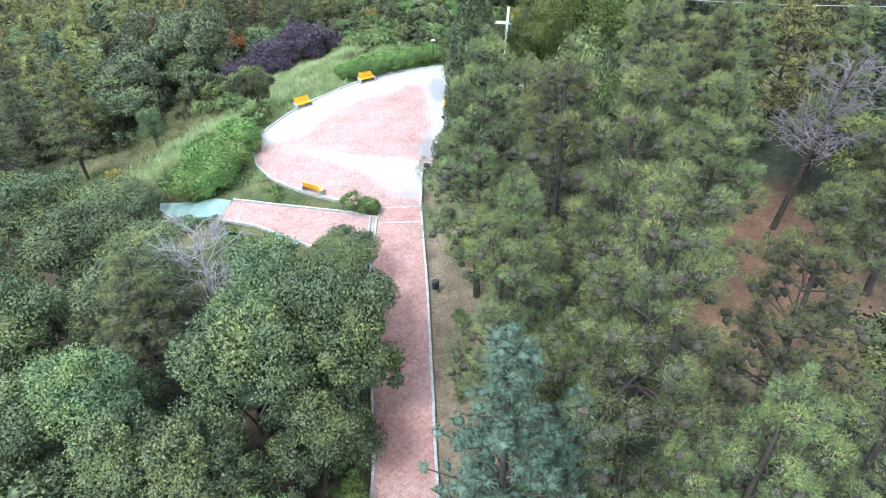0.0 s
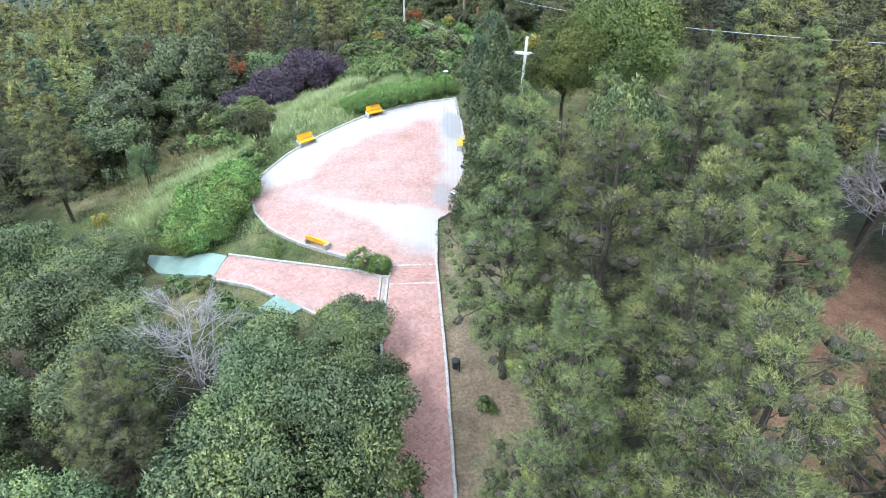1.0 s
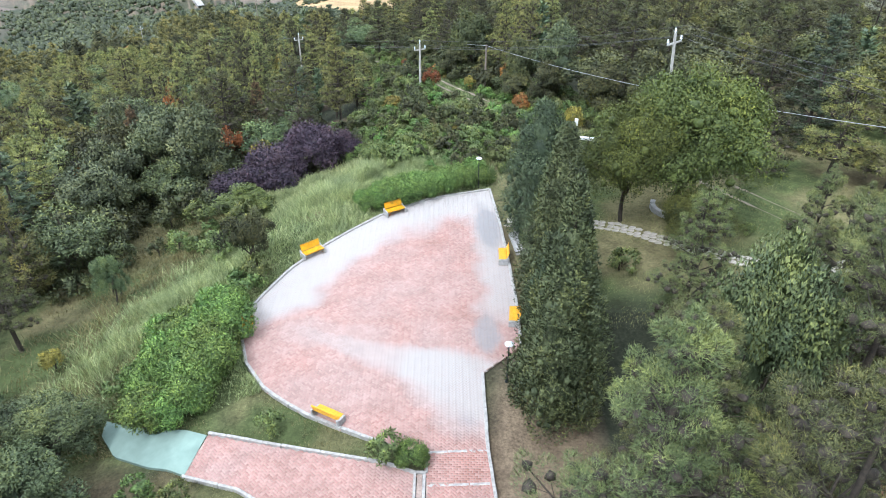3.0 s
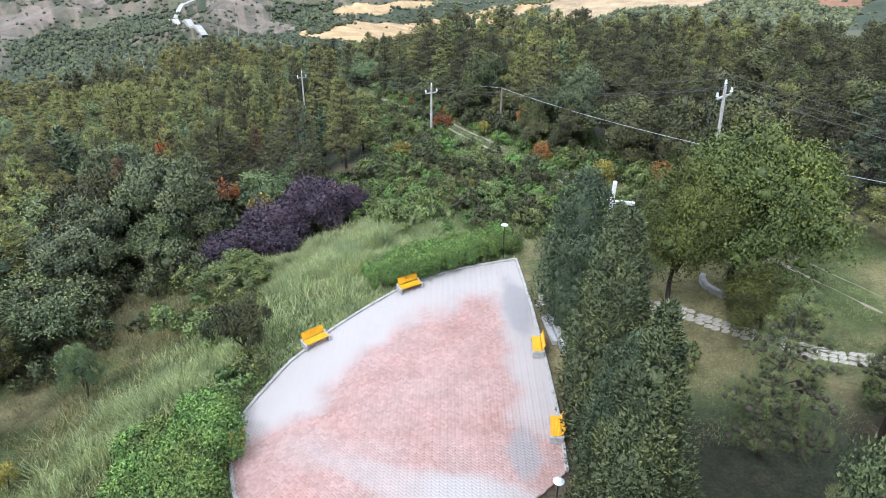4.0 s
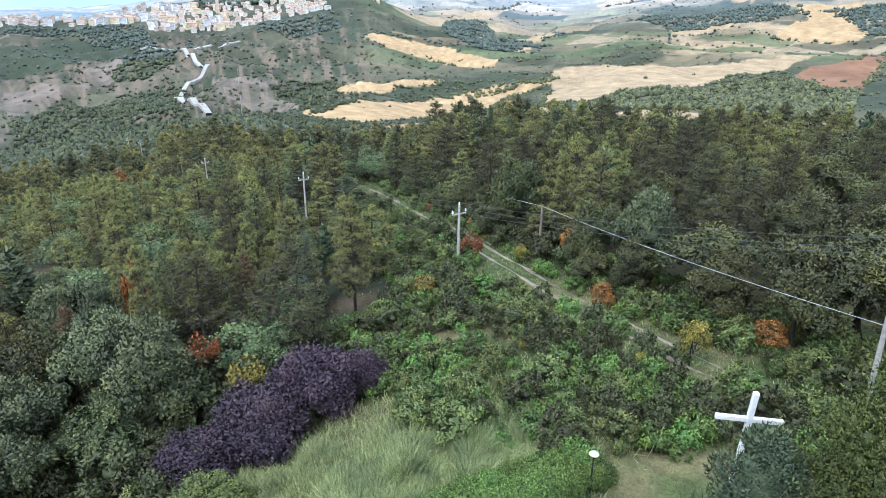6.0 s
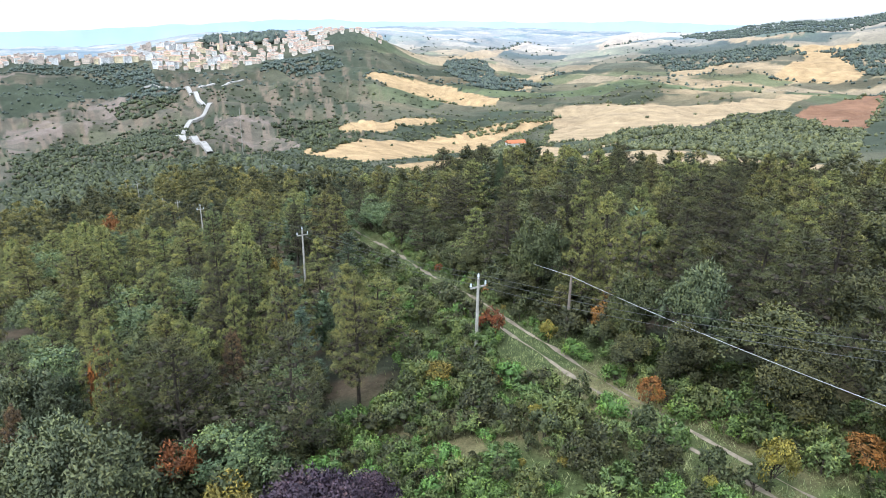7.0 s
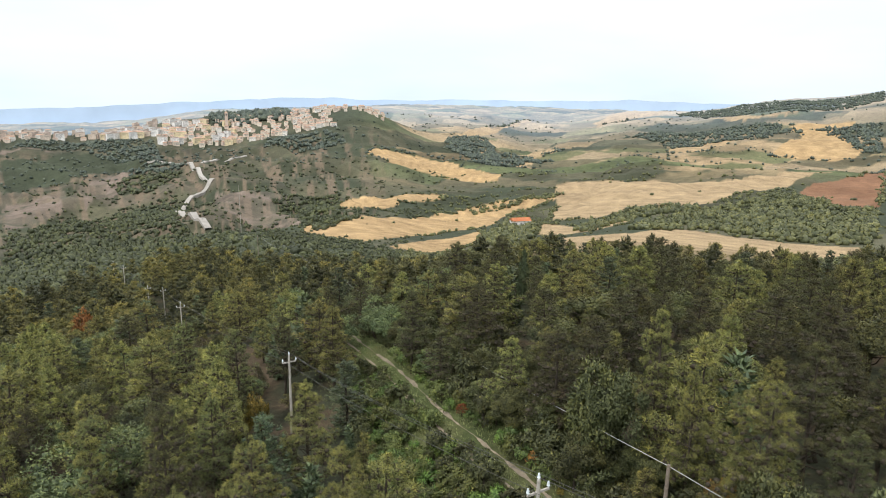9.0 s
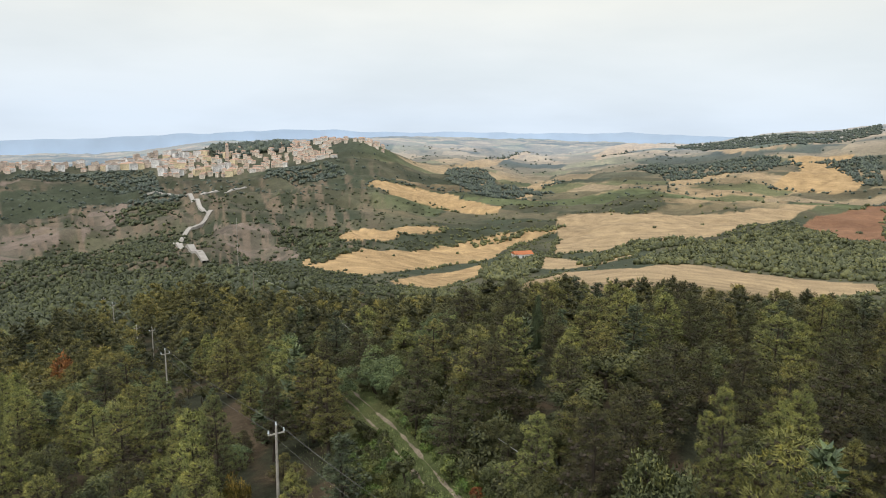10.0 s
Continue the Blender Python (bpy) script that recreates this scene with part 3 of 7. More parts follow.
OCT_V = np.array(((1, 0, 0), (0, 1, 0), (-1, 0, 0), (0, -1, 0), (0, 0, 1), (0, 0, -1)), float)
OCT_F = np.array(((0, 1, 4), (1, 2, 4), (2, 3, 4), (3, 0, 4), (1, 0, 5), (2, 1, 5), (3, 2, 5), (0, 3, 5)))


LEAF_SIDES = {}     # mesh name: the side and the tone of every corner of its leaves


class Soup:
    """Collects corners and faces of many small pieces."""

    def __init__(self):
        self.v, self.f, self.n = [], {3: [], 4: []}, 0
        self.normal, self.tone = [], []

    def add(self, verts, faces, normal=None, tone=None):
        """Normal and tone are given corner by corner; none means the face's own, and the plain colour."""
        faces = np.asarray(faces, int)
        self.v.append(np.asarray(verts, float))
        self.normal.append(np.zeros((len(verts), 3)) if normal is None else normal)
        self.tone.append(np.zeros(len(verts)) if tone is None else tone)
        self.f[faces.shape[1]].append(faces + self.n)
        self.n += len(verts)

    def blobs(self, centres, radii, squash, r, coarse=False):
        v, f = (OCT_V, OCT_F) if coarse else ico()
        for c, s in zip(centres, radii):
            q = v * (1 + 0.22 * r.standard_normal((len(v), 1))) * s
            q[:, 2] *= squash
            # cores toned darker: shade inside the crown put into the colour
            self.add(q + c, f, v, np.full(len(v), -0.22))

    def leaves(self, at, normal, length, width, r):
        """Pointed leaf sprays: a bent kite of two triangles each."""
        k = len(at)
        normal = normal / (np.linalg.norm(normal, axis=1, keepdims=True) + 1e-9)
        t = np.cross(normal, r.standard_normal((k, 3)))
        t /= np.linalg.norm(t, axis=1, keepdims=True) + 1e-9
        b = np.cross(normal, t)
        ln = (length * (0.7 + 0.6 * r.random(k)))[:, None]
        wd = (width * (0.7 + 0.6 * r.random(k)))[:, None]
        p0, p1 = at - t * ln * 0.5, at + t * ln * 0.5
        s0, s1 = at + b * wd * 0.5 - normal * wd * 0.2, at - b * wd * 0.5 - normal * wd * 0.2
        v = np.stack((p0, s0, p1, s1), 1).reshape(-1, 3)
        i = np.arange(k) * 4
        self.add(v, np.concatenate((np.stack((i, i + 1, i + 2), 1), np.stack((i, i + 2, i + 3), 1))))

    def needles(self, at, way, length, width, r, face=None, tone=None, hold=0.52):
        """Slim pointed triangles; face is the side of the clump on which each one lies."""
        k = len(at)
        way = way / (np.linalg.norm(way, axis=1, keepdims=True) + 1e-9)
        b = np.cross(way, r.standard_normal((k, 3)))
        b /= np.linalg.norm(b, axis=1, keepdims=True) + 1e-9
        ln = (length * (0.6 + 0.8 * r.random(k)))[:, None]
        if face is not None:
            own = np.cross(b, way)
            turned = np.sign((own * face).sum(1) + 1e-6)[:, None]
            b, own = b * turned, own * turned
            face = face / (np.linalg.norm(face, axis=1, keepdims=True) + 1e-9)
            face = np.repeat(hold * face + (1 - hold) * own, 3, axis=0)
            face /= np.linalg.norm(face, axis=1, keepdims=True) + 1e-9
        if tone is not None:
            # needle bases darker and tips lighter, as light would show them
            tone = (np.asarray(tone)[:, None] + np.array((-0.05, -0.05, 0.10))).ravel()
        v = np.stack((at - b * width, at + b * width, at + way * ln), 1).reshape(-1, 3)
        i = np.arange(k) * 3
        self.add(v, np.stack((i, i + 1, i + 2), 1), face, tone)

    def limb(self, a, b, ra, rb, sides=5, bend=0.0, r=None, steps=3):
        a, b = np.asarray(a, float), np.asarray(b, float)
        d = b - a
        d = d / (np.linalg.norm(d) + 1e-9)
        u = np.cross(d, (0.3, 0.9, 0.2))
        u /= np.linalg.norm(u) + 1e-9
        w = np.cross(d, u)
        off = (r.standard_normal(3) if r is not None else np.zeros(3)) * bend
        rings = []
        for s in range(steps + 1):
            q = s / steps
            c = a + (b - a) * q + off * math.sin(q * math.pi)
            rad = ra + (rb - ra) * q
            ang = np.arange(sides) * 2 * math.pi / sides
            rings.append(c + rad * (np.cos(ang)[:, None] * u + np.sin(ang)[:, None] * w))
        v = np.concatenate(rings)
        f = []
        for s in range(steps):
            for k in range(sides):
                k2 = (k + 1) % sides
                f.append((s * sides + k, s * sides + k2, (s + 1) * sides + k2, (s + 1) * sides + k))
        self.add(v, f)

    def mesh(self, name, material, parent=None, label="", shade=False, tint=None):
        me = bpy.data.meshes.new(name)
        v = np.concatenate(self.v)
        loops, sizes = [], []
        for k in (3, 4):
            if self.f[k]:
                f = np.concatenate(self.f[k])
                loops.append(f.ravel())
                sizes.append(np.full(len(f), k))
        loops, sizes = np.concatenate(loops).astype(np.int32), np.concatenate(sizes)
        me.vertices.add(len(v))
        me.vertices.foreach_set("co", v.ravel())
        me.loops.add(len(loops))
        me.loops.foreach_set("vertex_index", loops)
        me.polygons.add(len(sizes))
        me.polygons.foreach_set("loop_start", (np.cumsum(sizes) - sizes).astype(np.int32))
        me.polygons.foreach_set("use_smooth", np.full(len(sizes), shade))
        me.update(calc_edges=True)
        corner = np.concatenate(self.normal)
        if tint is None and len(self.tone):
            tint = np.concatenate(self.tone)
        if np.abs(corner).sum() > 0:
            if not shade:
                me.polygons.foreach_set("use_smooth", np.full(len(sizes), True))
            me.normals_split_custom_set_from_vertices(corner.tolist())
            LEAF_SIDES[me.name] = corner, tint
        if tint is not None:
            me.attributes.new("tint", "FLOAT", "POINT").data.foreach_set("value", np.asarray(tint, np.float32))
        me.materials.append(material)
        ob = new(name, me)
        if parent:
            ob.parent = parent
        if label:
            ob["label"] = label
        return ob


def on_sphere(k, r):
    v = r.standard_normal((k, 3))
    return v / np.linalg.norm(v, axis=1, keepdims=True)


def broadleaf(name, h, rad, material, lobes, per_lobe, leaf, seed, base=0.18, bark=None, fan=1.0, coarse=False, domes=0):
    """A rounded tree: forked trunk, and a crown of leafy lobes over a dome."""
    r = np.random.default_rng(seed)
    tree = new(name)
    wood = Soup()
    top = h * 0.55
    wood.limb((0, 0, -0.3), (0.1 * r.standard_normal(), 0.1 * r.standard_normal(), top), h * 0.028, h * 0.014, 6, 0.06 * h, r, 4)
    d = on_sphere(lobes, r)
    d[:, 2] = np.abs(d[:, 2]) * 1.15 - 0.42
    mid = h * (0.5 + 0.5 * base)
    c = np.stack((d[:, 0] * rad * 0.74, d[:, 1] * rad * 0.74, mid + d[:, 2] * h * 0.5 * (1 - base) * 0.80), 1)
    c *= (0.74 + 0.44 * r.random((lobes, 1))) ** np.array([[1, 1, 0.4]])
    sizes = rad * (0.15 + 0.24 * r.random(lobes) ** 1.3) * fan
    shade_of = np.zeros(lobes)
    if domes:
        # the lobes gather into a few larger domes, each on a limb of its own
        which = np.arange(lobes) % domes
        heart = c[:domes] * (0.86, 0.86, 1.0)
        swell = rad * (0.30 + 0.20 * r.random(domes)) * fan
        n0 = on_sphere(lobes, r)
        n0[:, 2] = np.abs(n0[:, 2]) * 1.1 - 0.25
        c = heart[which] + n0 * swell[which][:, None] * (1, 1, 0.85)
        sizes *= 0.72
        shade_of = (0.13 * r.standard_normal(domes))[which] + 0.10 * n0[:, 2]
    # upper lobes toned lighter, in place of light from above
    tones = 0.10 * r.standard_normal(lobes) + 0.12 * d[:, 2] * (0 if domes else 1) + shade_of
    for k in range(min(lobes, 9)):
        wood.limb((0, 0, h * (0.2 + 0.3 * r.random())), c[k] * (0.85, 0.85, 0.95), h * 0.012, h * 0.004, 4, 0.03 * h, r)
    wood.mesh("trunk", bark or M_BARK, tree, shade=True)
    crown = Soup()
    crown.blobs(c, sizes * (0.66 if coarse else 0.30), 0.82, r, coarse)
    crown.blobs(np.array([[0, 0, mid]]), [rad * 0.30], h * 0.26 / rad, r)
    for q, s, tn in zip(c, sizes, tones):
        n = on_sphere(int(per_lobe * 1.35), r)
        out = (q - np.array((0, 0, mid * 0.8)))
        out = out / (np.linalg.norm(out) + 1e-9)
        n = n[(n @ out) > -0.45][:per_lobe]
        at = q + n * np.array((1, 1, 0.85)) * s * (0.40 + 0.86 * r.random((len(n), 1)) ** 0.7)
        way = 0.7 * r.standard_normal(n.shape) + 0.5 * n + (0, 0, -0.1)
        # outward leaves lighter, inward ones darker, as shade would make them
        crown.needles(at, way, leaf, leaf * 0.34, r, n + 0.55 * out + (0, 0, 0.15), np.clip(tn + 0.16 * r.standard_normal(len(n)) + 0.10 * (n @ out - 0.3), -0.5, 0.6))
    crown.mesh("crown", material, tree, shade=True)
    return tree


def conifer(name, h, rad, material, whorls, arms, tufts, needles, seed, low=0.22, droop=0.12, tuft=0.42, needle=0.34, taper=0.85, wide=0.035, bark=None, coarse=False):
    """A pine or fir: straight trunk, whorls of limbs, tufts of needles out along each limb."""
    r = np.random.default_rng(seed)
    tree = new(name)
    wood, crown = Soup(), Soup()
    wood.limb((0, 0, -0.3), (0.03 * h * r.standard_normal() * 0.4, 0.03 * h * r.standard_normal() * 0.4, h * 0.97), h * 0.017, h * 0.003, 6, 0.012 * h, r, 6)
    cs, ss, outs = [], [], []
    for w in range(whorls):
        q = (w + 0.5) / whorls
        z = h * (low + (0.97 - low) * q)
        reach = rad * ((1 - q) ** taper) * (0.9 + 0.2 * math.sin(3 * q)) + 0.12 * rad
        if q < 0.2:
            reach *= 0.70 + 1.5 * q
        k = max(3, int(round(arms * (1 - 0.4 * q))))
        for j in range(k):
            a = 2 * math.pi * (j + 0.5 * (w % 2)) / k + 0.45 * r.standard_normal()
            if r.random() < 0.16 and q < 0.85:
                continue
            ln = reach * (0.55 + 0.65 * r.random())
            rise = h * (0.05 - droop * (1 - q)) + 0.05 * ln * r.standard_normal()
            tip = np.array((math.cos(a) * ln, math.sin(a) * ln, z + rise))
            start = np.array((0, 0, z - 0.02 * h))
            wood.limb(start, tip, h * 0.005 * (1.3 - q), h * 0.0015, 4, 0.0, r, 1)
            for m in range(tufts):
                f = 1.0 - 0.62 * m / max(tufts - 1, 1) * (0.8 + 0.4 * r.random())
                c = start + (tip - start) * f + np.array((0.22, 0.22, 0.10)) * tuft * 1.6 * r.standard_normal(3)
                cs.append(c)
                ss.append(tuft * (0.75 + 0.5 * r.random()) * (0.75 + 0.35 * (1 - q)))
                outs.append((math.cos(a) * 0.55, math.sin(a) * 0.55, 0.75))
    cs.append(np.array((0, 0, h * 0.97)))
    ss.append(tuft * 0.7)
    outs.append((0, 0, 1))
    wood.mesh("trunk", bark or M_BARK, tree, shade=True)
    cs, ss, outs = np.array(cs), np.array(ss), np.array(outs)
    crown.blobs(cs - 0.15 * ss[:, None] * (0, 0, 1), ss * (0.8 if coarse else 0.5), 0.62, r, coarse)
    for c, s, o in zip(cs, ss, outs):
        n = on_sphere(needles, r) * (1, 1, 0.8) + 0.45 * o
        at = c + n / np.linalg.norm(n, axis=1, keepdims=True) * s * np.array((0.62, 0.62, 0.5)) * (0.6 + 0.55 * r.random((needles, 1)))
        crown.needles(at, n + 0.45 * r.standard_normal(n.shape), needle * s / tuft, wide, r, n + 0.5 * np.array(o), 0.15 * r.standard_normal(needles))
    crown.mesh("crown", material, tree, shade=True)
    return tree


def pine(name, h, rad, material, levels, arms, puffs, needles, seed, low=0.2, needle=0.17, wide=0.012, full=0.7, puff=0.42, twigs=True, coarse=False):
    """A pine: straight trunk, loose whorls of upswept limbs, and at the end of each twig a rounded tuft of needles, with gaps between."""
    r = np.random.default_rng(seed)
    tree = new(name)
    wood, crown = Soup(), Soup()
    wood.limb((0, 0, -0.3), (0.012 * h * r.standard_normal(), 0.012 * h * r.standard_normal(), h * 0.95), h * 0.016, h * 0.003, 6, 0.012 * h, r, 6)
    heart, way, size = [], [], []
    lop = r.random(4) * 6.28
    for w in range(levels):
        q = (w + 0.25 + 0.5 * r.random()) / levels
        z = h * (low + (0.93 - low) * q)
        reach = rad * min(1, 0.58 + 2.0 * q) * (1 - q) ** full + 0.07 * rad
        k = max(3, int(round(arms * (1.1 - 0.5 * q))))
        for j in range(k):
            a = 2 * math.pi * (j + 0.5 * (w % 2)) / k + 0.40 * r.standard_normal()
            if r.random() < 0.10 and q < 0.8:
                continue
            ln = reach * (0.62 + 0.55 * r.random()) * (0.9 + 0.22 * math.sin(a + lop[0]) * math.cos(5 * q + lop[1]) + 0.14 * math.sin(3 * a + lop[2]))
            rise = ln * (0.05 + 0.70 * q + 0.14 * r.standard_normal())
            out = np.array((math.cos(a), math.sin(a), 0.0))
            side = np.array((-out[1], out[0], 0.0))
            start = np.array((0, 0, z - 0.3 * rise))
            tip = start + out * ln + (0, 0, rise)
            wood.limb(start, tip, h * 0.0045 * (1.3 - q), h * 0.0012, 4, 0.03 * ln, r, 2)
            count = max(2, int(round(puffs * (0.45 + 0.75 * ln / rad))))
            for m in range(count):
                f = 1.0 - 0.60 * m / count * (0.8 + 0.4 * r.random())
                sway = 0.0 if m == 0 else (1 if m % 2 else -1) * (0.4 + 0.6 * r.random())
                root = start + (tip - start) * f
                p = root + side * sway * (0.36 * ln * (1.25 - f) + 0.3 * puff) + out * 0.25 * puff + np.array((0, 0, puff * (0.15 + 0.35 * r.random())))
                d = out * 0.55 + side * sway * 0.45 + np.array((0, 0, 0.65 + 0.5 * q)) + 0.25 * r.standard_normal(3)
                heart.append(p)
                way.append(d / np.linalg.norm(d))
                size.append(puff * (0.62 + 0.66 * r.random()) * (1.12 - 0.38 * q))
                if twigs and m:
                    wood.limb(root - (tip - start) * 0.12, p, h * 0.0011, h * 0.0006, 3, 0, None, 1)
    for k in range(5):
        heart.append(np.array((0.14 * puff * r.standard_normal(), 0.14 * puff * r.standard_normal(), h * (0.985 - 0.028 * k))))
        way.append(np.array((0.1 * r.standard_normal(), 0.1 * r.standard_normal(), 1.0)))
        size.append(puff * (0.42 + 0.12 * k))
    heart, way, size = np.array(heart), np.array(way), np.array(size)
    k = len(heart)
    if coarse:
        crown.blobs(heart - way * size[:, None] * 0.15, size * 0.75, 0.9, r, True)
    else:
        # dark bark-coloured cores added inside the tufts to act as shaded gaps
        wood.blobs(heart - way * size[:, None] * 0.22, size * 0.46, 0.85, r, needles < 100)
    wood.mesh("trunk", M_BARK, tree, shade=True)
    n = r.standard_normal((k, needles, 3)) + 0.65 * way[:, None]
    n /= np.linalg.norm(n, axis=2, keepdims=True)
    at = heart[:, None] + n * size[:, None, None] * (0.30 + 0.62 * np.sqrt(r.random((k, needles, 1)))) + way[:, None] * size[:, None, None] * 0.25 * np.clip((n * way[:, None]).sum(2, keepdims=True), 0, 1)
    go = 0.7 * n + 0.45 * way[:, None] + 0.60 * r.standard_normal((k, needles, 3))
    axis = np.stack((heart[:, 0], heart[:, 1], np.full(k, 0.5 * rad)), 1)
    axis /= np.linalg.norm(axis, axis=1, keepdims=True)
    face = 0.8 * n + 0.45 * axis[:, None] + (0, 0, 0.2)
    # new growth and the light on outer, upper tufts, both put into tone
    lightened = 0.15 * r.standard_normal((k, 1)) + 0.20 * ((n * way[:, None]).sum(2) - 0.35) + 0.12 * r.standard_normal((k, needles))
    lightened = np.clip(lightened + 0.14 * (heart[:, 2:] / h - 0.6), -0.5, 0.6)
    crown.needles(at.reshape(-1, 3), go.reshape(-1, 3), needle, wide, r, face.reshape(-1, 3), lightened.ravel())
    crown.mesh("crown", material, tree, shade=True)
    return tree


def cypress(name, h, rad, material, sprays, leaf, seed, point=0.75, low=0.08, lumpy=1.0):
    """A dense conical evergreen of upswept sprays."""
    r = np.random.default_rng(seed)
    tree = new(name)
    wood, crown = Soup(), Soup()
    wood.limb((0, 0, -0.3), (0, 0, h * 0.9), h * 0.02, h * 0.004, 6, 0.01 * h, r, 4)
    wood.mesh("trunk", M_BARK, tree, shade=True)
    lumps = int((40 + h * 7) * lumpy)
    q = r.random(lumps) ** 1.25
    a = r.random(lumps) * 2 * math.pi
    prof = rad * (1 - q) ** point * np.minimum(1, 0.55 + 2.2 * q)
    c = np.stack((np.cos(a) * prof * 0.72, np.sin(a) * prof * 0.72, h * (low + (0.95 - low) * q)), 1)
    c[:, :2] *= 0.65 + 0.75 * r.random((lumps, 1))
    s = rad * (0.20 + 0.16 * r.random(lumps)) * (1.15 - 0.7 * q) / lumpy ** 0.4
    crown.blobs(c, s * 0.30, 1.35, r)
    for k in range(8):
        zq = (k + 0.5) / 8
        crown.blobs(np.array([[0, 0, h * (low + (0.93 - low) * zq)]]), [rad * 0.48 * (1 - zq) ** point], 1.5, r)
    per = max(6, sprays // lumps)
    for p, w in zip(c, s):
        n = on_sphere(int(per * 1.5), r)
        o = np.array((p[0], p[1], 0.25 * rad))
        o /= np.linalg.norm(o) + 1e-9
        n = n[(n @ o) > -0.3][:per]
        at = p + n * np.array((1, 1, 1.4)) * w * (0.8 + 0.4 * r.random((len(n), 1)))
        crown.needles(at, n * (1, 1, 0.4) + 0.35 * r.standard_normal(n.shape) + (0, 0, 0.55), leaf, leaf * 0.26, r, n + 0.6 * o, np.full(len(n), 0.2 * r.standard_normal()))
    crown.mesh("crown", material, tree, shade=True)
    return tree


def dead_tree(name, h, rad, seed, lean=(0, 0), low=0.3, fine=5, bark=None, bough=None):
    """A bare, grey, finely branched dead tree in one mesh of limbs, and its trunk."""
    r = np.random.default_rng(seed)
    tree = new(name)
    trunk, boughs = Soup(), []
    tip = np.array((lean[0], lean[1], h))
    trunk.limb((0, 0, -0.3), tip, h * 0.018, h * 0.004, 6, 0.02 * h, r, 5)
    for k in range(40):
        q = low + (0.97 - low) * r.random()
        a = r.random() * 2 * math.pi
        ln = rad * (1.15 - 0.75 * q) * (0.6 + 0.6 * r.random())
        s = tip * q
        e = s + np.array((math.cos(a) * ln, math.sin(a) * ln, ln * (0.25 + 0.5 * r.random())))
        twigs = Soup()
        boughs.append(twigs)
        twigs.limb(s, e, h * 0.0035, h * 0.0012, 4, 0.10 * ln, r, 3)
        for m in range(fine):
            f = 0.35 + 0.65 * r.random()
            s2 = s + (e - s) * f
            e2 = s2 + 0.38 * ln * (on_sphere(1, r)[0] + (e - s) / ln * 0.6 + (0, 0, 0.2))
            twigs.limb(s2, e2, h * 0.002, h * 0.0010, 3, 0.05 * ln, r, 2)
            for g2 in range(2):
                e3 = s2 + (e2 - s2) * (0.4 + 0.5 * r.random()) + 0.2 * ln * on_sphere(1, r)[0]
                twigs.limb(s2 + (e2 - s2) * 0.4, e3, h * 0.0012, h * 0.0008, 3, 0, r, 1)
    trunk.mesh("trunk", bark or M_DEADWOOD, tree, shade=True)
    for twigs in boughs:
        twigs.mesh("branch", bough or M_DEADWOOD, tree)
    return tree


PLACED = []     # x, y, radius of everything that grows


def plant(template, x, y, scale=1.0, turn=None, label="", category="tree", group="", sink=0.0, tall=1.0, coat=None):
    """Stand a copy of a template on the ground."""
    turn = rng.random() * 360 if turn is None else turn
    m = pose(x, y, land1(x, y) - sink, 0, 0, turn) @ Matrix.Diagonal((scale, scale, scale * tall, 1))
    ob = copy_thing(template, m)
    for o in ob.children if coat else ():
        if o.name.startswith("crown"):
            o.material_slots[0].link = "OBJECT"
            o.material_slots[0].material = coat
    tagged(ob, label, category, group)
    return ob


def drop_templates(*templates):
    for t in templates:
        for o in (*t.children_recursive, t):
            bpy.data.objects.remove(o)


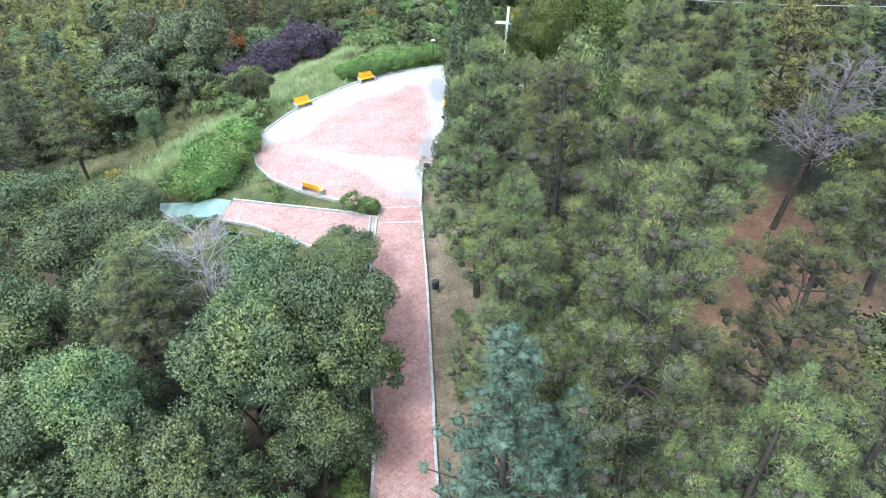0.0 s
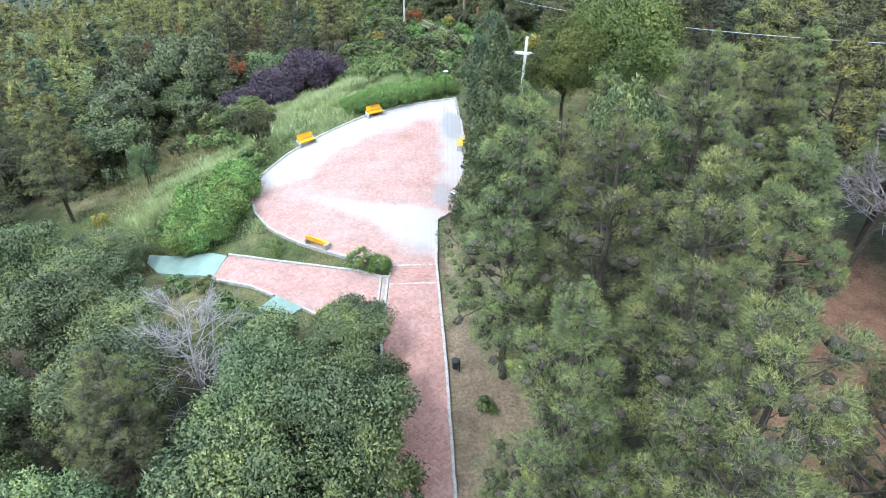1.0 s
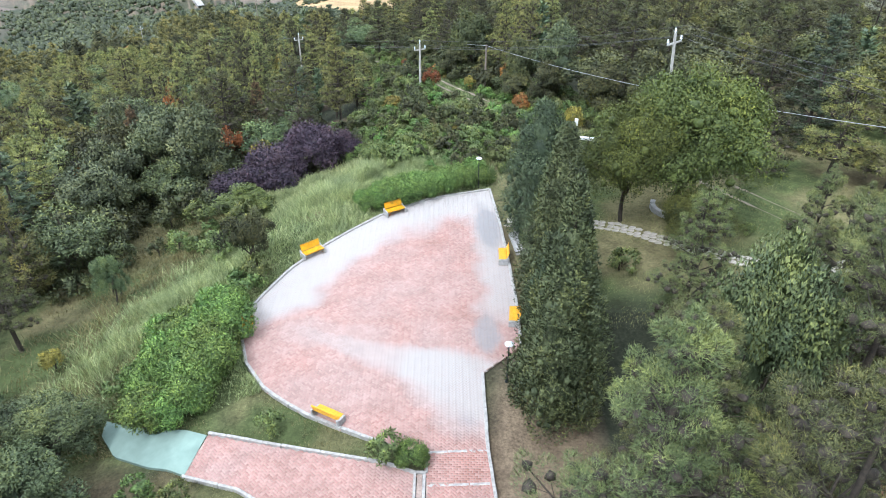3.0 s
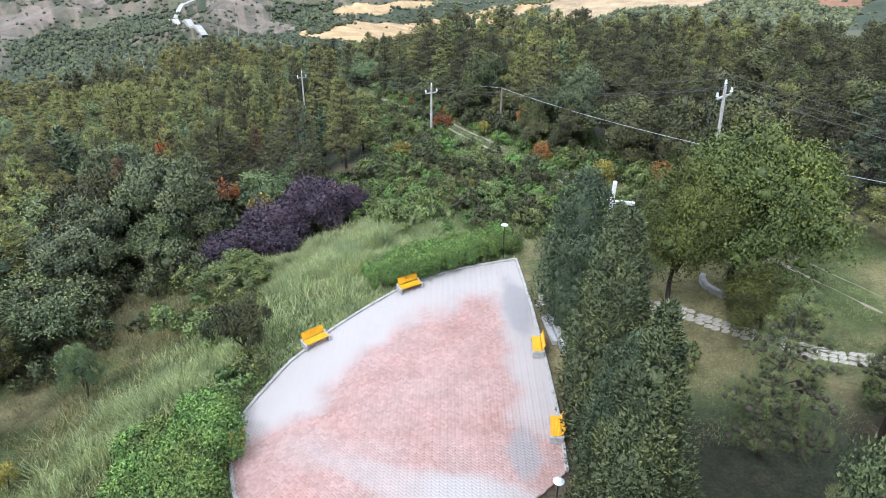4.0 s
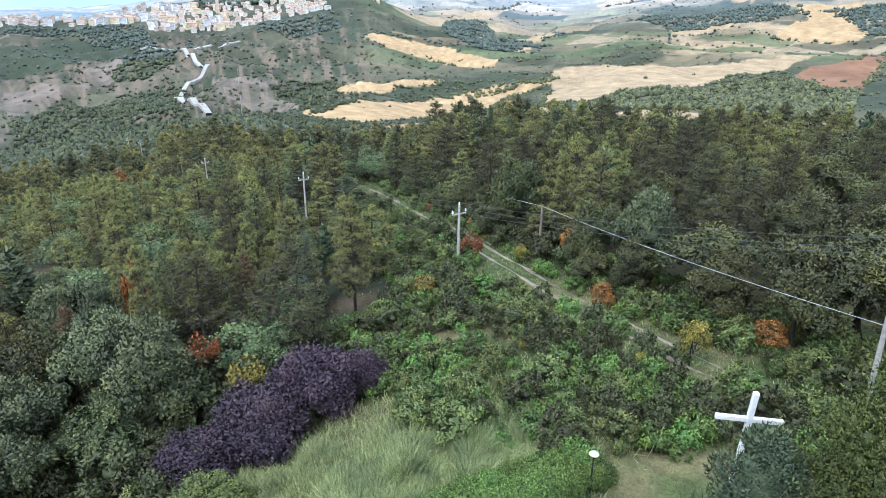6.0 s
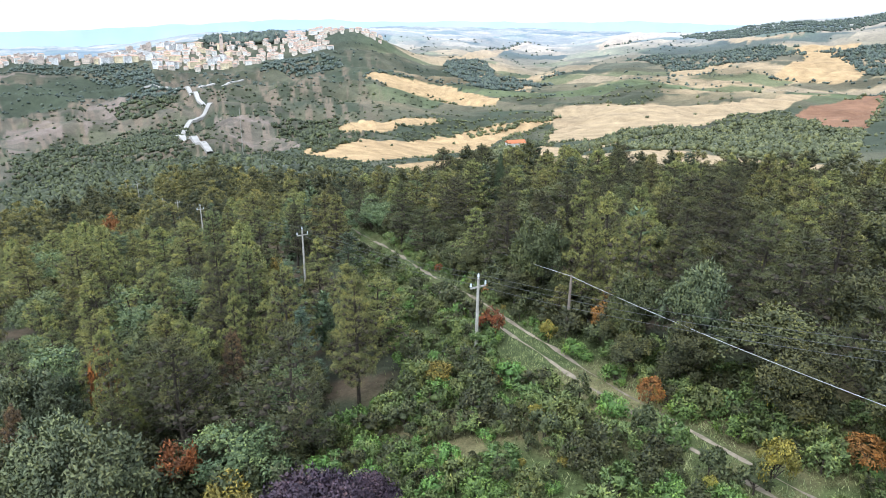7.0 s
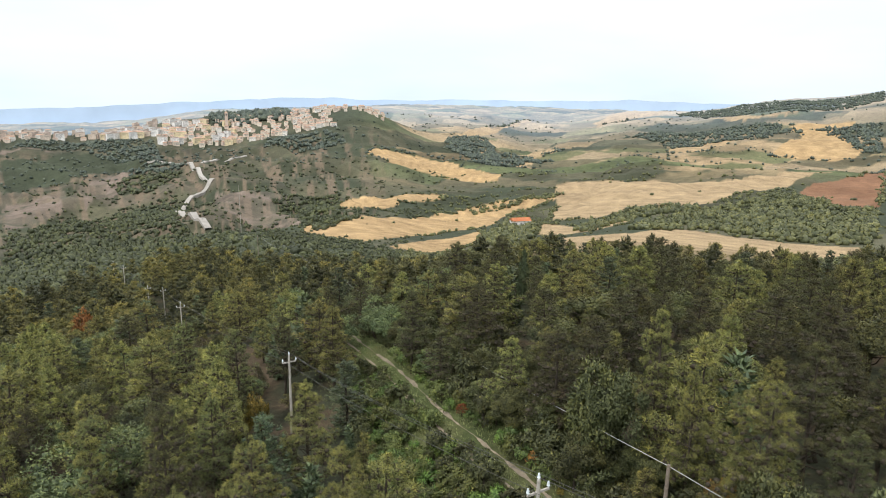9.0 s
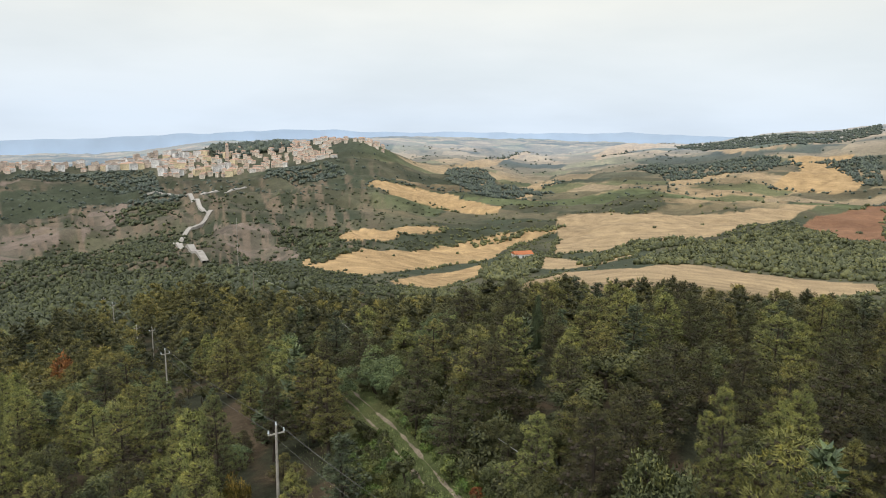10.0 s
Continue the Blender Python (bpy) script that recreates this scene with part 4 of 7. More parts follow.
# templates: height and radius at scale 1
T = {
    "oak_a": broadleaf("oak_tree", 7, 3.0, M_OAK, 120, 400, 0.125, 1, base=0.08, domes=15),
    "oak_b": broadleaf("oak_tree", 7, 3.0, M_OAK, 112, 420, 0.125, 2, base=0.06, domes=13),
    "oak_c": broadleaf("oak_tree", 7, 2.7, M_OAK, 112, 420, 0.12, 3, base=0.06, domes=16),
    "pine_a": pine("pine_tree", 13, 3.3, M_PINE, 13, 6, 5, 350, 11, low=0.16, full=0.75, needle=0.12, wide=0.0075),
    "pine_b": pine("pine_tree", 13, 2.9, M_PINE, 12, 6, 5, 350, 12, low=0.20, full=0.85, needle=0.12, wide=0.0075),
    "pine_c": pine("pine_tree", 13, 3.7, M_PINE, 12, 7, 5, 330, 13, low=0.14, full=0.62, puff=0.46, needle=0.12, wide=0.0075),
    "holm_a": broadleaf("holm_oak_tree", 7, 3.0, M_HOLM, 90, 180, 0.20, 4, base=0.08, domes=11),
    "holm_b": broadleaf("holm_oak_tree", 7, 2.8, M_HOLM, 90, 180, 0.20, 5, base=0.05, domes=12),
    "cyp_a": cypress("cedar_tree", 11, 2.4, M_CEDAR, 34000, 0.13, 21, point=0.80, lumpy=2.2),
    "cyp_b": cypress("cypress_tree", 9.5, 2.9, M_CYPRESS, 30000, 0.13, 22, point=0.42, lumpy=1.6),
    "fir": conifer("blue_fir_tree", 10, 2.4, M_BLUE, 20, 10, 4, 84, 31, low=0.03, droop=0.05, tuft=0.30, needle=0.13, taper=0.9, wide=0.010),
    "plum": broadleaf("plum_tree", 5, 2.9, M_PLUM, 52, 260, 0.19, 41, base=0.02),
    "round": broadleaf("round_evergreen_tree", 9, 4.0, M_ROUND, 190, 330, 0.14, 42, base=0.02, fan=1.25, domes=14),
    "autumn": broadleaf("autumn_tree", 4, 1.5, M_ORANGE, 20, 100, 0.20, 43, base=0.1),
    "golden": broadleaf("golden_tree", 4, 1.7, M_YELLOW, 20, 100, 0.20, 44, base=0.1),
    "shrub_a": broadleaf("green_shrub", 1.6, 1.15, M_SHRUB, 12, 85, 0.18, 45, base=0.0),
    "shrub_b": broadleaf("olive_shrub", 2.1, 1.15, M_SHRUB2, 13, 85, 0.18, 46, base=0.0),
    "shrub_c": broadleaf("fresh_green_shrub", 1.5, 1.1, M_SHRUB3, 11, 85, 0.16, 48, base=0.0),
    "shrub_d": broadleaf("dark_shrub", 2.3, 1.2, M_HOLM, 13, 85, 0.19, 49, base=0.0),
    "bush": broadleaf("round_bush", 1.8, 1.35, M_HEDGE, 24, 300, 0.11, 47, base=0.0),
    # lighter ones for the farther wood
    "oak_far": broadleaf("oak_tree", 8, 3.1, M_HOLM, 64, 90, 0.22, 51, base=0.04, domes=11),
    "oak_far2": broadleaf("oak_tree", 8, 2.8, M_HOLM, 60, 90, 0.22, 52, base=0.0, domes=10),
    "oak_far3": broadleaf("oak_tree", 8, 3.0, M_OAK, 64, 95, 0.20, 61, base=0.02, domes=12),
    "pine_far": pine("pine_tree", 10, 2.9, M_LIGHTPINE, 10, 6, 4, 64, 53, low=0.10, needle=0.26, wide=0.024, full=0.65, puff=0.46),
    "pine_far2": pine("pine_tree", 10, 2.5, M_LIGHTPINE, 11, 6, 4, 64, 54, low=0.12, needle=0.26, wide=0.024, full=0.85, puff=0.42),
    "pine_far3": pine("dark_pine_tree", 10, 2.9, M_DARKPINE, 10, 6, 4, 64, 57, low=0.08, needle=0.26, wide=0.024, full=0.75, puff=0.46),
    "fir_far": conifer("dark_fir_tree", 10, 2.4, M_CYPRESS, 14, 8, 3, 26, 55, low=0.05, droop=0.05, tuft=0.42, needle=0.22, wide=0.03),
    "oak_dim": broadleaf("oak_tree", 8, 3.1, M_HOLM, 20, 22, 0.65, 58, base=0.02, coarse=True),
    "pine_dim": pine("pine_tree", 10, 2.9, M_LIGHTPINE, 6, 4, 2, 20, 59, low=0.08, needle=0.55, wide=0.07, full=0.65, puff=0.72, twigs=False, coarse=True),
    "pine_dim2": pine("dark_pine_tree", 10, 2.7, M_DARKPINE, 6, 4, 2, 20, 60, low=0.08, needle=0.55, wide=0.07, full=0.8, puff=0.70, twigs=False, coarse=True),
    "cyp_far": cypress("cypress_tree", 9, 1.5, M_CYPRESS, 420, 0.6, 56),
}
for t in T.values():
    for o in (t, *t.children):
        o.hide_render = False

L_OAK = "grey-green leafy oak in the dense wood"
L_PINE = "yellow-green pine with tufted needles, in the wood"
L_CYP = "dark green cypress beside the brick plaza"
L_CEDAR = "loose green conical conifer beside the brick plaza"
L_FIR = "pale blue-green fir with drooping boughs"


def mark(x, y, rad):
    PLACED.append((x, y, rad))


# ---------------------------------------------------------------- plants: the ones that stand out
for key, x, y, top in (
        ("pine_a", 1.9, 29.4, 14.3), ("pine_c", 5.2, 27.6, 14.2), ("pine_b", 2.6, 19.2, 12.8), ("pine_a", 7.2, 22.6, 15.2),
        ("pine_c", 6.8, 16.6, 14.2), ("pine_c", 11.3, 36.0, 14.4), ("pine_b", 12.5, 27.5, 13.5),
        ("pine_a", 13.0, 19.0, 12.5), ("pine_c", 4.6, 34.0, 11.5), ("pine_b", 16.5, 39.5, 13.0), ("pine_a", 23.5, 29.0, 13.6),
        ("pine_b", 8.5, 11.0, 11.9), ("pine_a", 11.2, 11.0, 12.5), ("pine_c", 9.5, 46.5, 9.0), ("pine_b", 15.5, 47.5, 9.8), ("pine_a", 20.5, 45.0, 12.5), ("pine_c", 17.6, 42.6, 11.8), ("pine_a", 13.4, 41.6, 11.6), ("pine_b", 24.6, 40.0, 13.0), ("pine_a", 21.6, 49.5, 10.0), ("pine_b", 17.0, 38.2, 11.0), ("pine_c", 27.0, 34.0, 13.0)):
    g0 = land1(x, y)
    s = (top - g0) / 13.0
    plant(T[key], x, y, s, label=L_PINE, group="pines beside the lane")
    mark(x, y, 2.6 * s)
for key, x, y, top, sc in (("cyp_a", 1.5, 40.2, 12.6, 1.05), ("cyp_a", 2.4, 47.4, 12.0, 1.05), ("cyp_a", 2.9, 51.2, 10.6, 0.95), ("cyp_b", 2.5, 56.6, 9.9, 0.95),
                           ("cyp_b", 2.2, 44.0, 8.5, 0.75)):
    h0 = 11.0 if key == "cyp_a" else 9.5
    g0 = land1(x, y)
    plant(T[key], x, y, sc, label=L_CEDAR if key == "cyp_a" else L_CYP, group="conifers beside the plaza", tall=(top - g0) / (h0 * sc))
    mark(x, y, 1.8)
for x, y, top in ((1.85, 13.1, 10.9), (4.25, 14.6, 7.1)):
    g0 = land1(x, y)
    plant(T["fir"], x, y, (top - g0) / 10.0, label=L_FIR, group="firs")
    mark(x, y, 2.2)
for key, x, y, top, r0 in (
        ("oak_a", -4.8, 21.9, 6.4, 3.0), ("oak_b", -7.6, 18.6, 6.9, 3.0), ("oak_c", -9.2, 14.8, 5.4, 2.6), ("oak_b", -14.6, 18.6, 5.2, 2.6),
        ("oak_a", -20.2, 30.4, 4.2, 3.0), ("oak_c", -9.0, 28.4, 4.0, 2.7), ("oak_b", -5.9, 30.2, 2.8, 2.3), ("oak_a", -8.3, 23.9, 5.6, 2.8),
        ("oak_c", -20.8, 34.6, 3.4, 3.0), ("oak_b", -16.0, 30.0, 3.6, 2.8), ("oak_a", -15.2, 25.2, 4.8, 2.8), ("oak_c", -12.2, 15.6, 4.8, 2.6),
        ("oak_b", -17.0, 17.0, 5.0, 2.8), ("oak_a", -20.5, 23.5, 4.6, 3.0), ("oak_c", -4.5, 26.0, 4.4, 2.1), ("oak_a", -25.5, 36.5, 3.2, 3.0),
        ("oak_b", -26.0, 28.5, 4.4, 3.0), ("oak_c", -11.6, 31.5, 1.2, 2.0), ("oak_b", -22.0, 39.5, 1.0, 2.4),
        ("oak_c", 4.2, 22.0, 4.6, 2.2), ("oak_a", 3.5, 12.4, 4.4, 2.2), ("oak_c", -4.9, 17.2, 4.6, 2.3), ("oak_b", -6.2, 12.6, 3.6, 2.0), ("oak_b", 7.8, 36.6, 12.4, 2.5)):
    g0 = land1(x, y)
    s = (top - g0) / 7.0
    plant(T[key], x, y, r0 / 3.0, label=L_OAK, group="oaks beside the lane", tall=s * 3.0 / r0)
    mark(x, y, r0)
plant(T["pine_c"], -13.4, 22.6, 0.72, label=L_PINE, tall=0.85)
mark(-13.4, 22.6, 2)
for x, y, top, s in ((13.4, 59.6, 10.9, 1.08), (8.9, 58.6, 9.2, 0.72), (12.4, 54.8, 4.8, 0.5)):
    g0 = land1(x, y)
    plant(T["round"], x, y, s, label="domed evergreen tree with dense bright green crown", tall=(top - g0) / (9 * s), group="domed evergreens")
    mark(x, y, 3.6 * s)
for x, y, top, s in ((-18.6, 71.4, 0.9, 1.05), (-15.8, 74.8, 2.0, 1.0), (-13.2, 76.5, 0.4, 0.62), (-21.2, 69.2, -0.6, 0.85)):
    g0 = land1(x, y)
    plant(T["plum"], x, y, s, label="dark purple-leaved plum tree on the grass bank", tall=(top - g0) / (5 * s), group="purple plum trees")
    mark(x, y, 2.6 * s)
for key, x, y, top, s in (
        ("autumn", -25.4, 81.6, -0.9, 1.15), ("golden", -21.5, 79.0, -1.6, 1.2), ("golden", 8.4, 77.0, 3.0, 0.8), ("autumn", -5.2, 98.6, 0.2, 0.9),
        ("autumn", 4.0, 98.6, 0.8, 0.8), ("golden", -9.5, 91.0, -1.0, 0.9), ("autumn", -6.0, 89.0, -1.2, 0.7), ("autumn", 4.5, 86.0, 1.2, 0.7),
        ("golden", 12.2, 84.8, 3.6, 1.0), ("golden", -0.5, 97.6, -0.6, 0.6), ("autumn", -35.0, 92.0, 0.5, 1.0), ("autumn", 14.0, 78.5, 2.2, 0.9),
        ("golden", -23.0, 104.5, -2.5, 1.2), ("autumn", -37.5, 76.0, -2.0, 1.4), ("golden", -29.6, 124.0, -4.6, 1.0), ("autumn", -92.0, 205.0, -24.0, 2.2), ("autumn", 5.5, 101.5, 1.0, 0.8)):
    g0 = land1(x, y)
    s *= 0.78
    plant(T[key], x, y, s, label="small tree with orange and red autumn leaves" if key == "autumn" else "small tree with yellow-gold leaves",
          tall=max((top - g0) / (4 * s), 0.6), group="autumn-coloured small trees")
    mark(x, y, 1.0 * s)
COATS = {"y": M_LIGHTPINE, "d": M_DARKPINE, "p": M_PINE, "h": None, "o": M_GREYOAK, "s": M_SHRUB, "r": M_RUST}
for key, coat, x, y, top, s in (
        ("fir", "h", -21.0, 97.6, -0.1, 0.85), ("pine_b", "y", -15.6, 91.9, 5.9, 0.85), ("pine_a", "y", -17.4, 100.0, 3.3, 0.8), ("pine_c", "y", -23.6, 102.8, 2.0, 0.8),
        ("pine_c", "d", -30.0, 105.2, 3.0, 0.85), ("pine_b", "y", -28.4, 91.8, 2.2, 0.8), ("pine_a", "y", -32.0, 87.4, 3.2, 0.75), ("pine_c", "p", -41.2, 116.0, -3.9, 0.8),
        ("pine_b", "p", -30.2, 114.0, -0.6, 0.75), ("pine_a", "y", -22.6, 114.5, 0.5, 0.85), ("pine_b", "y", -26.6, 98.2, 1.4, 0.65), ("pine_b", "p", -45.6, 103.2, -5.0, 0.8),
        ("pine_a", "p", -33.4, 130.0, -0.9, 0.85), ("pine_b", "d", -31.4, 142.0, -3.5, 0.85), ("pine_c", "p", -44.4, 144.1, -5.5, 0.85), ("pine_b", "y", -25.2, 141.8, -2.1, 1.0),
        ("pine_c", "d", -28.0, 155.0, -4.0, 0.85), ("pine_a", "y", -37.0, 108.0, -1.0, 0.8), ("pine_c", "y", -37.5, 96.5, 0.0, 0.75), ("holm_a", "o", -38.5, 88.0, 0.2, 1.0),
        ("holm_b", "o", -30.5, 79.0, 1.9, 1.2), ("holm_b", "o", -27.0, 77.0, 2.6, 1.1), ("holm_a", "h", -36.2, 78.0, 1.0, 1.1), ("holm_a", "o", -33.2, 68.0, 0.9, 1.1),
        ("pine_b", "p", -30.5, 50.6, 4.4, 0.8), ("oak_b", "h", -25.3, 53.6, 0.5, 0.36), ("holm_a", "h", -15.6, 53.0, 4.3, 0.52), ("holm_b", "s", -19.8, 64.8, -0.1, 0.85), ("holm_b", "o", -34.0, 72.5, 0.5, 1.0),
        ("pine_b", "d", -15.6, 141.4, 0.2, 0.95), ("pine_b", "d", -11.8, 131.3, -0.8, 0.8), ("pine_c", "d", -7.6, 137.2, 2.0, 0.9), ("pine_a", "y", -5.8, 119.6, 2.6, 0.85),
        ("pine_c", "d", -2.6, 115.5, 5.1, 0.85), ("holm_a", "h", 0.0, 108.9, 5.6, 0.95), ("pine_b", "y", 4.0, 103.6, 6.8, 0.6), ("pine_c", "y", 6.4, 99.4, 8.2, 0.85),
        ("pine_a", "d", 10.2, 97.0, 6.3, 0.8), ("holm_b", "o", 9.2, 90.9, 7.2, 0.85), ("pine_c", "d", 16.4, 98.5, 8.7, 0.95), ("pine_b", "d", 19.3, 107.8, 6.6, 0.85),
        ("pine_a", "y", 4.8, 113.1, 7.7, 0.8), ("pine_b", "d", 2.0, 124.0, 3.6, 0.85), ("pine_c", "y", -5.0, 146.0, 2.4, 0.9), ("pine_b", "d", 27.1, 129.8, 6.0, 0.95),
        ("pine_c", "d", 28.4, 140.0, 2.4, 0.9), ("cyp_b", "h", 0.7, 166.5, -0.9, 0.4), ("holm_a", "h", 16.4, 79.1, 7.9, 1.1), ("pine_b", "p", 20.8, 75.4, 6.9, 0.8),
        ("holm_b", "h", 7.2, 88.6, 3.5, 0.7), ("holm_a", "h", 5.8, 95.4, 5.0, 0.75), ("holm_b", "h", -2.4, 106.6, 0.6, 0.6), ("holm_b", "h", 12.8, 83.6, 4.8, 0.9),
        ("holm_b", "h", -8.2, 122.6, -3.4, 0.7), ("pine_c", "d", 21.0, 118.0, 7.0, 0.95), ("pine_a", "d", 13.0, 106.0, 8.0, 0.9), ("pine_b", "y", 11.5, 116.0, 6.5, 0.85), ("holm_a", "h", 22.5, 92.0, 7.5, 1.2), ("pine_b", "r", -35.4, 82.4, 0.4, 0.6), ("pine_b", "r", -26.0, 95.0, -0.6, 0.55)):
    h0 = {"fir": 10, "oak": 7, "hol": 7, "pin": 13, "cyp": 9.5}[key[:3]]
    g0 = land1(x, y)
    plant(T[key], x, y, s, label={"fir": L_FIR, "oak": L_OAK, "hol": "leafy grey-green oak above the shrubs" if coat == "o" else "large round fresh green bush on the grass bank" if coat == "s" else "dark olive-green holm oak above the shrubs", "pin": {"y": L_PINE, "p": L_PINE, "d": "dark green full pine in the wood", "r": "dying pine with rust-brown needles"}.get(coat, ""), "cyp": "slim dark cypress in the wood"}[key[:3]],
          group="trees of the wood", tall=(top - g0) / (h0 * s), coat=COATS[coat])
    mark(x, y, 2.6 * s)

d1 = dead_tree("dead_tree", 6.4, 3.0, 61, fine=10, low=0.12)
d1.matrix_basis = pose(-11.8, 26.9, land1(-11.8, 26.9))
tagged(d1, "bare grey dead tree with fine leafless branches", "tree", "dead trees")
d2 = dead_tree("dead_tree", 12.0, 3.0, 62, lean=(0.9, -1.2), low=0.38, fine=7, bark=M_BARK, bough=M_DULLWOOD)
d2.matrix_basis = pose(20.8, 35.4, land1(20.8, 35.4))
tagged(d2, "tall leaning dead pine with bleached bare branches", "tree", "dead trees")
mark(-11.8, 26.9, 2.0)
mark(21.8, 35.6, 2.0)

# ---------------------------------------------------------------- plants: the wood all round
tops = {"oak_a": 7, "oak_b": 7, "oak_c": 7, "pine_a": 13, "pine_b": 13, "pine_c": 13, "oak_far": 8, "oak_far2": 8, "oak_far3": 8, "pine_far": 10, "pine_far2": 10, "pine_far3": 10, "fir_far": 10, "cyp_far": 9, "fir": 10}


CLEARING = np.array(((-13, 39), (-26, 39), (-32, 55), (-29, 68), (-23, 80), (-12, 92), (-14.5, 104), (-18.5, 118), (-20.5, 130), (-22.5, 146), (-17.5, 144), (-11.5, 127), (-5.5, 104), (4, 88), (7.5, 80), (14, 72), (17, 62), (25, 54), (16, 50), (0, 48), (-4, 64)), float)


def open_ground(x, y):
    """True where no tree of the wood stands."""
    none = paved(x, y) | ((x > -24) & (x < -4) & (y > 33) & (y < 49)) | ((x > -6.5) & (x < 1.5) & (y < 45)) | inside(x, y, CLEARING)
    return none | (near_line(x, y, TRACK) < np.where(y < 84, 3.8, 2.5))


for x, y in ((-27.6, 129.3), (-62.5, 187.0), (-6.5, 96.7)):     # no trees at these poles nor before them, to keep them in the camera's view
    mark(x, y, 3.0)
    mark(x + 1.2, y - 5.0, 3.4)
sx, sy = (v.ravel() for v in np.meshgrid(np.arange(-190, 190, 5.0), np.arange(6, 330, 5.0)))
sx, sy = sx + rng.uniform(-2.4, 2.4, sx.size), sy + rng.uniform(-2.4, 2.4, sx.size)
sa, sr = bearing(sx, sy)
fit_in = (np.abs(sx + 0.17 * np.minimum(sy, 80)) < 0.74 * sy + 10) & ~open_ground(sx, sy)
edge = 205 + 55 * smooth(-5, -30, sa) + 25 * fbm(sx / 40, sy / 40, 99, 2) - 25 * smooth(0, 8, sa)
fit_in &= np.where(sy > 74, (sr < edge) & ((np.abs(sa) < 46) | (np.abs(sx) < 66)), np.abs(sx) < 62)
fit_in &= ~((sx > 13) & (sx < 22.5) & (sy > 23) & (sy < 40.5))
fit_in &= ~((sx > 1.5) & (sx < 17) & (sy < 46))
order = np.argsort(np.where(sy < 74, sy, 74 + sr)[fit_in])
spots = list(zip(sx[fit_in][order].tolist(), sy[fit_in][order].tolist()))
made = {"pine": 0, "oak": 0, "dark": 0}
FAR = {}      # what stands too far off to be told apart: one mesh a kind of leaf
L_DARK = "dark green full pine in the wood"
for x, y in spots:
    pl = np.array(PLACED)
    near = (np.hypot(pl[:, 0] - x, pl[:, 1] - y) - 0.8 * pl[:, 2]).min()
    if near < 1.6:
        continue
    pines = 0.55 + 0.5 * float(vnoise(x / 17, y / 17, 5)) - (0.35 if x < -6 and y < 60 else 0) + (0.15 if y > 85 else 0)
    u = rng.random()
    if y < 46 and abs(x + 0.17 * y) < 0.62 * y + 4:
        key = ("pine_a", "pine_b", "pine_c")[rng.integers(3)] if u < pines else ("oak_a", "oak_b", "oak_c")[rng.integers(3)]
    else:
        right = x > -5 - 0.36 * (y - 105) if y > 60 else x > 0
        mix = ((0.24, 0.66) if right else (0.55, 0.72)) if y > 60 else (0.35, 0.45)
        key = ("pine_far", "pine_far2")[rng.integers(2)] if u < mix[0] else "pine_far3" if u < mix[1] else ("oak_far", "oak_far2")[rng.integers(2)]
        if key.startswith("oak") and x < -12 and rng.random() < 0.8:
            key = "oak_far3"
        if u > 0.96:
            key = "fir_far"
        elif u > 0.94:
            key = "cyp_far"
    want = rng.uniform(6.0, 11.5) if key.startswith(("pine", "fir", "cyp")) else rng.uniform(4.8, 9.0)
    if x > 4 and y < 50 and key.startswith("pine"):
        want = rng.uniform(10.5, 13.5)
    if x < -4 and y < 60:
        want *= 0.8
    wide = rng.uniform(1.05, 1.5)
    if near_line(np.array([x]), np.array([y]), ((31.0, 42.0), (1.5, 99.9), (-40.0, 231.7)))[0] < 2.6:
        want, wide = min(want, 3.6), 1.5
    if near_line(np.array([x]), np.array([y]), ((14.4, 68.7), (-6.5, 96.7), (-27.6, 129.3), (-62.5, 187.0), (-95.5, 254.5), (-146.0, 325.0)))[0] < 3.4:
        want, wide = min(want, 3.4), 1.4
    sc = want / tops[key]
    kind = "dark" if key == "pine_far3" else "pine" if "pine" in key else "oak" if "oak" in key else ""
    mark(x, y, 2.5 if want > 7 else 1.7)
    if kind and made[kind] >= (200 if kind != "dark" else 110):
        FAR.setdefault(key, []).append((x, y, sc * wide, 1 / wide, rng.random() * 6.28, rng.uniform(-0.28, 0.28)))
        continue
    if kind:
        made[kind] += 1
    plant(T[key], x, y, sc * wide, label=L_DARK if kind == "dark" else L_PINE if kind == "pine" else L_OAK if kind == "oak" else "dark green fir with layered boughs in the wood" if "fir" in key else "slim dark cypress in the wood",
          group="trees of the wood", tall=1 / wide)


def join_far(name, keys, material, label):
    """All the far trees of one leaf in one mesh."""
    soup, tint = Soup(), []
    for key in keys:
        me = next(o for o in T[key].children if o.name.startswith("crown")).data
        v = np.empty(len(me.vertices) * 3)
        me.vertices.foreach_get("co", v)
        v = v.reshape(-1, 3)
        side, tone = LEAF_SIDES[me.name]
        f = np.empty(len(me.polygons) * 3, np.int32)
        me.polygons.foreach_get("vertices", f)
        f = f.reshape(-1, 3)
        for x, y, s, tall, turn, shade in FAR.get(key, ()):
            c, n = math.cos(turn), math.sin(turn)
            q = np.stack((v[:, 0] * c - v[:, 1] * n, v[:, 0] * n + v[:, 1] * c, v[:, 2] * tall), 1) * s
            turned = np.stack((side[:, 0] * c - side[:, 1] * n, side[:, 0] * n + side[:, 1] * c, side[:, 2]), 1)
            soup.add(q + (x, y, land1(x, y)), f, turned)
            tint.append(tone + shade)
    return tagged(soup.mesh(name, material, tint=np.concatenate(tint)), label, "wood", kind="stuff")


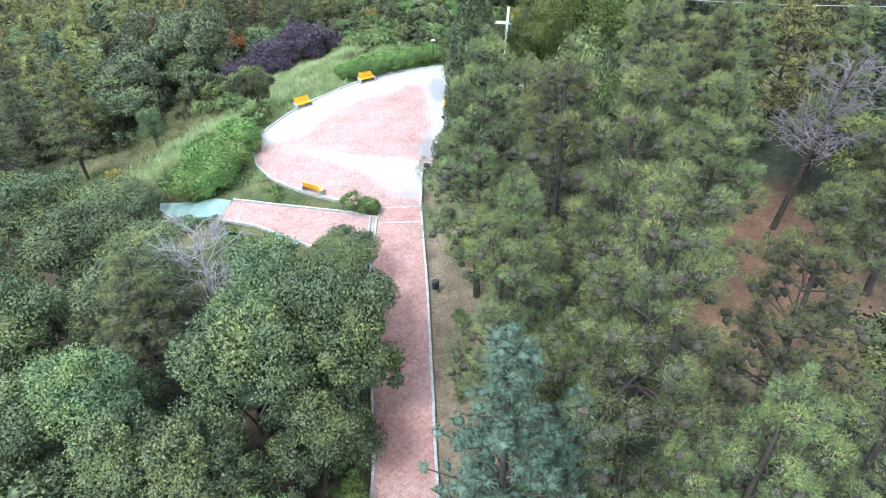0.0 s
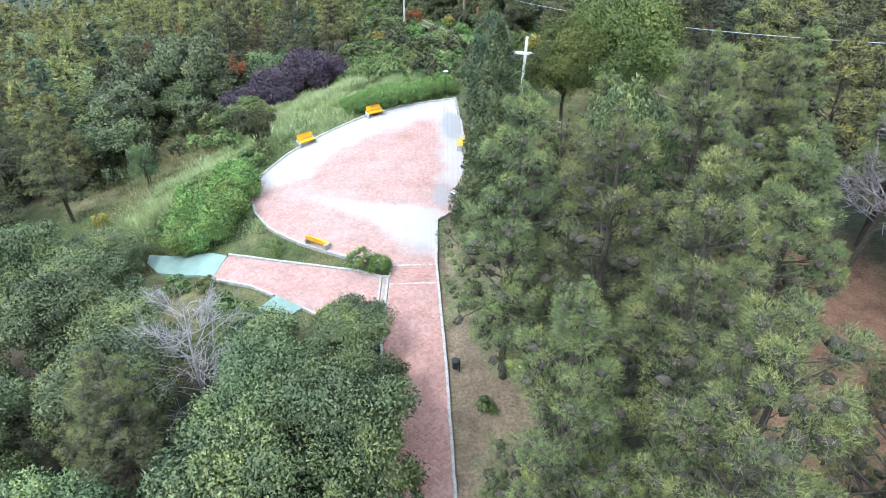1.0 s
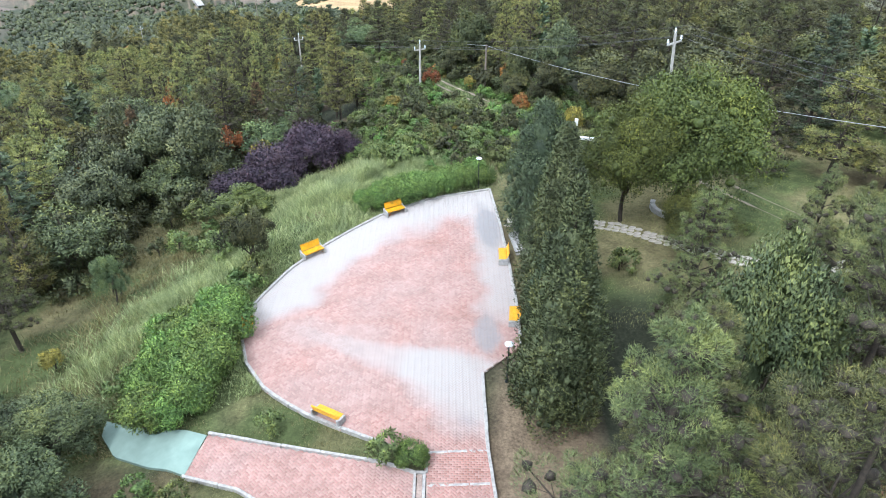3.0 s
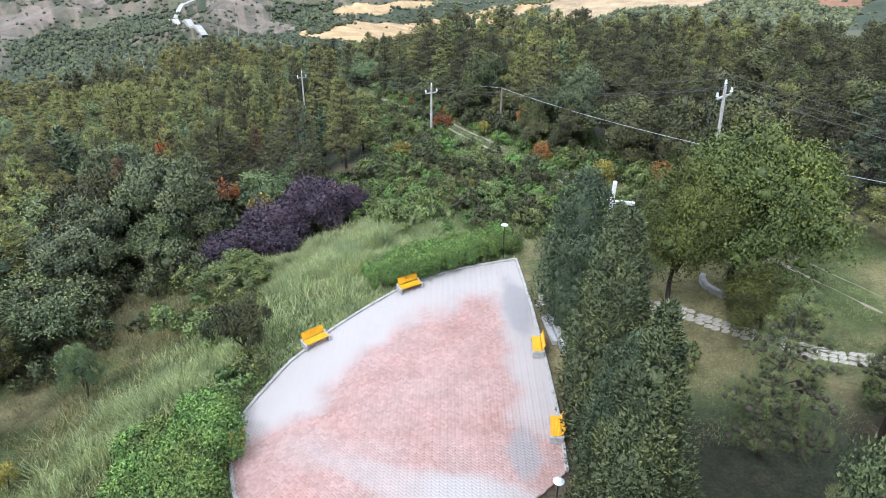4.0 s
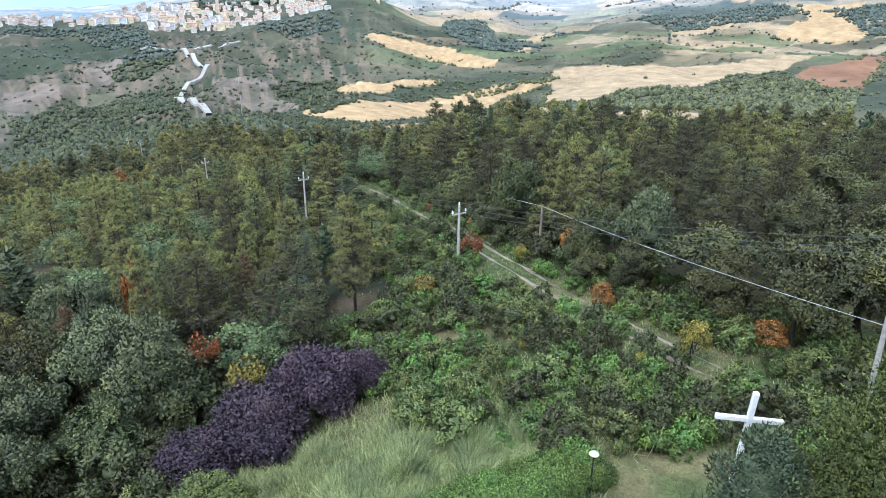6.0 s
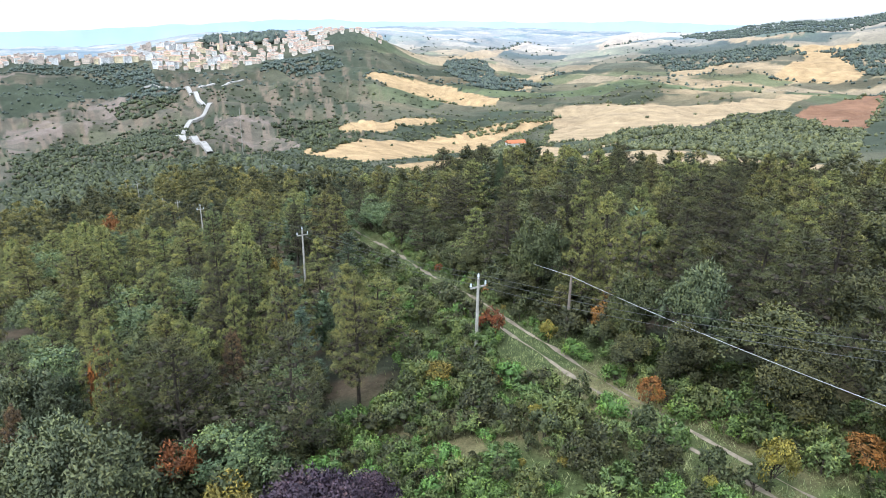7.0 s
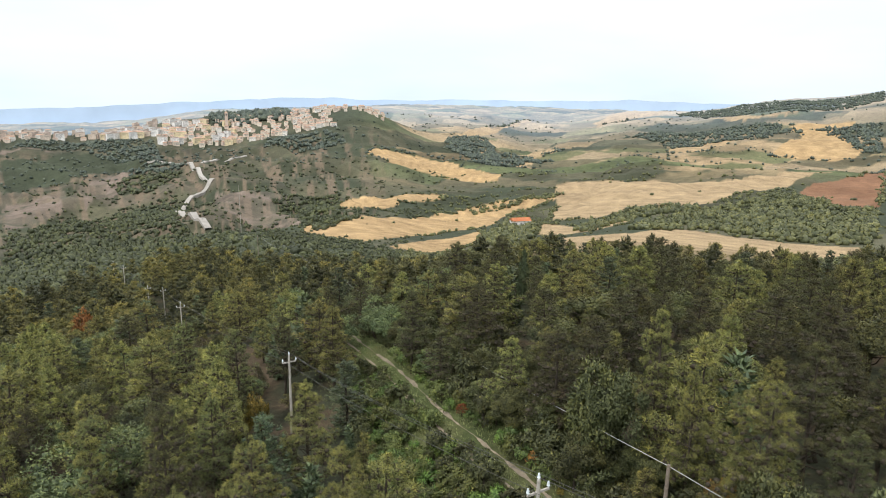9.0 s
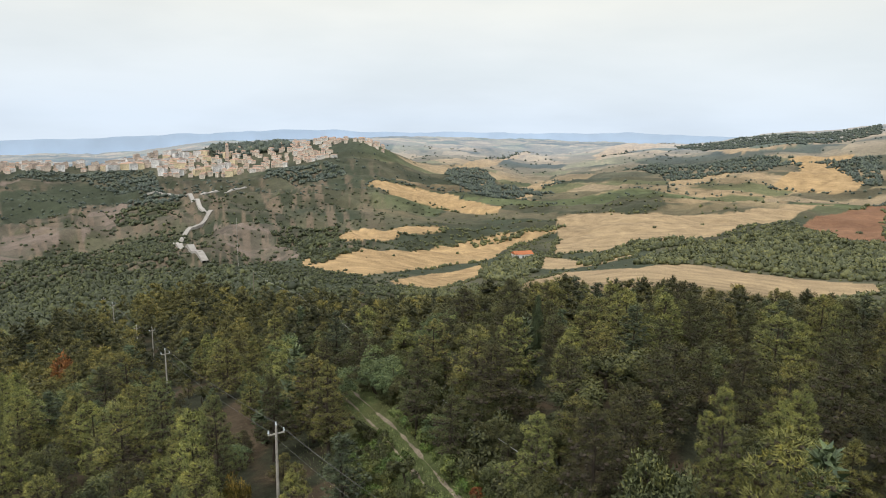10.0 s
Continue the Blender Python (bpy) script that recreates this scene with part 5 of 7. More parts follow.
FAR["oak_dim"] = FAR.pop("oak_far", []) + FAR.pop("oak_far2", []) + FAR.pop("oak_far3", [])
FAR["pine_dim"] = FAR.pop("pine_far", []) + FAR.pop("pine_far2", [])
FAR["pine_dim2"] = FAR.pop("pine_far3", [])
join_far("far_oak_wood", ("oak_dim",), M_HOLM, "far slope covered with leafy grey-green oaks")
join_far("far_pine_wood", ("pine_dim",), M_LIGHTPINE, "far slope covered with yellow-green pines")
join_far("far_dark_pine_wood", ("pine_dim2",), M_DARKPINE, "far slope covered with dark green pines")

# low growth: shrubs on the open ground beyond the hedge and under the trees' edge
bx, by = (v.ravel() for v in np.meshgrid(np.arange(-34, 26, 1.35), np.arange(64, 150, 1.35)))
bx, by = bx + rng.uniform(-0.7, 0.7, bx.size), by + rng.uniform(-0.7, 0.7, bx.size)
bd = near_line(bx, by, TRACK)
thick = 0.55 * vnoise(bx / 4, by / 4, 15) + 0.25 * vnoise(bx / 1.7, by / 1.7, 16)
fit_in = (bd > 1.35) & (thick > np.where(bd > 3.0, -0.40, -0.22)) & open_ground(bx, by) & (by > 66.6 + np.maximum(0, -bx - 4) * 0.25)
fit_in &= (bx > np.where(by < 98, -31 + (by - 64) * 0.35, -25)) & ~((bx < -10) & (by < 74)) & ((by < 112) | (bd < 11))
shrubs = list(zip(bx[fit_in].tolist(), by[fit_in].tolist()))
for x, y in shrubs:
    u = rng.random()
    key = ("shrub_a", "shrub_b", "shrub_c", "shrub_d")[int(u * 4.3) % 4] if u < 0.955 else "golden" if u < 0.98 else "autumn"
    s = rng.uniform(0.45, 1.2) * (0.32 if key in ("golden", "autumn") else 1)
    plant(T[key], x, y, s, label="leafy green shrub on rough grass" if "shrub" in key else "low shrub with coloured autumn leaves", category="shrub", group="shrubs beyond the plaza")
# undergrowth below the plum trees and under the edge of the wood
for k in range(330):
    x, y = rng.uniform(-44, -19), rng.uniform(56, 108)
    if x > -20.5 - 0.10 * abs(y - 74) and y < 79 or x > -24 and y > 96 or -29 < x and y < 66:
        continue
    key = ("shrub_d", "shrub_a", "shrub_b", "shrub_c")[k % 4]
    plant(T[key], x, y, rng.uniform(0.9, 1.9), coat=M_HOLM, label="dark green undergrowth shrub at the edge of the wood", category="shrub", group="undergrowth of the wood")
for x, y, s in ((-28.4, 60.2, 1.3), (-29.0, 63.6, 1.5), (-25.4, 61.0, 0.7), (-26.6, 66.8, 1.2)):
    plant(T["shrub_d"], x, y, s, label="dark green shrub on the grassy bank", category="shrub", group="shrubs on the bank")
# low dark growth under the cable, on the wooded side of the track
for k in range(260):
    q = rng.random()
    x, y = 3.6 - 41 * q + rng.normal(0, 2.6), 96.0 + 125 * q + rng.normal(0, 1.5)
    if near_line(np.array([x]), np.array([y]), TRACK)[0] < 1.9:
        continue
    key = ("shrub_d", "holm_b", "shrub_c", "shrub_b")[k % 4]
    plant(T[key], x, y, rng.uniform(1.1, 1.8) if key != "holm_b" else rng.uniform(0.45, 0.6), coat=M_HOLM, label="dark green shrub beside the dirt track", category="shrub", group="growth under the cable")
# and on its near end, between the domed trees and the cable
for k in range(90):
    q = rng.random()
    x, y = 21.0 - 15.5 * q + rng.normal(0, 2.2), 70.0 + 25.0 * q + rng.normal(0, 2.0)
    if near_line(np.array([x]), np.array([y]), TRACK)[0] < 1.9 or math.hypot(x - 14.45, y - 68.7) < 1.5:
        continue
    key = ("shrub_c", "shrub_b", "shrub_a")[k % 3]
    plant(T[key], x, y, rng.uniform(0.7, 1.4), coat=(M_HOLM, M_SHRUB2, M_SHRUB)[k % 3], label="mixed green shrub beside the dirt track", category="shrub", group="growth under the cable")
# the bright bush beside the plaza and the clipped hedge behind it
for k in range(44):
    x, y = rng.uniform(-19.0, -14.9), rng.uniform(40.3, 49.5)
    if (x + 17) ** 2 / 5 + (y - 44.6) ** 2 / 22 > 1 or x > -14.9:
        continue
    plant(T["bush"], x, y, rng.uniform(0.75, 1.15), label="bright green rounded bush beside the plaza", category="bush", group="bushes beside the plaza")
for k in range(34):
    q = (k // 2) / 16
    x, y = -9.0 + 8.3 * q - 0.45 * (k % 2), 60.0 + 4.5 * q ** 0.85 + 0.9 * (k % 2)
    plant(T["bush"], x + rng.normal(0, 0.08), y + rng.normal(0, 0.08), rng.uniform(0.70, 0.88) if q > 0.12 else 0.6, label="dense green clipped hedge plant behind the kerb", category="hedge", group="hedge behind the plaza", tall=rng.uniform(0.98, 1.2))
for x, y, s, key in ((-6.1, 38.0, 0.75, "shrub_b"), (-4.9, 37.9, 0.6, "bush"), (-11.5, 39.6, 0.6, "shrub_b"), (-14.9, 51.3, 0.9, "shrub_b"), (-15.4, 50.2, 1.0, "shrub_a"),
                     (-20.5, 43.5, 0.8, "shrub_a"), (-23.6, 61.0, 0.9, "shrub_b"), (-22.0, 63.5, 0.7, "shrub_a"), (-26.5, 47.5, 0.9, "golden"), (-24.0, 66.5, 1.1, "shrub_b"),
                     (-7.2, 33.0, 0.7, "shrub_b"), (-6.0, 31.6, 0.8, "shrub_b"), (-13.0, 34.0, 0.8, "shrub_a"), (-14.6, 35.6, 0.6, "shrub_b"), (-11.6, 33.4, 0.6, "shrub_b"), (-9.6, 32.2, 0.7, "shrub_a"), (-16.4, 36.2, 0.7, "shrub_a"), (-12.0, 31.2, 0.8, "shrub_d"), (-19.0, 56.5, 1.2, "shrub_b"), (-18.2, 60.5, 1.3, "shrub_b"), (-21.2, 59.5, 1.0, "shrub_a"),
                     (16.5, 50.0, 0.7, "shrub_a"), (17.0, 57.0, 0.5, "shrub_b"), (1.3, 33.5, 0.7, "shrub_b"), (0.9, 27.2, 0.5, "shrub_a"), (1.0, 22.0, 0.5, "shrub_b"),
                     (-3.7, 16.5, 0.6, "bush"), (-4.6, 14.8, 0.9, "shrub_b"), (7.5, 52.5, 0.9, "shrub_b"), (-4.5, 19.6, 0.9, "shrub_b"), (-4.2, 17.9, 0.8, "shrub_a"), (-4.6, 21.4, 0.9, "shrub_d"), (-4.4, 13.2, 0.8, "shrub_b")):
    plant(T[key], x, y, s * (0.5 if key == "golden" else 1), label="loose green shrub at the edge of the paving", category="shrub", group="shrubs round the plaza")
drop_templates(*T.values())


# ---------------------------------------------------------------- grasses
def grass_bank(name, count, spot, tall, material, label, blade=0.028):
    r = np.random.default_rng(count)
    s = Soup()
    at = np.stack(spot(r, count), 1)
    d = near_line(at[:, 0], at[:, 1], TRACK)
    at = at[~paved(at[:, 0], at[:, 1]) & ~((d > 0.4) & (d < 1.15))]
    count = len(at)
    z = land(at[:, 0], at[:, 1])
    p = np.stack((at[:, 0], at[:, 1], z - 0.05), 1)
    way = np.stack((0.35 * r.standard_normal(count), 0.35 * r.standard_normal(count), np.ones(count)), 1)
    clump = 0.65 + 0.5 * np.clip(fbm(at[:, 0] / 1.6, at[:, 1] / 1.6, 33, 3), -0.6, 1)
    b = r.standard_normal((count, 3)) * (1, 1, 0)
    b /= np.linalg.norm(b, axis=1, keepdims=True)
    ln = (tall * clump * (0.6 + 0.8 * r.random(count)))[:, None]
    way /= np.linalg.norm(way, axis=1, keepdims=True)
    v = np.stack((p - b * blade, p + b * blade, p + way * ln + way * (1, 1, 0) * ln * 0.5), 1).reshape(-1, 3)
    i = np.arange(count) * 3
    s.add(v, np.stack((i, i + 1, i + 2), 1))
    return tagged(s.mesh(name, material), label, "grass", kind="stuff")


def bank_spot(r, k):
    q = r.random(k)
    x0 = np.where(q > 0.3, -15.2 + 13.5 * q, -22.0 + 22 * q)
    y0 = np.where(q > 0.3, 54.0 + 12.5 * q ** 0.75, 44 + 36 * q)
    return x0 + r.normal(0, 1.8, k) - 1.2, y0 + r.normal(0, 1.8, k) + 2.5


def slope_spot(r, k):
    y = r.uniform(39, 70, k)
    return -17.2 - 0.12 * (y - 40) - np.abs(r.normal(0, 5.0, k)), y


def track_spot(r, k):
    q = 1 + r.random(k) * (len(TRACK) - 3)
    line = np.array(TRACK)
    return np.interp(q, np.arange(len(line)), line[:, 0]) + r.normal(-2, 4.5, k), np.interp(q, np.arange(len(line)), line[:, 1]) + r.normal(0, 3, k)


def verge_spot(r, k):
    q = r.random(k)
    return -19.5 + 14.5 * q + r.normal(0, 1.6, k), 66.0 + 2.5 * q + r.normal(0, 3.0, k)


def lawn_spot(r, k):
    return r.uniform(3.2, 27, k), r.uniform(47, 66, k)


def strip_spot(r, k):
    return r.uniform(-16.5, -4.6, k), r.uniform(30.0, 45.5, k)


def rim_spot(r, k):
    """Just outside the kerb of the plaza."""
    line = np.array(ARC[4:])
    q = r.random(k) * (len(line) - 1)
    out = 0.15 + np.abs(r.normal(0, 1.6, k))
    x, y = np.interp(q, np.arange(len(line)), line[:, 0]), np.interp(q, np.arange(len(line)), line[:, 1])
    away = np.stack((x + 4.0, y - 48.0), 1)
    away /= np.linalg.norm(away, axis=1, keepdims=True)
    return x + away[:, 0] * out, y + away[:, 1] * out


grass_bank("dry_lawn_grass", 36000, lawn_spot, 0.20, M_DRYGRASS, "short dry grass between the conifers and the stone path", 0.018)
grass_bank("meadow_grass", 40000, verge_spot, 0.75, M_GRASS, "tall pale grass below the purple plum trees")
grass_bank("tall_grass", 60000, bank_spot, 0.95, M_GRASS, "tall pale green grass on the bank behind the plaza")
grass_bank("dry_grass", 46000, slope_spot, 0.50, M_DRYGRASS, "dry yellow grass on the west bank")
grass_bank("rough_grass", 30000, track_spot, 0.40, M_GRASS, "rough green grass along the dirt track", 0.034)
grass_bank("strip_grass", 30000, strip_spot, 0.16, M_DRYGRASS, "short dry grass between the plaza and the side path", 0.014)
grass_bank("edge_grass", 16000, rim_spot, 0.45, M_GRASS, "uncut grass outside the plaza kerb")


# ---------------------------------------------------------------- paving
def bleach_at(x, y):
    """How far the clay is bleached white (first) or turned grey (second)."""
    n = fbm(x / 2.2, y / 2.2, 201, 4)
    rim = near_line(x, y, ARC)
    ring = 0.88 * smooth(4.6, 1.9, rim + 0.7 * n + 1.1 * smooth(50, 45, y) * 3) * smooth(44.5, 48.5, y + 0.8 * n)
    east = smooth(2.9, 1.2, near_line(x, y, EAST[:4]) + 0.6 * n) * smooth(44, 50, y)
    along = ((x + 12.6) * 0.898 - (y - 47.4) * 0.44) / 10.0
    aside = np.abs((x + 12.6) * 0.44 + (y - 47.4) * 0.898)
    streak = 0.85 * smooth(1.25, 0.1, aside / (0.55 + 1.9 * np.clip(along, 0, 1.1) ** 1.5) + 0.30 * n) * smooth(-0.15, 0.1, along) * (0.42 + 0.58 * np.clip(along, 0, 1))
    pool = 0.88 * smooth(1.35, 0.45, np.hypot((x + 3.9) / 3.0, (y - 43.9) / 2.0) + 0.28 * n)
    streak = np.maximum(streak, pool)
    vein = 0.35 * smooth(2.2, 0.2, np.abs(y - 46.4 + 0.10 * (x + 9)) + 0.6 * n) * smooth(-14.4, -12, x) * smooth(-4, -8, x)
    haze = 0.20 + 0.10 * n
    white = np.clip(np.maximum.reduce((ring, 0.8 * east, 1.0 * streak, vein, haze)), 0, 0.96)
    greying = np.maximum(smooth(1.0, 0.4, np.hypot((x + 0.45) / 1.25, (y - 58.4) / 3.8) - 0.3 * n), smooth(1.0, 0.3, np.hypot((x + 1.1) / 0.9, (y - 47.0) / 2.6) - 0.4 * n) * 0.8)
    greying = np.maximum(greying, 0.45 * smooth(1.0, 0.2, np.hypot((x + 2.4) / 1.0, (y - 40.4) / 1.4) - 0.3 * n))
    lane = (y < 38.5) & (x > -4.4)
    white = np.where(lane, 0.04 + 0.10 * np.clip(n, 0, 1), white)
    white = np.where((y < 39.5) & (x < -4.4), 0.13 + 0.12 * np.clip(n, 0, 1), white)
    return white, np.clip(greying, 0, 0.85) * (~lane)


def herringbone(outline, length, width, turn):
    """Centres and turns of the bricks of a herringbone bond that fill an outline."""
    lo, hi = outline.min(0), outline.max(0)
    mid = (lo + hi) / 2
    reach = np.hypot(*(hi - lo)) / 2 + 0.5
    k = int(reach / width) + 2
    i, j = (v.ravel() for v in np.meshgrid(np.arange(-k, k), np.arange(-k, k)))
    c, s = math.cos(turn), math.sin(turn)
    flat, up = (i - j) % 4 == 0, (i - j) % 4 == 3
    u = np.concatenate(((i[flat] + 1) * width, (i[up] + 0.5) * width))
    v = np.concatenate(((j[flat] + 0.5) * width, (j[up] + 1) * width))
    ang = np.concatenate((np.zeros(flat.sum()), np.full(up.sum(), math.pi / 2))) + turn
    x, y = mid[0] + u * c - v * s, mid[1] + u * s + v * c
    m = inside(x, y, outline)
    return x[m], y[m], ang[m]


def running(outline, length, width):
    lo, hi = outline.min(0), outline.max(0)
    xs, ys = [], []
    for row, y in enumerate(np.arange(lo[1], hi[1], width)):
        for x in np.arange(lo[0] - length * 0.5 * (row % 2), hi[0] + length, length):
            xs.append(x)
            ys.append(y)
    x, y = np.array(xs), np.array(ys)
    m = inside(x, y, outline)
    return x[m], y[m], np.zeros(m.sum())


BRICK_L, BRICK_W, GAP = 0.25, 0.125, 0.007


def brick_corners():
    a, b = BRICK_L / 2 - GAP, BRICK_W / 2 - GAP
    e = 0.008
    v = np.array([(-a, -b, 0), (a, -b, 0), (a, b, 0), (-a, b, 0), (-a + e, -b + e, 0.012), (a - e, -b + e, 0.012), (a - e, b - e, 0.012), (-a + e, b - e, 0.012)])
    f = np.array([(4, 5, 6, 7), (0, 1, 5, 4), (1, 2, 6, 5), (2, 3, 7, 6), (3, 0, 4, 7)])
    return v, f


def slab(name, outline, drop, material, parent=None, lift=0.0):
    """A flat paved bed with thickness, tilted with the ground."""
    bm = bmesh.new()
    top = [bm.verts.new((x, y, plaza_z(y) + lift)) for x, y in outline]
    low = [bm.verts.new((x, y, plaza_z(y) + lift - drop)) for x, y in outline]
    bm.faces.new(top)
    k = len(top)
    for i in range(k):
        bm.faces.new((top[i], low[i], low[(i + 1) % k], top[(i + 1) % k]))
    bmesh.ops.recalc_face_normals(bm, faces=bm.faces)
    return part(name, bm, material, parent)


CROSS = np.array(((-4.25, 36.75), (-1.47, 36.85), (-1.5, 38.45), (-4.25, 38.35)))
pavement = slab("pavement", [tuple(p) for p in PLAZA], 0.2, M_JOINT, None, 0.0)
tagged(pavement, "brick-paved round plaza bleached white along its rim", "pavement", kind="structure")
lane_bed = slab("lane_pavement", [tuple(p) for p in LANE[:5]] + [(-4.25, 38.45), (-4.25, 32.5), (-2.88, 18)], 0.2, M_JOINT)
tagged(lane_bed, "straight garden lane of red herringbone brick", "pavement", kind="structure")
branch_bed = slab("branch_pavement", [tuple(p) for p in BRANCH], 0.2, M_JOINT)
tagged(branch_bed, "side path of pink brick between white kerbs", "pavement", kind="structure")
def curve_through(points, step):
    pts = np.array(points, float)
    d = np.concatenate(((0,), np.cumsum(np.hypot(*np.diff(pts, axis=0).T))))
    k = max(2, int(d[-1] / step) + 1)
    q = np.linspace(0, d[-1], k)
    x, y = np.interp(q, d, pts[:, 0]), np.interp(q, d, pts[:, 1])
    return list(zip(x.tolist(), y.tolist()))


def path_strip(name, edge_a, edge_b, material):
    """A paved strip between two edges that follows the slope, with a skirt down into the soil."""
    ea, eb = np.array(curve_through(edge_a, 0.01)), np.array(curve_through(edge_b, 0.01))
    q = np.linspace(0, 1, 21)
    ea = np.stack([np.interp(q, np.linspace(0, 1, len(ea)), ea[:, i]) for i in (0, 1)], 1)
    eb = np.stack([np.interp(q, np.linspace(0, 1, len(eb)), eb[:, i]) for i in (0, 1)], 1)
    rows = [ea] + [ea + (eb - ea) * w for w in np.linspace(0, 1, 8)] + [eb]
    v = []
    for k, row in enumerate(rows):
        z = np.minimum(plaza_z(row[:, 1]), land(row[:, 0], row[:, 1])) + 0.03
        v.append(np.stack((row[:, 0], row[:, 1], z - (0.3 if k in (0, len(rows) - 1) else 0.0)), 1))
    n = len(q)
    f = [(k * n + i, k * n + i + 1, k * n + n + i + 1, k * n + n + i) for k in range(len(rows) - 1) for i in range(n - 1)]
    return mesh_from(name, np.concatenate(v), f, material)


for edge_a, edge_b in ((((-14.7, 37.05), (-16.7, 37.8), (-18.8, 38.95), (-20.2, 40.6)), ((-14.4, 39.28), (-16.6, 39.9), (-18.6, 40.7), (-20.5, 41.7))),
                       (((-10.6, 35.55), (-12.2, 33.2)), ((-8.9, 34.5), (-10.2, 33.0)))):
    g0 = path_strip("court_surface", edge_a, edge_b, M_GREENPAINT)
    tagged(g0, "worn pale green painted path surface", "pavement", kind="structure")

gutter = slab("gutter", ((-4.66, 37.2), (-4.66, 31.6), (-4.43, 32.5), (-4.43, 37.2)), 0.2, M_JOINT, None, 0.03)
tagged(gutter, "narrow sandy strip between two white kerbs", "pavement", kind="structure")
BV, BF = brick_corners()


def brick_soup(x, y, ang, parent, material):
    k = len(x)
    c, s = np.cos(ang), np.sin(ang)
    v = np.empty((k, 8, 3))
    v[:, :, 0] = x[:, None] + c[:, None] * BV[:, 0] - s[:, None] * BV[:, 1]
    v[:, :, 1] = y[:, None] + s[:, None] * BV[:, 0] + c[:, None] * BV[:, 1]
    tilt = 0.03 * rng.standard_normal((k, 2))
    v[:, :, 2] = plaza_z(v[:, :, 1]) + BV[:, 2] + 0.002 * rng.standard_normal((k, 1)) + 0.5 * (tilt[:, :1] * BV[:, 0] + tilt[:, 1:] * BV[:, 1])
    f = (BF[None] + (np.arange(k) * 8)[:, None, None]).reshape(-1, 4)
    me = bpy.data.meshes.new("brick_field")
    v = v.reshape(-1, 3)
    me.vertices.add(len(v))
    me.vertices.foreach_set("co", v.ravel())
    me.loops.add(f.size)
    me.loops.foreach_set("vertex_index", f.ravel().astype(np.int32))
    me.polygons.add(len(f))
    me.polygons.foreach_set("loop_start", np.arange(0, f.size, 4, dtype=np.int32))
    me.update(calc_edges=True)
    white, greying = bleach_at(np.repeat(x, 8), np.repeat(y, 8))
    col = np.zeros((len(v), 4), np.float32)
    col[:, 0], col[:, 1], col[:, 3] = white, greying, 1
    me.color_attributes.new("bleach", "FLOAT_COLOR", "POINT").data.foreach_set("color", col.ravel())
    me.materials.append(material)
    ob = new("brick_field", me)
    ob.parent = parent
    tagged(ob, kind="stuff")
    return ob


hx, hy, ha = herringbone(PLAZA, BRICK_L, BRICK_W, radians(45))
brick_soup(hx, hy, ha, pavement, M_PAVER)
lx, ly, la = herringbone(LANE, BRICK_L, BRICK_W, radians(45))
keep = (ly > 8) & ~inside(lx, ly, CROSS)
lx, ly, la = lx[keep], ly[keep], la[keep]
single = (ly > 17.6) & (ly < 20.9)
brick_soup(lx[~single], ly[~single], la[~single], lane_bed, M_PAVER)
cx, cy, ca = running(CROSS, BRICK_L, BRICK_W)
brick_soup(cx, cy, ca, lane_bed, M_PAVER)
hx, hy, ha = herringbone(BRANCH, BRICK_L, BRICK_W, radians(45))
brick_soup(hx, hy, ha, branch_bed, M_PAVER)
SINGLES = list(zip(lx[single].tolist(), ly[single].tolist(), la[single].tolist()))


# ---------------------------------------------------------------- kerbs
def kerb_stone(length, width, height):
    bm = bmesh.new()
    bmesh.ops.create_cube(bm, size=1)
    bmesh.ops.scale(bm, vec=(length, width, height), verts=bm.verts)
    bmesh.ops.bevel(bm, geom=bm.edges[:], offset=0.015, segments=1, affect="EDGES")
    return bm


KERB_MESH = {}


def kerb(line, label, width=0.14, height=0.22, rise=0.12, step=1.0):
    """A row of kerb stones along a line of the plan."""
    thing = new("kerb")
    tagged(thing, label, "kerb", kind="structure")
    key = (width, height, step)
    if key not in KERB_MESH:
        me = bpy.data.meshes.new("kerb_stone")
        bm = kerb_stone(step - 0.012, width, height)
        bm.to_mesh(me)
        bm.free()
        me.materials.append(M_KERB)
        KERB_MESH[key] = me
    for (a, b), (c, d) in zip(line, line[1:]):
        ln = math.hypot(c - a, d - b)
        k = max(1, round(ln / step))
        for i in range(k):
            q = (i + 0.5) / k
            x, y = a + (c - a) * q, b + (d - b) * q
            z = plaza_z(y) + rise - height / 2 + rng.normal(0, 0.006)
            slope = math.degrees(math.atan2(plaza_z(d) - plaza_z(b), ln))
            ob = new("kerb_stone", KERB_MESH[key])
            ob.parent = thing
            ob.matrix_basis = pose(x + rng.normal(0, 0.006), y, z, 0, -slope, math.degrees(math.atan2(d - b, c - a)) + rng.normal(0, 0.5)) @ Matrix.Diagonal((ln / k / step, 1, 1, 1))
    return thing


kerb(curve_through(ARC[1:], 1.0), "white stone kerb round the plaza", 0.16, 0.24, 0.12)
kerb(curve_through(EAST[:5], 1.0), "white stone kerb along the plaza under the cypresses", 0.16, 0.24, 0.12)
kerb(curve_through(EAST[5:], 1.0), "white stone kerb between plaza and lane", 0.16, 0.24, 0.12)
kerb(((0.55, -10), (-0.2, 16.5), (-0.86, 29.5), (-1.5, 38.6)), "white stone kerb along the brick lane", 0.14, 0.22, 0.10)
kerb(((-2.72, -10), (-2.98, 18), (-4.35, 32.4), (-4.35, 37.2)), "white stone kerb along the wooded edge of the lane", 0.14, 0.22, 0.08)
kerb(((-4.75, 37.3), (-4.75, 31.4)), "white stone kerb beside the side path", 0.12, 0.22, 0.08)
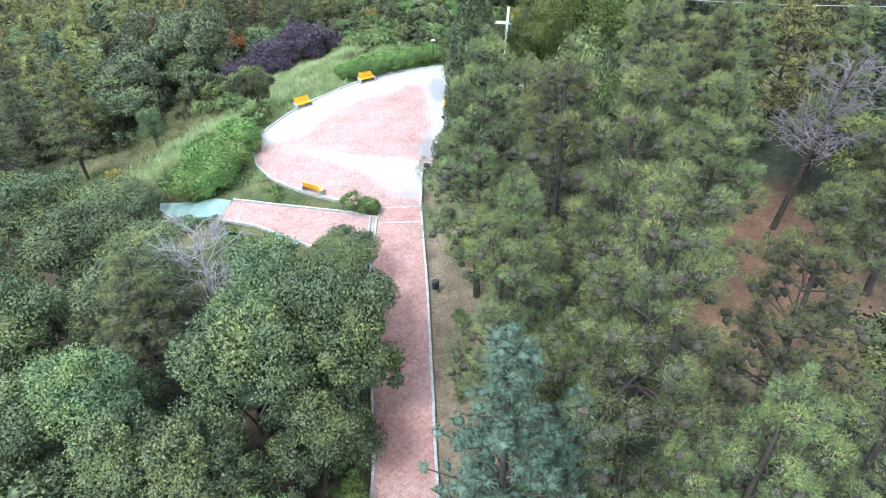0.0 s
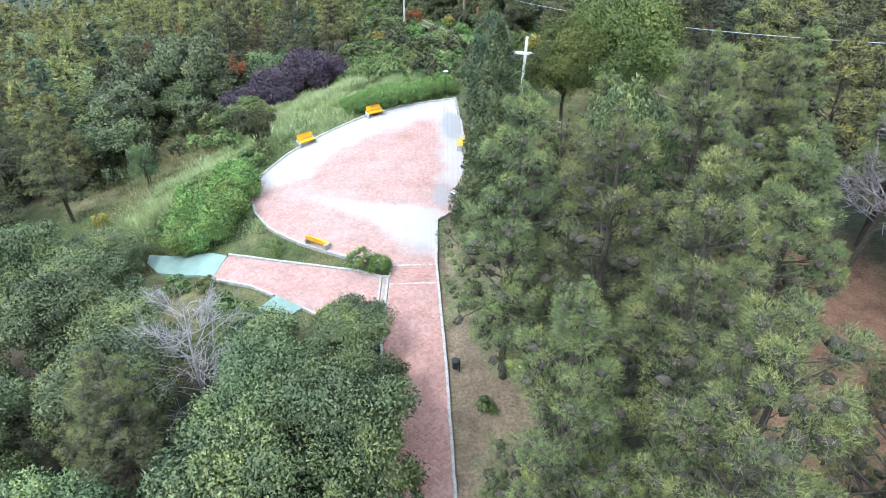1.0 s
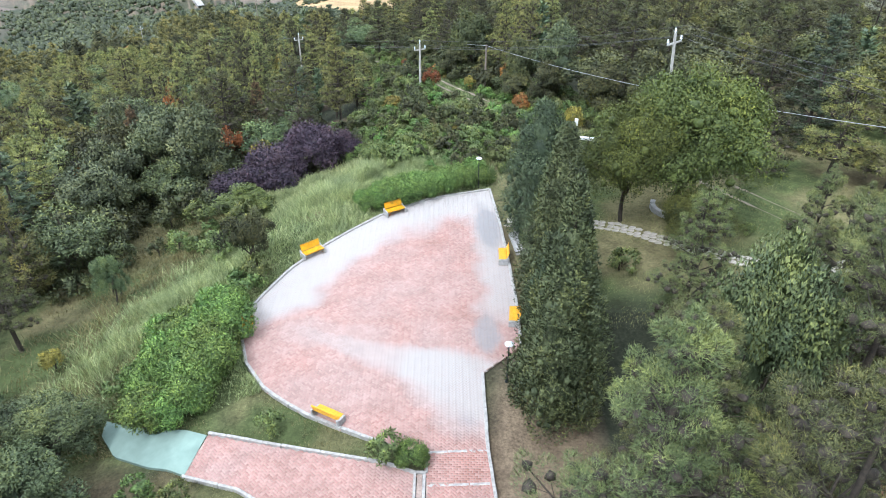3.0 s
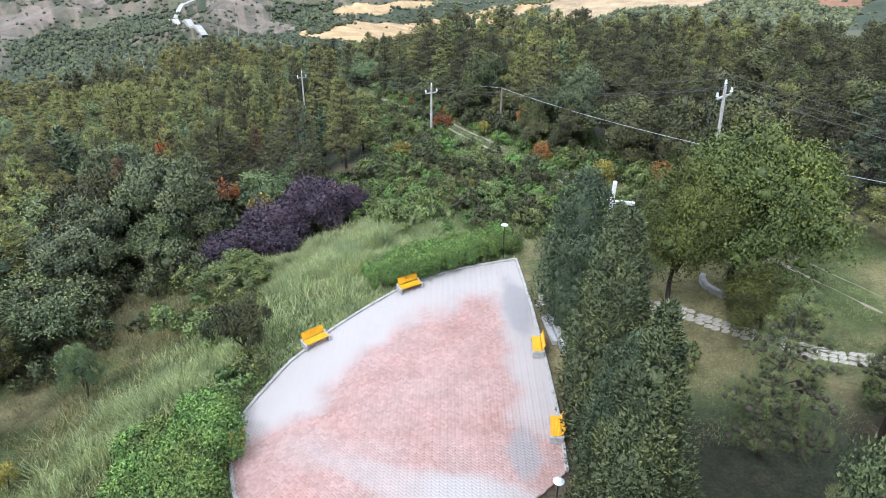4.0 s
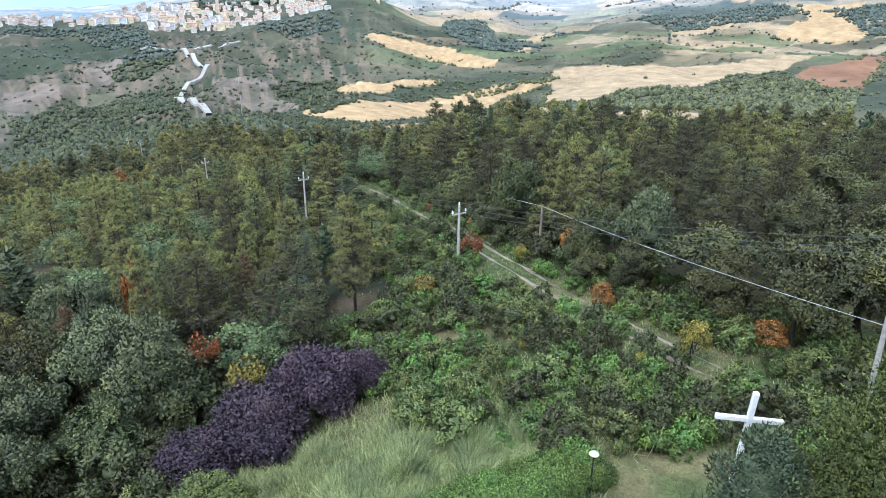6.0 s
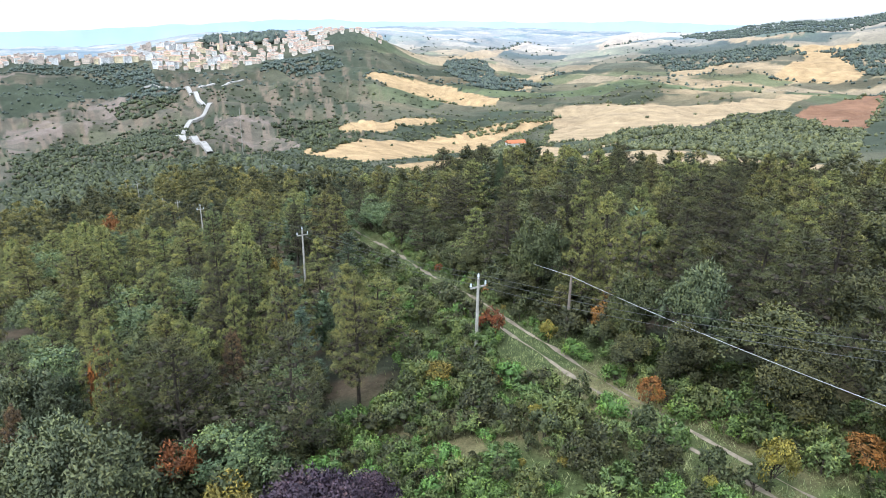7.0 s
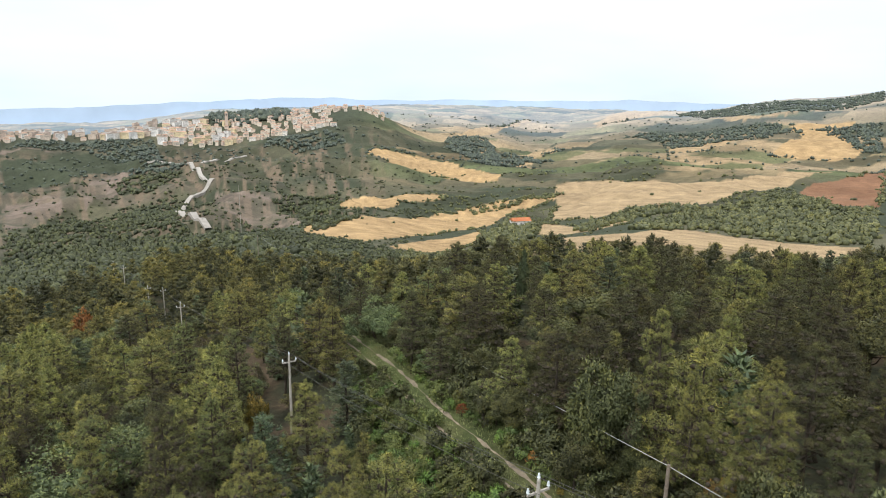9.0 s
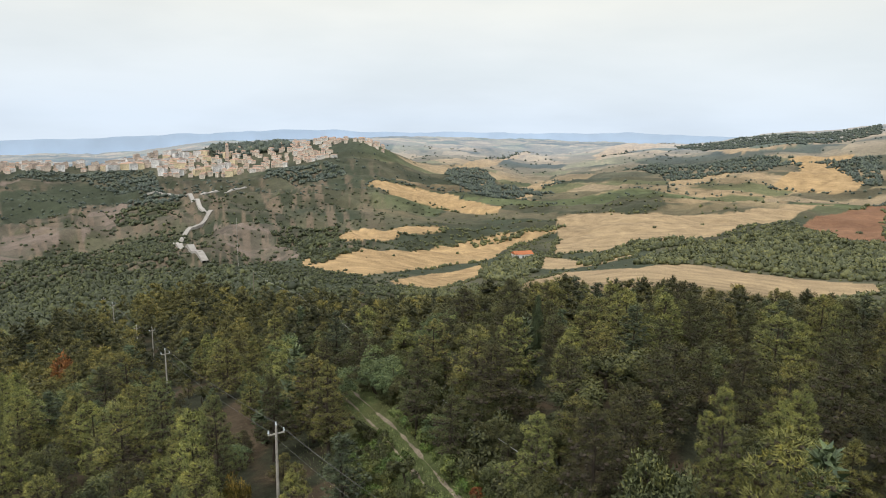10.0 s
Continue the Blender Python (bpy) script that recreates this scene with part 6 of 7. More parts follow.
kerb(((-4.75, 37.3), (-6.3, 37.85), (-10.85, 38.7), (-14.35, 39.4)), "white stone kerb along the side path", 0.14, 0.22, 0.11)
kerb(((-14.8, 37.0), (-12.25, 36.35), (-10.75, 35.5)), "white stone kerb along the lower side path", 0.14, 0.22, 0.11)
kerb(((-8.9, 34.45), (-7.1, 33.25), (-5.0, 31.4)), "white stone kerb along the lower side path", 0.14, 0.22, 0.11)
kerb(((-4.2, 38.42), (-1.55, 38.58)), "flush white stone band across the lane", 0.14, 0.10, 0.018)
kerb(((-4.2, 36.65), (-1.5, 36.78)), "flush white stone band across the lane", 0.14, 0.10, 0.018)
kerb(((-4.85, 37.3), (-4.25, 37.3), (-4.25, 38.4)), "white stone kerb end beside the shrub", 0.12, 0.22, 0.10, 0.6)


# ---------------------------------------------------------------- dirt track
def rut(offset, label):
    pts = np.array(curve_through(TRACK, 0.5))
    for _ in range(30):
        pts[1:-1] = 0.5 * pts[1:-1] + 0.25 * (pts[:-2] + pts[2:])
    t = np.gradient(pts, axis=0)
    t /= np.linalg.norm(t, axis=1, keepdims=True)
    n = np.stack((-t[:, 1], t[:, 0]), 1)
    d = np.arange(len(pts)) * 0.5
    wide = np.clip(0.12 + 0.20 * fbm(d / 2.2, d * 0 + offset, 311, 3), 0.015, 0.30)
    sway = offset + 0.12 * fbm(d / 9, d * 0 + 2 * offset, 317, 2)
    rows = []
    for side in (-1, 0, 1):
        p = pts + n * (sway + side * wide)[:, None]
        rows.append(np.stack((p[:, 0], p[:, 1], land(p[:, 0], p[:, 1]) + (0.05 if side == 0 else 0.015)), 1))
    v = np.stack(rows, 1).reshape(-1, 3)
    f = [(i * 3 + j, i * 3 + j + 1, i * 3 + 4 + j, i * 3 + 3 + j) for i in range(len(pts) - 1) for j in range(2)]
    return tagged(mesh_from("dirt_track", v, f, M_TRACK, smooth_shade=True), label, "track", kind="structure")


rut(-0.8, "pale wheel rut of the dirt track")
rut(0.8, "pale wheel rut of the dirt track")


# ---------------------------------------------------------------- benches
def bench():
    """Yellow perforated steel seat and back on two concrete cheeks."""
    thing = new("bench")
    for side in (-1, 1):
        bm = bmesh.new()
        prof = [(-0.34, 0.0), (0.34, 0.0), (0.34, 0.40), (0.22, 0.46), (-0.18, 0.44), (-0.30, 0.58), (-0.40, 0.56), (-0.36, 0.30)]
        for s in (0.0, 0.13):
            for y, z in prof:
                bm.verts.new((side * 0.83 + (s if side > 0 else -s), y, z))
        bm.verts.ensure_lookup_table()
        k = len(prof)
        bm.faces.new(bm.verts[:k])
        bm.faces.new(bm.verts[k:2 * k])
        for i in range(k):
            j = (i + 1) % k
            bm.faces.new((bm.verts[i], bm.verts[j], bm.verts[k + j], bm.verts[k + i]))
        bmesh.ops.recalc_face_normals(bm, faces=bm.faces)
        bmesh.ops.bevel(bm, geom=bm.edges[:], offset=0.012, segments=1, affect="EDGES")
        part("support", bm, M_CONCRETE, thing, "grey concrete end support")
    # perforated steel pans: one folded sheet each, with a row of raised ribs
    def pan(name, start, finish, count):
        bm = bmesh.new()
        ln = math.hypot(finish[0] - start[0], finish[1] - start[1])
        dy, dz = (finish[0] - start[0]) / ln, (finish[1] - start[1]) / ln
        ny, nz = -dz, dy
        prof = [(0.0, -0.035), (0.0, 0.012)]
        for i in range(count):
            q = ln * i / count
            prof += [(q + 0.012, 0.016), (q + ln / count * 0.70, 0.016), (q + ln / count * 0.76, -0.006), (q + ln / count * 0.98, -0.006)]
        prof += [(ln, 0.012), (ln, -0.035)]
        rows = []
        for x in (-0.83, 0.83):
            rows.append([bm.verts.new((x, start[0] + dy * q + ny * t, start[1] + dz * q + nz * t)) for q, t in prof])
            rows.append([bm.verts.new((x, start[0] + dy * q + ny * (t - 0.014), start[1] + dz * q + nz * (t - 0.014))) for q, t in prof])
        k = len(prof)
        for i in range(k - 1):
            bm.faces.new((rows[0][i], rows[0][i + 1], rows[2][i + 1], rows[2][i]))
            bm.faces.new((rows[1][i + 1], rows[1][i], rows[3][i], rows[3][i + 1]))
            bm.faces.new((rows[0][i + 1], rows[0][i], rows[1][i], rows[1][i + 1]))
            bm.faces.new((rows[2][i], rows[2][i + 1], rows[3][i + 1], rows[3][i]))
        bmesh.ops.recalc_face_normals(bm, faces=bm.faces)
        return part(name, bm, M_YELLOWPAINT, thing, "yellow painted perforated steel")
    pan("seat", (-0.22, 0.47), (0.33, 0.45), 7)
    pan("backrest", (-0.27, 0.52), (-0.42, 0.98), 6)
    return thing


BENCHES = ((-14.35, 46.9, 282), (-12.0, 54.25, 222), (-7.05, 59.7, 213), (-8.95, 40.35, 332), (0.25, 54.0, 88), (0.45, 47.9, 84))
first_bench = bench()
for i, (x, y, turn) in enumerate(BENCHES):
    m = pose(x, y, plaza_z(y) + 0.012, 0, 0, turn) @ Matrix.Diagonal((0.82, 0.86, 0.86, 1))
    ob = first_bench if i == 0 else copy_thing(first_bench, m)
    ob.matrix_basis = m
    tagged(ob, "yellow steel bench on concrete supports beside the kerb", "bench", "benches round the plaza")


# ---------------------------------------------------------------- lamps, bin, stone path, cross
def garden_lamp(h):
    thing = new("garden_lamp")
    bm = bmesh.new()
    bmesh.ops.create_cone(bm, cap_ends=True, segments=10, radius1=0.045, radius2=0.035, depth=h, matrix=Matrix.Translation((0, 0, h / 2)))
    part("post", bm, M_DARKMETAL, thing)
    bm = bmesh.new()
    bmesh.ops.create_cone(bm, cap_ends=True, segments=10, radius1=0.09, radius2=0.06, depth=0.25, matrix=Matrix.Translation((0, 0, 0.12)))
    part("base", bm, M_DARKMETAL, thing)
    bm = bmesh.new()
    bmesh.ops.create_cone(bm, cap_ends=True, segments=12, radius1=0.07, radius2=0.10, depth=0.16, matrix=Matrix.Translation((0, 0, h + 0.02)))
    part("lantern", bm, M_DARKMETAL, thing)
    bm = bmesh.new()
    bmesh.ops.create_cone(bm, cap_ends=True, segments=24, radius1=0.23, radius2=0.09, depth=0.10, matrix=Matrix.Translation((0, 0, h + 0.14)))
    bmesh.ops.create_cone(bm, cap_ends=True, segments=24, radius1=0.21, radius2=0.23, depth=0.03, matrix=Matrix.Translation((0, 0, h + 0.078)))
    part("shade", bm, M_LAMPWHITE, thing, "white disc shade")
    return thing


lamp = garden_lamp(2.35)
for i, (x, y) in enumerate(((-0.95, 63.75), (-0.35, 42.9), (-25.8, 55.3), (12.9, 57.0))):
    m = pose(x, y, land1(x, y))
    ob = lamp if i == 0 else copy_thing(lamp, m)
    ob.matrix_basis = m
    tagged(ob, "slim dark garden lamp with a white disc shade", "lamp", "garden lamps")

bin_thing = new("litter_bin")
bm = bmesh.new()
bmesh.ops.create_cone(bm, cap_ends=True, segments=16, radius1=0.16, radius2=0.20, depth=0.5, matrix=Matrix.Translation((0, 0, 0.55)))
part("bucket", bm, M_DARKMETAL, bin_thing)
bm = bmesh.new()
bmesh.ops.create_cone(bm, cap_ends=True, segments=8, radius1=0.03, radius2=0.03, depth=0.9, matrix=Matrix.Translation((0.21, 0, 0.45)))
part("post", bm, M_DARKMETAL, bin_thing)
bin_thing.matrix_basis = pose(-0.45, 29.7, land1(-0.45, 29.7))
tagged(bin_thing, "small dark metal litter bin beside the lane kerb", "bin")

stone_path = new("stone_path")
tagged(stone_path, "winding path of pale flagstones through the grass", "path", kind="structure")
stone_meshes = []
for k in range(5):
    bm = bmesh.new()
    n = 7
    ring = [(math.cos(2 * math.pi * i / n) * 0.28 * random.uniform(0.8, 1.15), math.sin(2 * math.pi * i / n) * 0.20 * random.uniform(0.8, 1.15)) for i in range(n)]
    low = [bm.verts.new((x, y, 0)) for x, y in ring]
    top = [bm.verts.new((x * 0.93, y * 0.93, 0.06)) for x, y in ring]
    bm.faces.new(top)
    for i in range(n):
        bm.faces.new((low[i], low[(i + 1) % n], top[(i + 1) % n], top[i]))
    me = bpy.data.meshes.new("flagstone")
    bm.to_mesh(me)
    bm.free()
    me.materials.append(M_STONE)
    stone_meshes.append(me)
WINDING = ((1.0, 58.6), (3.0, 58.9), (6.0, 58.7), (8.6, 57.9), (10.5, 56.6), (12.4, 55.4), (16.2, 53.6), (20.5, 53.0), (26.0, 53.3))
for k, (x, y) in enumerate(curve_through(WINDING, 0.5)):
    for side in (-0.42, 0.0, 0.42):
        ob = new("flagstone", stone_meshes[(k * 3 + int(side * 7)) % 5])
        ob.parent = stone_path
        px, py = x + side * 0.35 + rng.normal(0, 0.04), y + side + rng.normal(0, 0.04)
        ob.matrix_basis = pose(px, py, land1(px, py) - 0.01, 0, 0, rng.uniform(-25, 25))

# low concrete seat walls by the cypress, and a curved one under the domed tree
def seat_wall(name, line, width, height, label):
    bm = bmesh.new()
    for (a, b), (c, d) in zip(line, line[1:]):
        ln = math.hypot(c - a, d - b)
        m = Matrix.Translation(((a + c) / 2, (b + d) / 2, land1((a + c) / 2, (b + d) / 2) + height / 2 - 0.05)) @ Euler((0, 0, math.atan2(d - b, c - a))).to_matrix().to_4x4() @ Matrix.Diagonal((ln, width, height, 1))
        bmesh.ops.create_cube(bm, size=1, matrix=m)
    bmesh.ops.bevel(bm, geom=bm.edges[:], offset=0.02, segments=1, affect="EDGES")
    ob = part(name, bm, M_CONCRETE, None)
    return tagged(ob, label, "bench")


seat_wall("stone_bench", ((1.35, 57.3), (1.75, 53.6)), 0.35, 0.5, "low grey concrete seat wall beside the plaza")
seat_wall("stone_bench", ((1.0, 57.0), (1.3, 54.4)), 0.28, 0.3, "low grey concrete step beside the plaza")
seat_wall("stone_bench", [(13.2 + 1.6 * math.cos(q), 60.6 + 1.6 * math.sin(q)) for q in np.linspace(2.6, 4.6, 7)], 0.35, 0.45, "curved grey concrete seat under the domed tree")

cross_thing = new("cross")
bm = bmesh.new()
bmesh.ops.create_cube(bm, size=1, matrix=Matrix.Translation((0, 0, 2.6)) @ Matrix.Diagonal((0.24, 0.24, 5.4, 1)))
bmesh.ops.bevel(bm, geom=bm.edges[:], offset=0.015, segments=1, affect="EDGES")
part("upright", bm, M_WHITE, cross_thing)
bm = bmesh.new()
bmesh.ops.create_cube(bm, size=1, matrix=Matrix.Translation((0, 0, 3.85)) @ Matrix.Diagonal((3.0, 0.22, 0.22, 1)))
bmesh.ops.bevel(bm, geom=bm.edges[:], offset=0.015, segments=1, affect="EDGES")
part("crossbeam", bm, M_WHITE, cross_thing)
cross_thing.matrix_basis = pose(6.0, 64.6, land1(6, 64.6), 0, 2, -6)
tagged(cross_thing, "tall white cross rising above the trees", "cross")


# ---------------------------------------------------------------- power line
def pole(x, y, h, arms=True, wood=False, lean=(0, 0), name="utility_pole"):
    thing = new(name)
    bm = bmesh.new()
    bmesh.ops.create_cone(bm, cap_ends=True, segments=10, radius1=0.16, radius2=0.10, depth=h + 0.4, matrix=Matrix.Translation((0, 0, h / 2 - 0.2)))
    part("post", bm, M_WOODPOLE if wood else M_POLE, thing)
    if arms:
        bm = bmesh.new()
        bmesh.ops.create_cube(bm, size=1, matrix=Matrix.Translation((0, 0, h - 0.75)) @ Matrix.Diagonal((1.5, 0.10, 0.12, 1)))
        part("crossarm", bm, M_POLE, thing)
        for dx, dz in ((-0.7, -0.68), (0.7, -0.68), (0, 0.02)):
            bm = bmesh.new()
            bmesh.ops.create_cone(bm, cap_ends=True, segments=8, radius1=0.03, radius2=0.03, depth=0.16, matrix=Matrix.Translation((dx, 0, h + dz + 0.06)))
            for k in range(3):
                bmesh.ops.create_cone(bm, cap_ends=True, segments=10, radius1=0.105 - 0.015 * k, radius2=0.045, depth=0.08, matrix=Matrix.Translation((dx, 0, h + dz + 0.14 + 0.09 * k)))
            part("insulator", bm, M_INSULATOR, thing, "pale porcelain insulator")
    thing.matrix_basis = pose(x, y, land1(x, y), lean[0], lean[1], 32)
    tagged(thing, "grey timber pole carrying a cable" if wood else "concrete power pole with crossarm and pale insulators", "pole", "power poles")
    return thing


POLES = ((14.45, 68.7, 10.9, (0, -6.0)), (-6.5, 96.7, 6.3, (0, 0)), (-27.6, 129.3, 8.8, (0, 0)), (-62.5, 187.0, 9.0, (0, 0)), (-95.5, 254.5, 9.0, (0, 0)), (-103.5, 262.0, 9.0, (0, 0)), (-126.0, 293.0, 9.0, (0, 0)), (-146, 325, 9.0, (0, 0)))
for x, y, h, lean in POLES:
    pole(x, y, h, True, False, lean)
CABLE_POLES = ((1.5, 99.9, 5.4), (-40.1, 231.7, 8.5), (-60.7, 286.8, 8.5), (-85.4, 319.6, 10.0))
for x, y, h in CABLE_POLES:
    pole(x, y, h, False, True)
mast = pole(-150, 505, 34, False, False, name="lattice_mast")
tagged(mast, "tall thin grey mast on the far ridge", "mast", "power poles")


def wire(name, a, b, sag, radius, material, label):
    s = Soup()
    a, b = np.array(a, float), np.array(b, float)
    q = np.linspace(0, 1, 25)
    mid = a + (b - a) * q[:, None]
    mid[:, 2] -= 4 * sag * q * (1 - q)
    d = (b - a) / np.linalg.norm(b - a)
    u = np.cross(d, (0, 0, 1.0))
    u /= np.linalg.norm(u)
    w = np.cross(d, u)
    ang = np.arange(5) * 2 * math.pi / 5
    v = mid[:, None] + radius * (np.cos(ang)[:, None] * u + np.sin(ang)[:, None] * w)
    f = [(i * 5 + k, i * 5 + (k + 1) % 5, i * 5 + 5 + (k + 1) % 5, i * 5 + 5 + k) for i in range(24) for k in range(5)]
    s.add(v.reshape(-1, 3), f)
    return tagged(s.mesh(name, material, shade=True), label, "cable")


def pole_top(x, y, h, dx=0.0, dz=0.0):
    c, s = math.cos(radians(32)), math.sin(radians(32))
    return (x + dx * c, y + dx * s, land1(x, y) + h + dz)


for (x0, y0, h0, _), (x1, y1, h1, _) in zip(((34.0, 41.0, 11.0, 0),) + POLES, POLES):
    for dx, dz in ((-0.7, -0.35), (0.7, -0.35), (0, 0.35)):
        wire("power_wire", pole_top(x0, y0, h0, dx, dz), pole_top(x1, y1, h1, dx, dz), 0.6, 0.013, M_WIRE, "thin dark overhead power wire")
line = ((31.0, 42.0, 11.6),) + CABLE_POLES
for (x0, y0, h0), (x1, y1, h1) in zip(line, line[1:]):
    wire("telephone_cable", pole_top(x0, y0, h0, 0, -0.1), pole_top(x1, y1, h1, 0, -0.1), 1.4 if x0 == 31.0 else 1.2, 0.019, M_CABLE, "thick pale overhead cable sagging between poles")

# ---------------------------------------------------------------- single bricks of the lane
brick_mesh = bpy.data.meshes.new("brick")
brick_mesh.from_pydata([tuple(v) for v in BV], [], [tuple(int(i) for i in f) for f in BF])
brick_mesh.materials.append(M_BRICK)
for x, y, ang in SINGLES:
    ob = new("brick", brick_mesh)
    ob.parent = lane_bed
    ob.matrix_basis = pose(x, y, plaza_z(y) + rng.normal(0, 0.002), 2.15 * math.cos(ang) + rng.normal(0, 0.8), -2.15 * math.sin(ang) * -1 + rng.normal(0, 0.8), math.degrees(ang))



# ---------------------------------------------------------------- the far country
WOODS = []


def wood(*outline):
    WOODS.append(np.array(outline, float))


wood((15.9, 374), (19.4, 516), (23.6, 582), (28.3, 745), (31.3, 584), (33.7, 581), (34.0, 348), (27.8, 357), (21.7, 406))
wood((-34.6, 769), (-29.1, 719), (-23.0, 650), (-21.8, 592), (-17.9, 424), (-12.3, 328), (-11.4, 256), (-23.2, 363), (-34.8, 589))
wood((-34.0, 1563), (-31.8, 1688), (-23.8, 1616), (-23.1, 1284), (-21.5, 1153), (-24.5, 951), (-26.9, 1020), (-24.8, 1319), (-28.6, 1546), (-31.9, 1585))
wood((-19.2, 1695), (-16.0, 4124), (-13.6, 1805), (-16.5, 1693))
wood((-15.2, 1564), (-9.7, 1449), (-8.3, 1334), (-13.0, 1337), (-15.3, 1330))
wood((-0.1, 1832), (3.3, 1976), (4.3, 1547), (9.1, 1504), (10.5, 1588), (5.3, 1264), (2.9, 1227), (-0.1, 1517))
wood((18.4, 3131), (26.0, 2906), (32.4, 2971), (32.5, 2508), (26.9, 2412), (20.9, 2548))
wood((14.5, 2004), (21.0, 2100), (24.6, 2095), (27.0, 1847), (25.5, 1746), (19.0, 1640))
wood((28.1, 1924), (30.7, 1895), (32.7, 1947), (32.9, 1460), (32.3, 1482), (30.0, 1752))
wood((2.0, 694), (8.3, 758), (9.4, 846), (10.2, 766), (5.4, 708), (2.5, 675))
wood((4.0, 474), (5.4, 585), (8.3, 545), (7.9, 400), (5.5, 317), (3.0, 392))
wood((11.3, 444), (15.8, 547), (21.1, 583), (21.5, 556), (16.3, 480), (13.1, 407))
wood((-31.0, 692), (-27.0, 929), (-23.3, 919), (-21.6, 867), (-23.0, 653), (-28.0, 637))
wood((-11.3, 449), (-7.4, 568), (-12.2, 615), (-15.0, 755), (-9.3, 820), (-9.3, 638), (-12.2, 525))


def at_bearing(a, r):
    return HUB[0] + r * math.sin(radians(a)), HUB[1] + r * math.cos(radians(a))


def far_growth():
    """Bushes, hedges and woods of the valley and the hills in one mesh."""
    r0 = np.random.default_rng(301)
    xs, ys, ss = [], [], []
    # thick woods
    for poly in WOODS:
        lo, hi = poly.min(0), poly.max(0)
        area = radians(hi[0] - lo[0]) * (hi[1] ** 2 - lo[1] ** 2) / 2
        size = np.clip(0.0052 * (lo[1] + hi[1]) / 2, 4.2, 9)
        k = int(min(area / (size * size * 1.25), 4200))
        a = r0.uniform(lo[0], hi[0], k)
        r = np.sqrt(r0.uniform(lo[1] ** 2, hi[1] ** 2, k))
        m = inside(a, r, poly)
        xs.append(HUB[0] + r[m] * np.sin(np.radians(a[m])))
        ys.append(HUB[1] + r[m] * np.cos(np.radians(a[m])))
        ss.append(size * r0.uniform(0.45, 0.95, m.sum()))
    # scattered scrub, denser where the land cover is wooded, none in the fields
    k = 44000
    a = r0.uniform(-37, 37, k)
    r = np.exp(r0.uniform(math.log(230), math.log(3000), k))
    x, y = HUB[0] + r * np.sin(np.radians(a)), HUB[1] + r * np.cos(np.radians(a))
    chance = 0.06 + 0.16 * smooth(2, -10, a) * smooth(1500, 1200, r) + 0.75 * wooded(x, y) * (0.35 + 0.65 * smooth(0.0, 0.3, fbm(x / 45, y / 45, 131, 3)))
    chance *= 0.35 + 0.65 * smooth(1600, 700, r)
    wob = 0.5 * fbm(x / 60, y / 60, 91, 3)
    for cover, poly in FIELDS:
        if cover != "scrub":
            chance[inside(a + 0.25 * wob, r * (1 + 0.02 * wob), poly)] *= 0.015 if cover != "clay" else 0.4
    m = r0.random(k) < chance
    xs.append(x[m])
    ys.append(y[m])
    ss.append(np.clip(np.where(r[m] < 1500, 0.0030, 0.0020) * r[m], 1.3, 5.5) * r0.uniform(0.5, 1.3, m.sum()))
    # tall trees of the park on the town hill, sized to fit the camera's view
    k = 170
    a, r = r0.uniform(-19.4, -13.2, k), r0.uniform(1715, 1775, k)
    xs.append(HUB[0] + r * np.sin(np.radians(a)))
    ys.append(HUB[1] + r * np.cos(np.radians(a)))
    ss.append(r0.uniform(8, 12, k) * (1 + 0.6 * np.exp(-((a + 15.2) / 1.9) ** 2)))
    # hedges along field edges
    for cover, poly in FIELDS:
        if cover in ("clay", "scrub"):
            continue
        for (a0, q0), (a1, q1) in zip(poly, np.roll(poly, -1, 0)):
            if r0.random() < 0.45:
                continue
            k = int(abs(math.hypot((a1 - a0) * 0.0175 * (q0 + q1) / 2, q1 - q0)) / (0.006 * (q0 + q1) / 2))
            t = r0.random(k)
            a = a0 + (a1 - a0) * t + r0.normal(0, 0.12, k)
            r = (q0 + (q1 - q0) * t) * (1 + r0.normal(0, 0.004, k))
            xs.append(HUB[0] + r * np.sin(np.radians(a)))
            ys.append(HUB[1] + r * np.cos(np.radians(a)))
            ss.append(np.clip(0.0036 * r, 1.5, 7) * r0.uniform(0.5, 1.2, k))
    xs, ys, ss = np.concatenate(xs), np.concatenate(ys), np.concatenate(ss)
    away = np.hypot(xs - HUB[0], ys - HUB[1])
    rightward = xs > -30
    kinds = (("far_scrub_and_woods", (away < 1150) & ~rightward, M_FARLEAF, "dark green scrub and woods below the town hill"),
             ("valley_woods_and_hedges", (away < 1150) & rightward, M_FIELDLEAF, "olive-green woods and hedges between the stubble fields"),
             ("remote_woods", away >= 1150, M_HAZEDLEAF, "hazy grey-green remote woods and hedges on the far hills"))
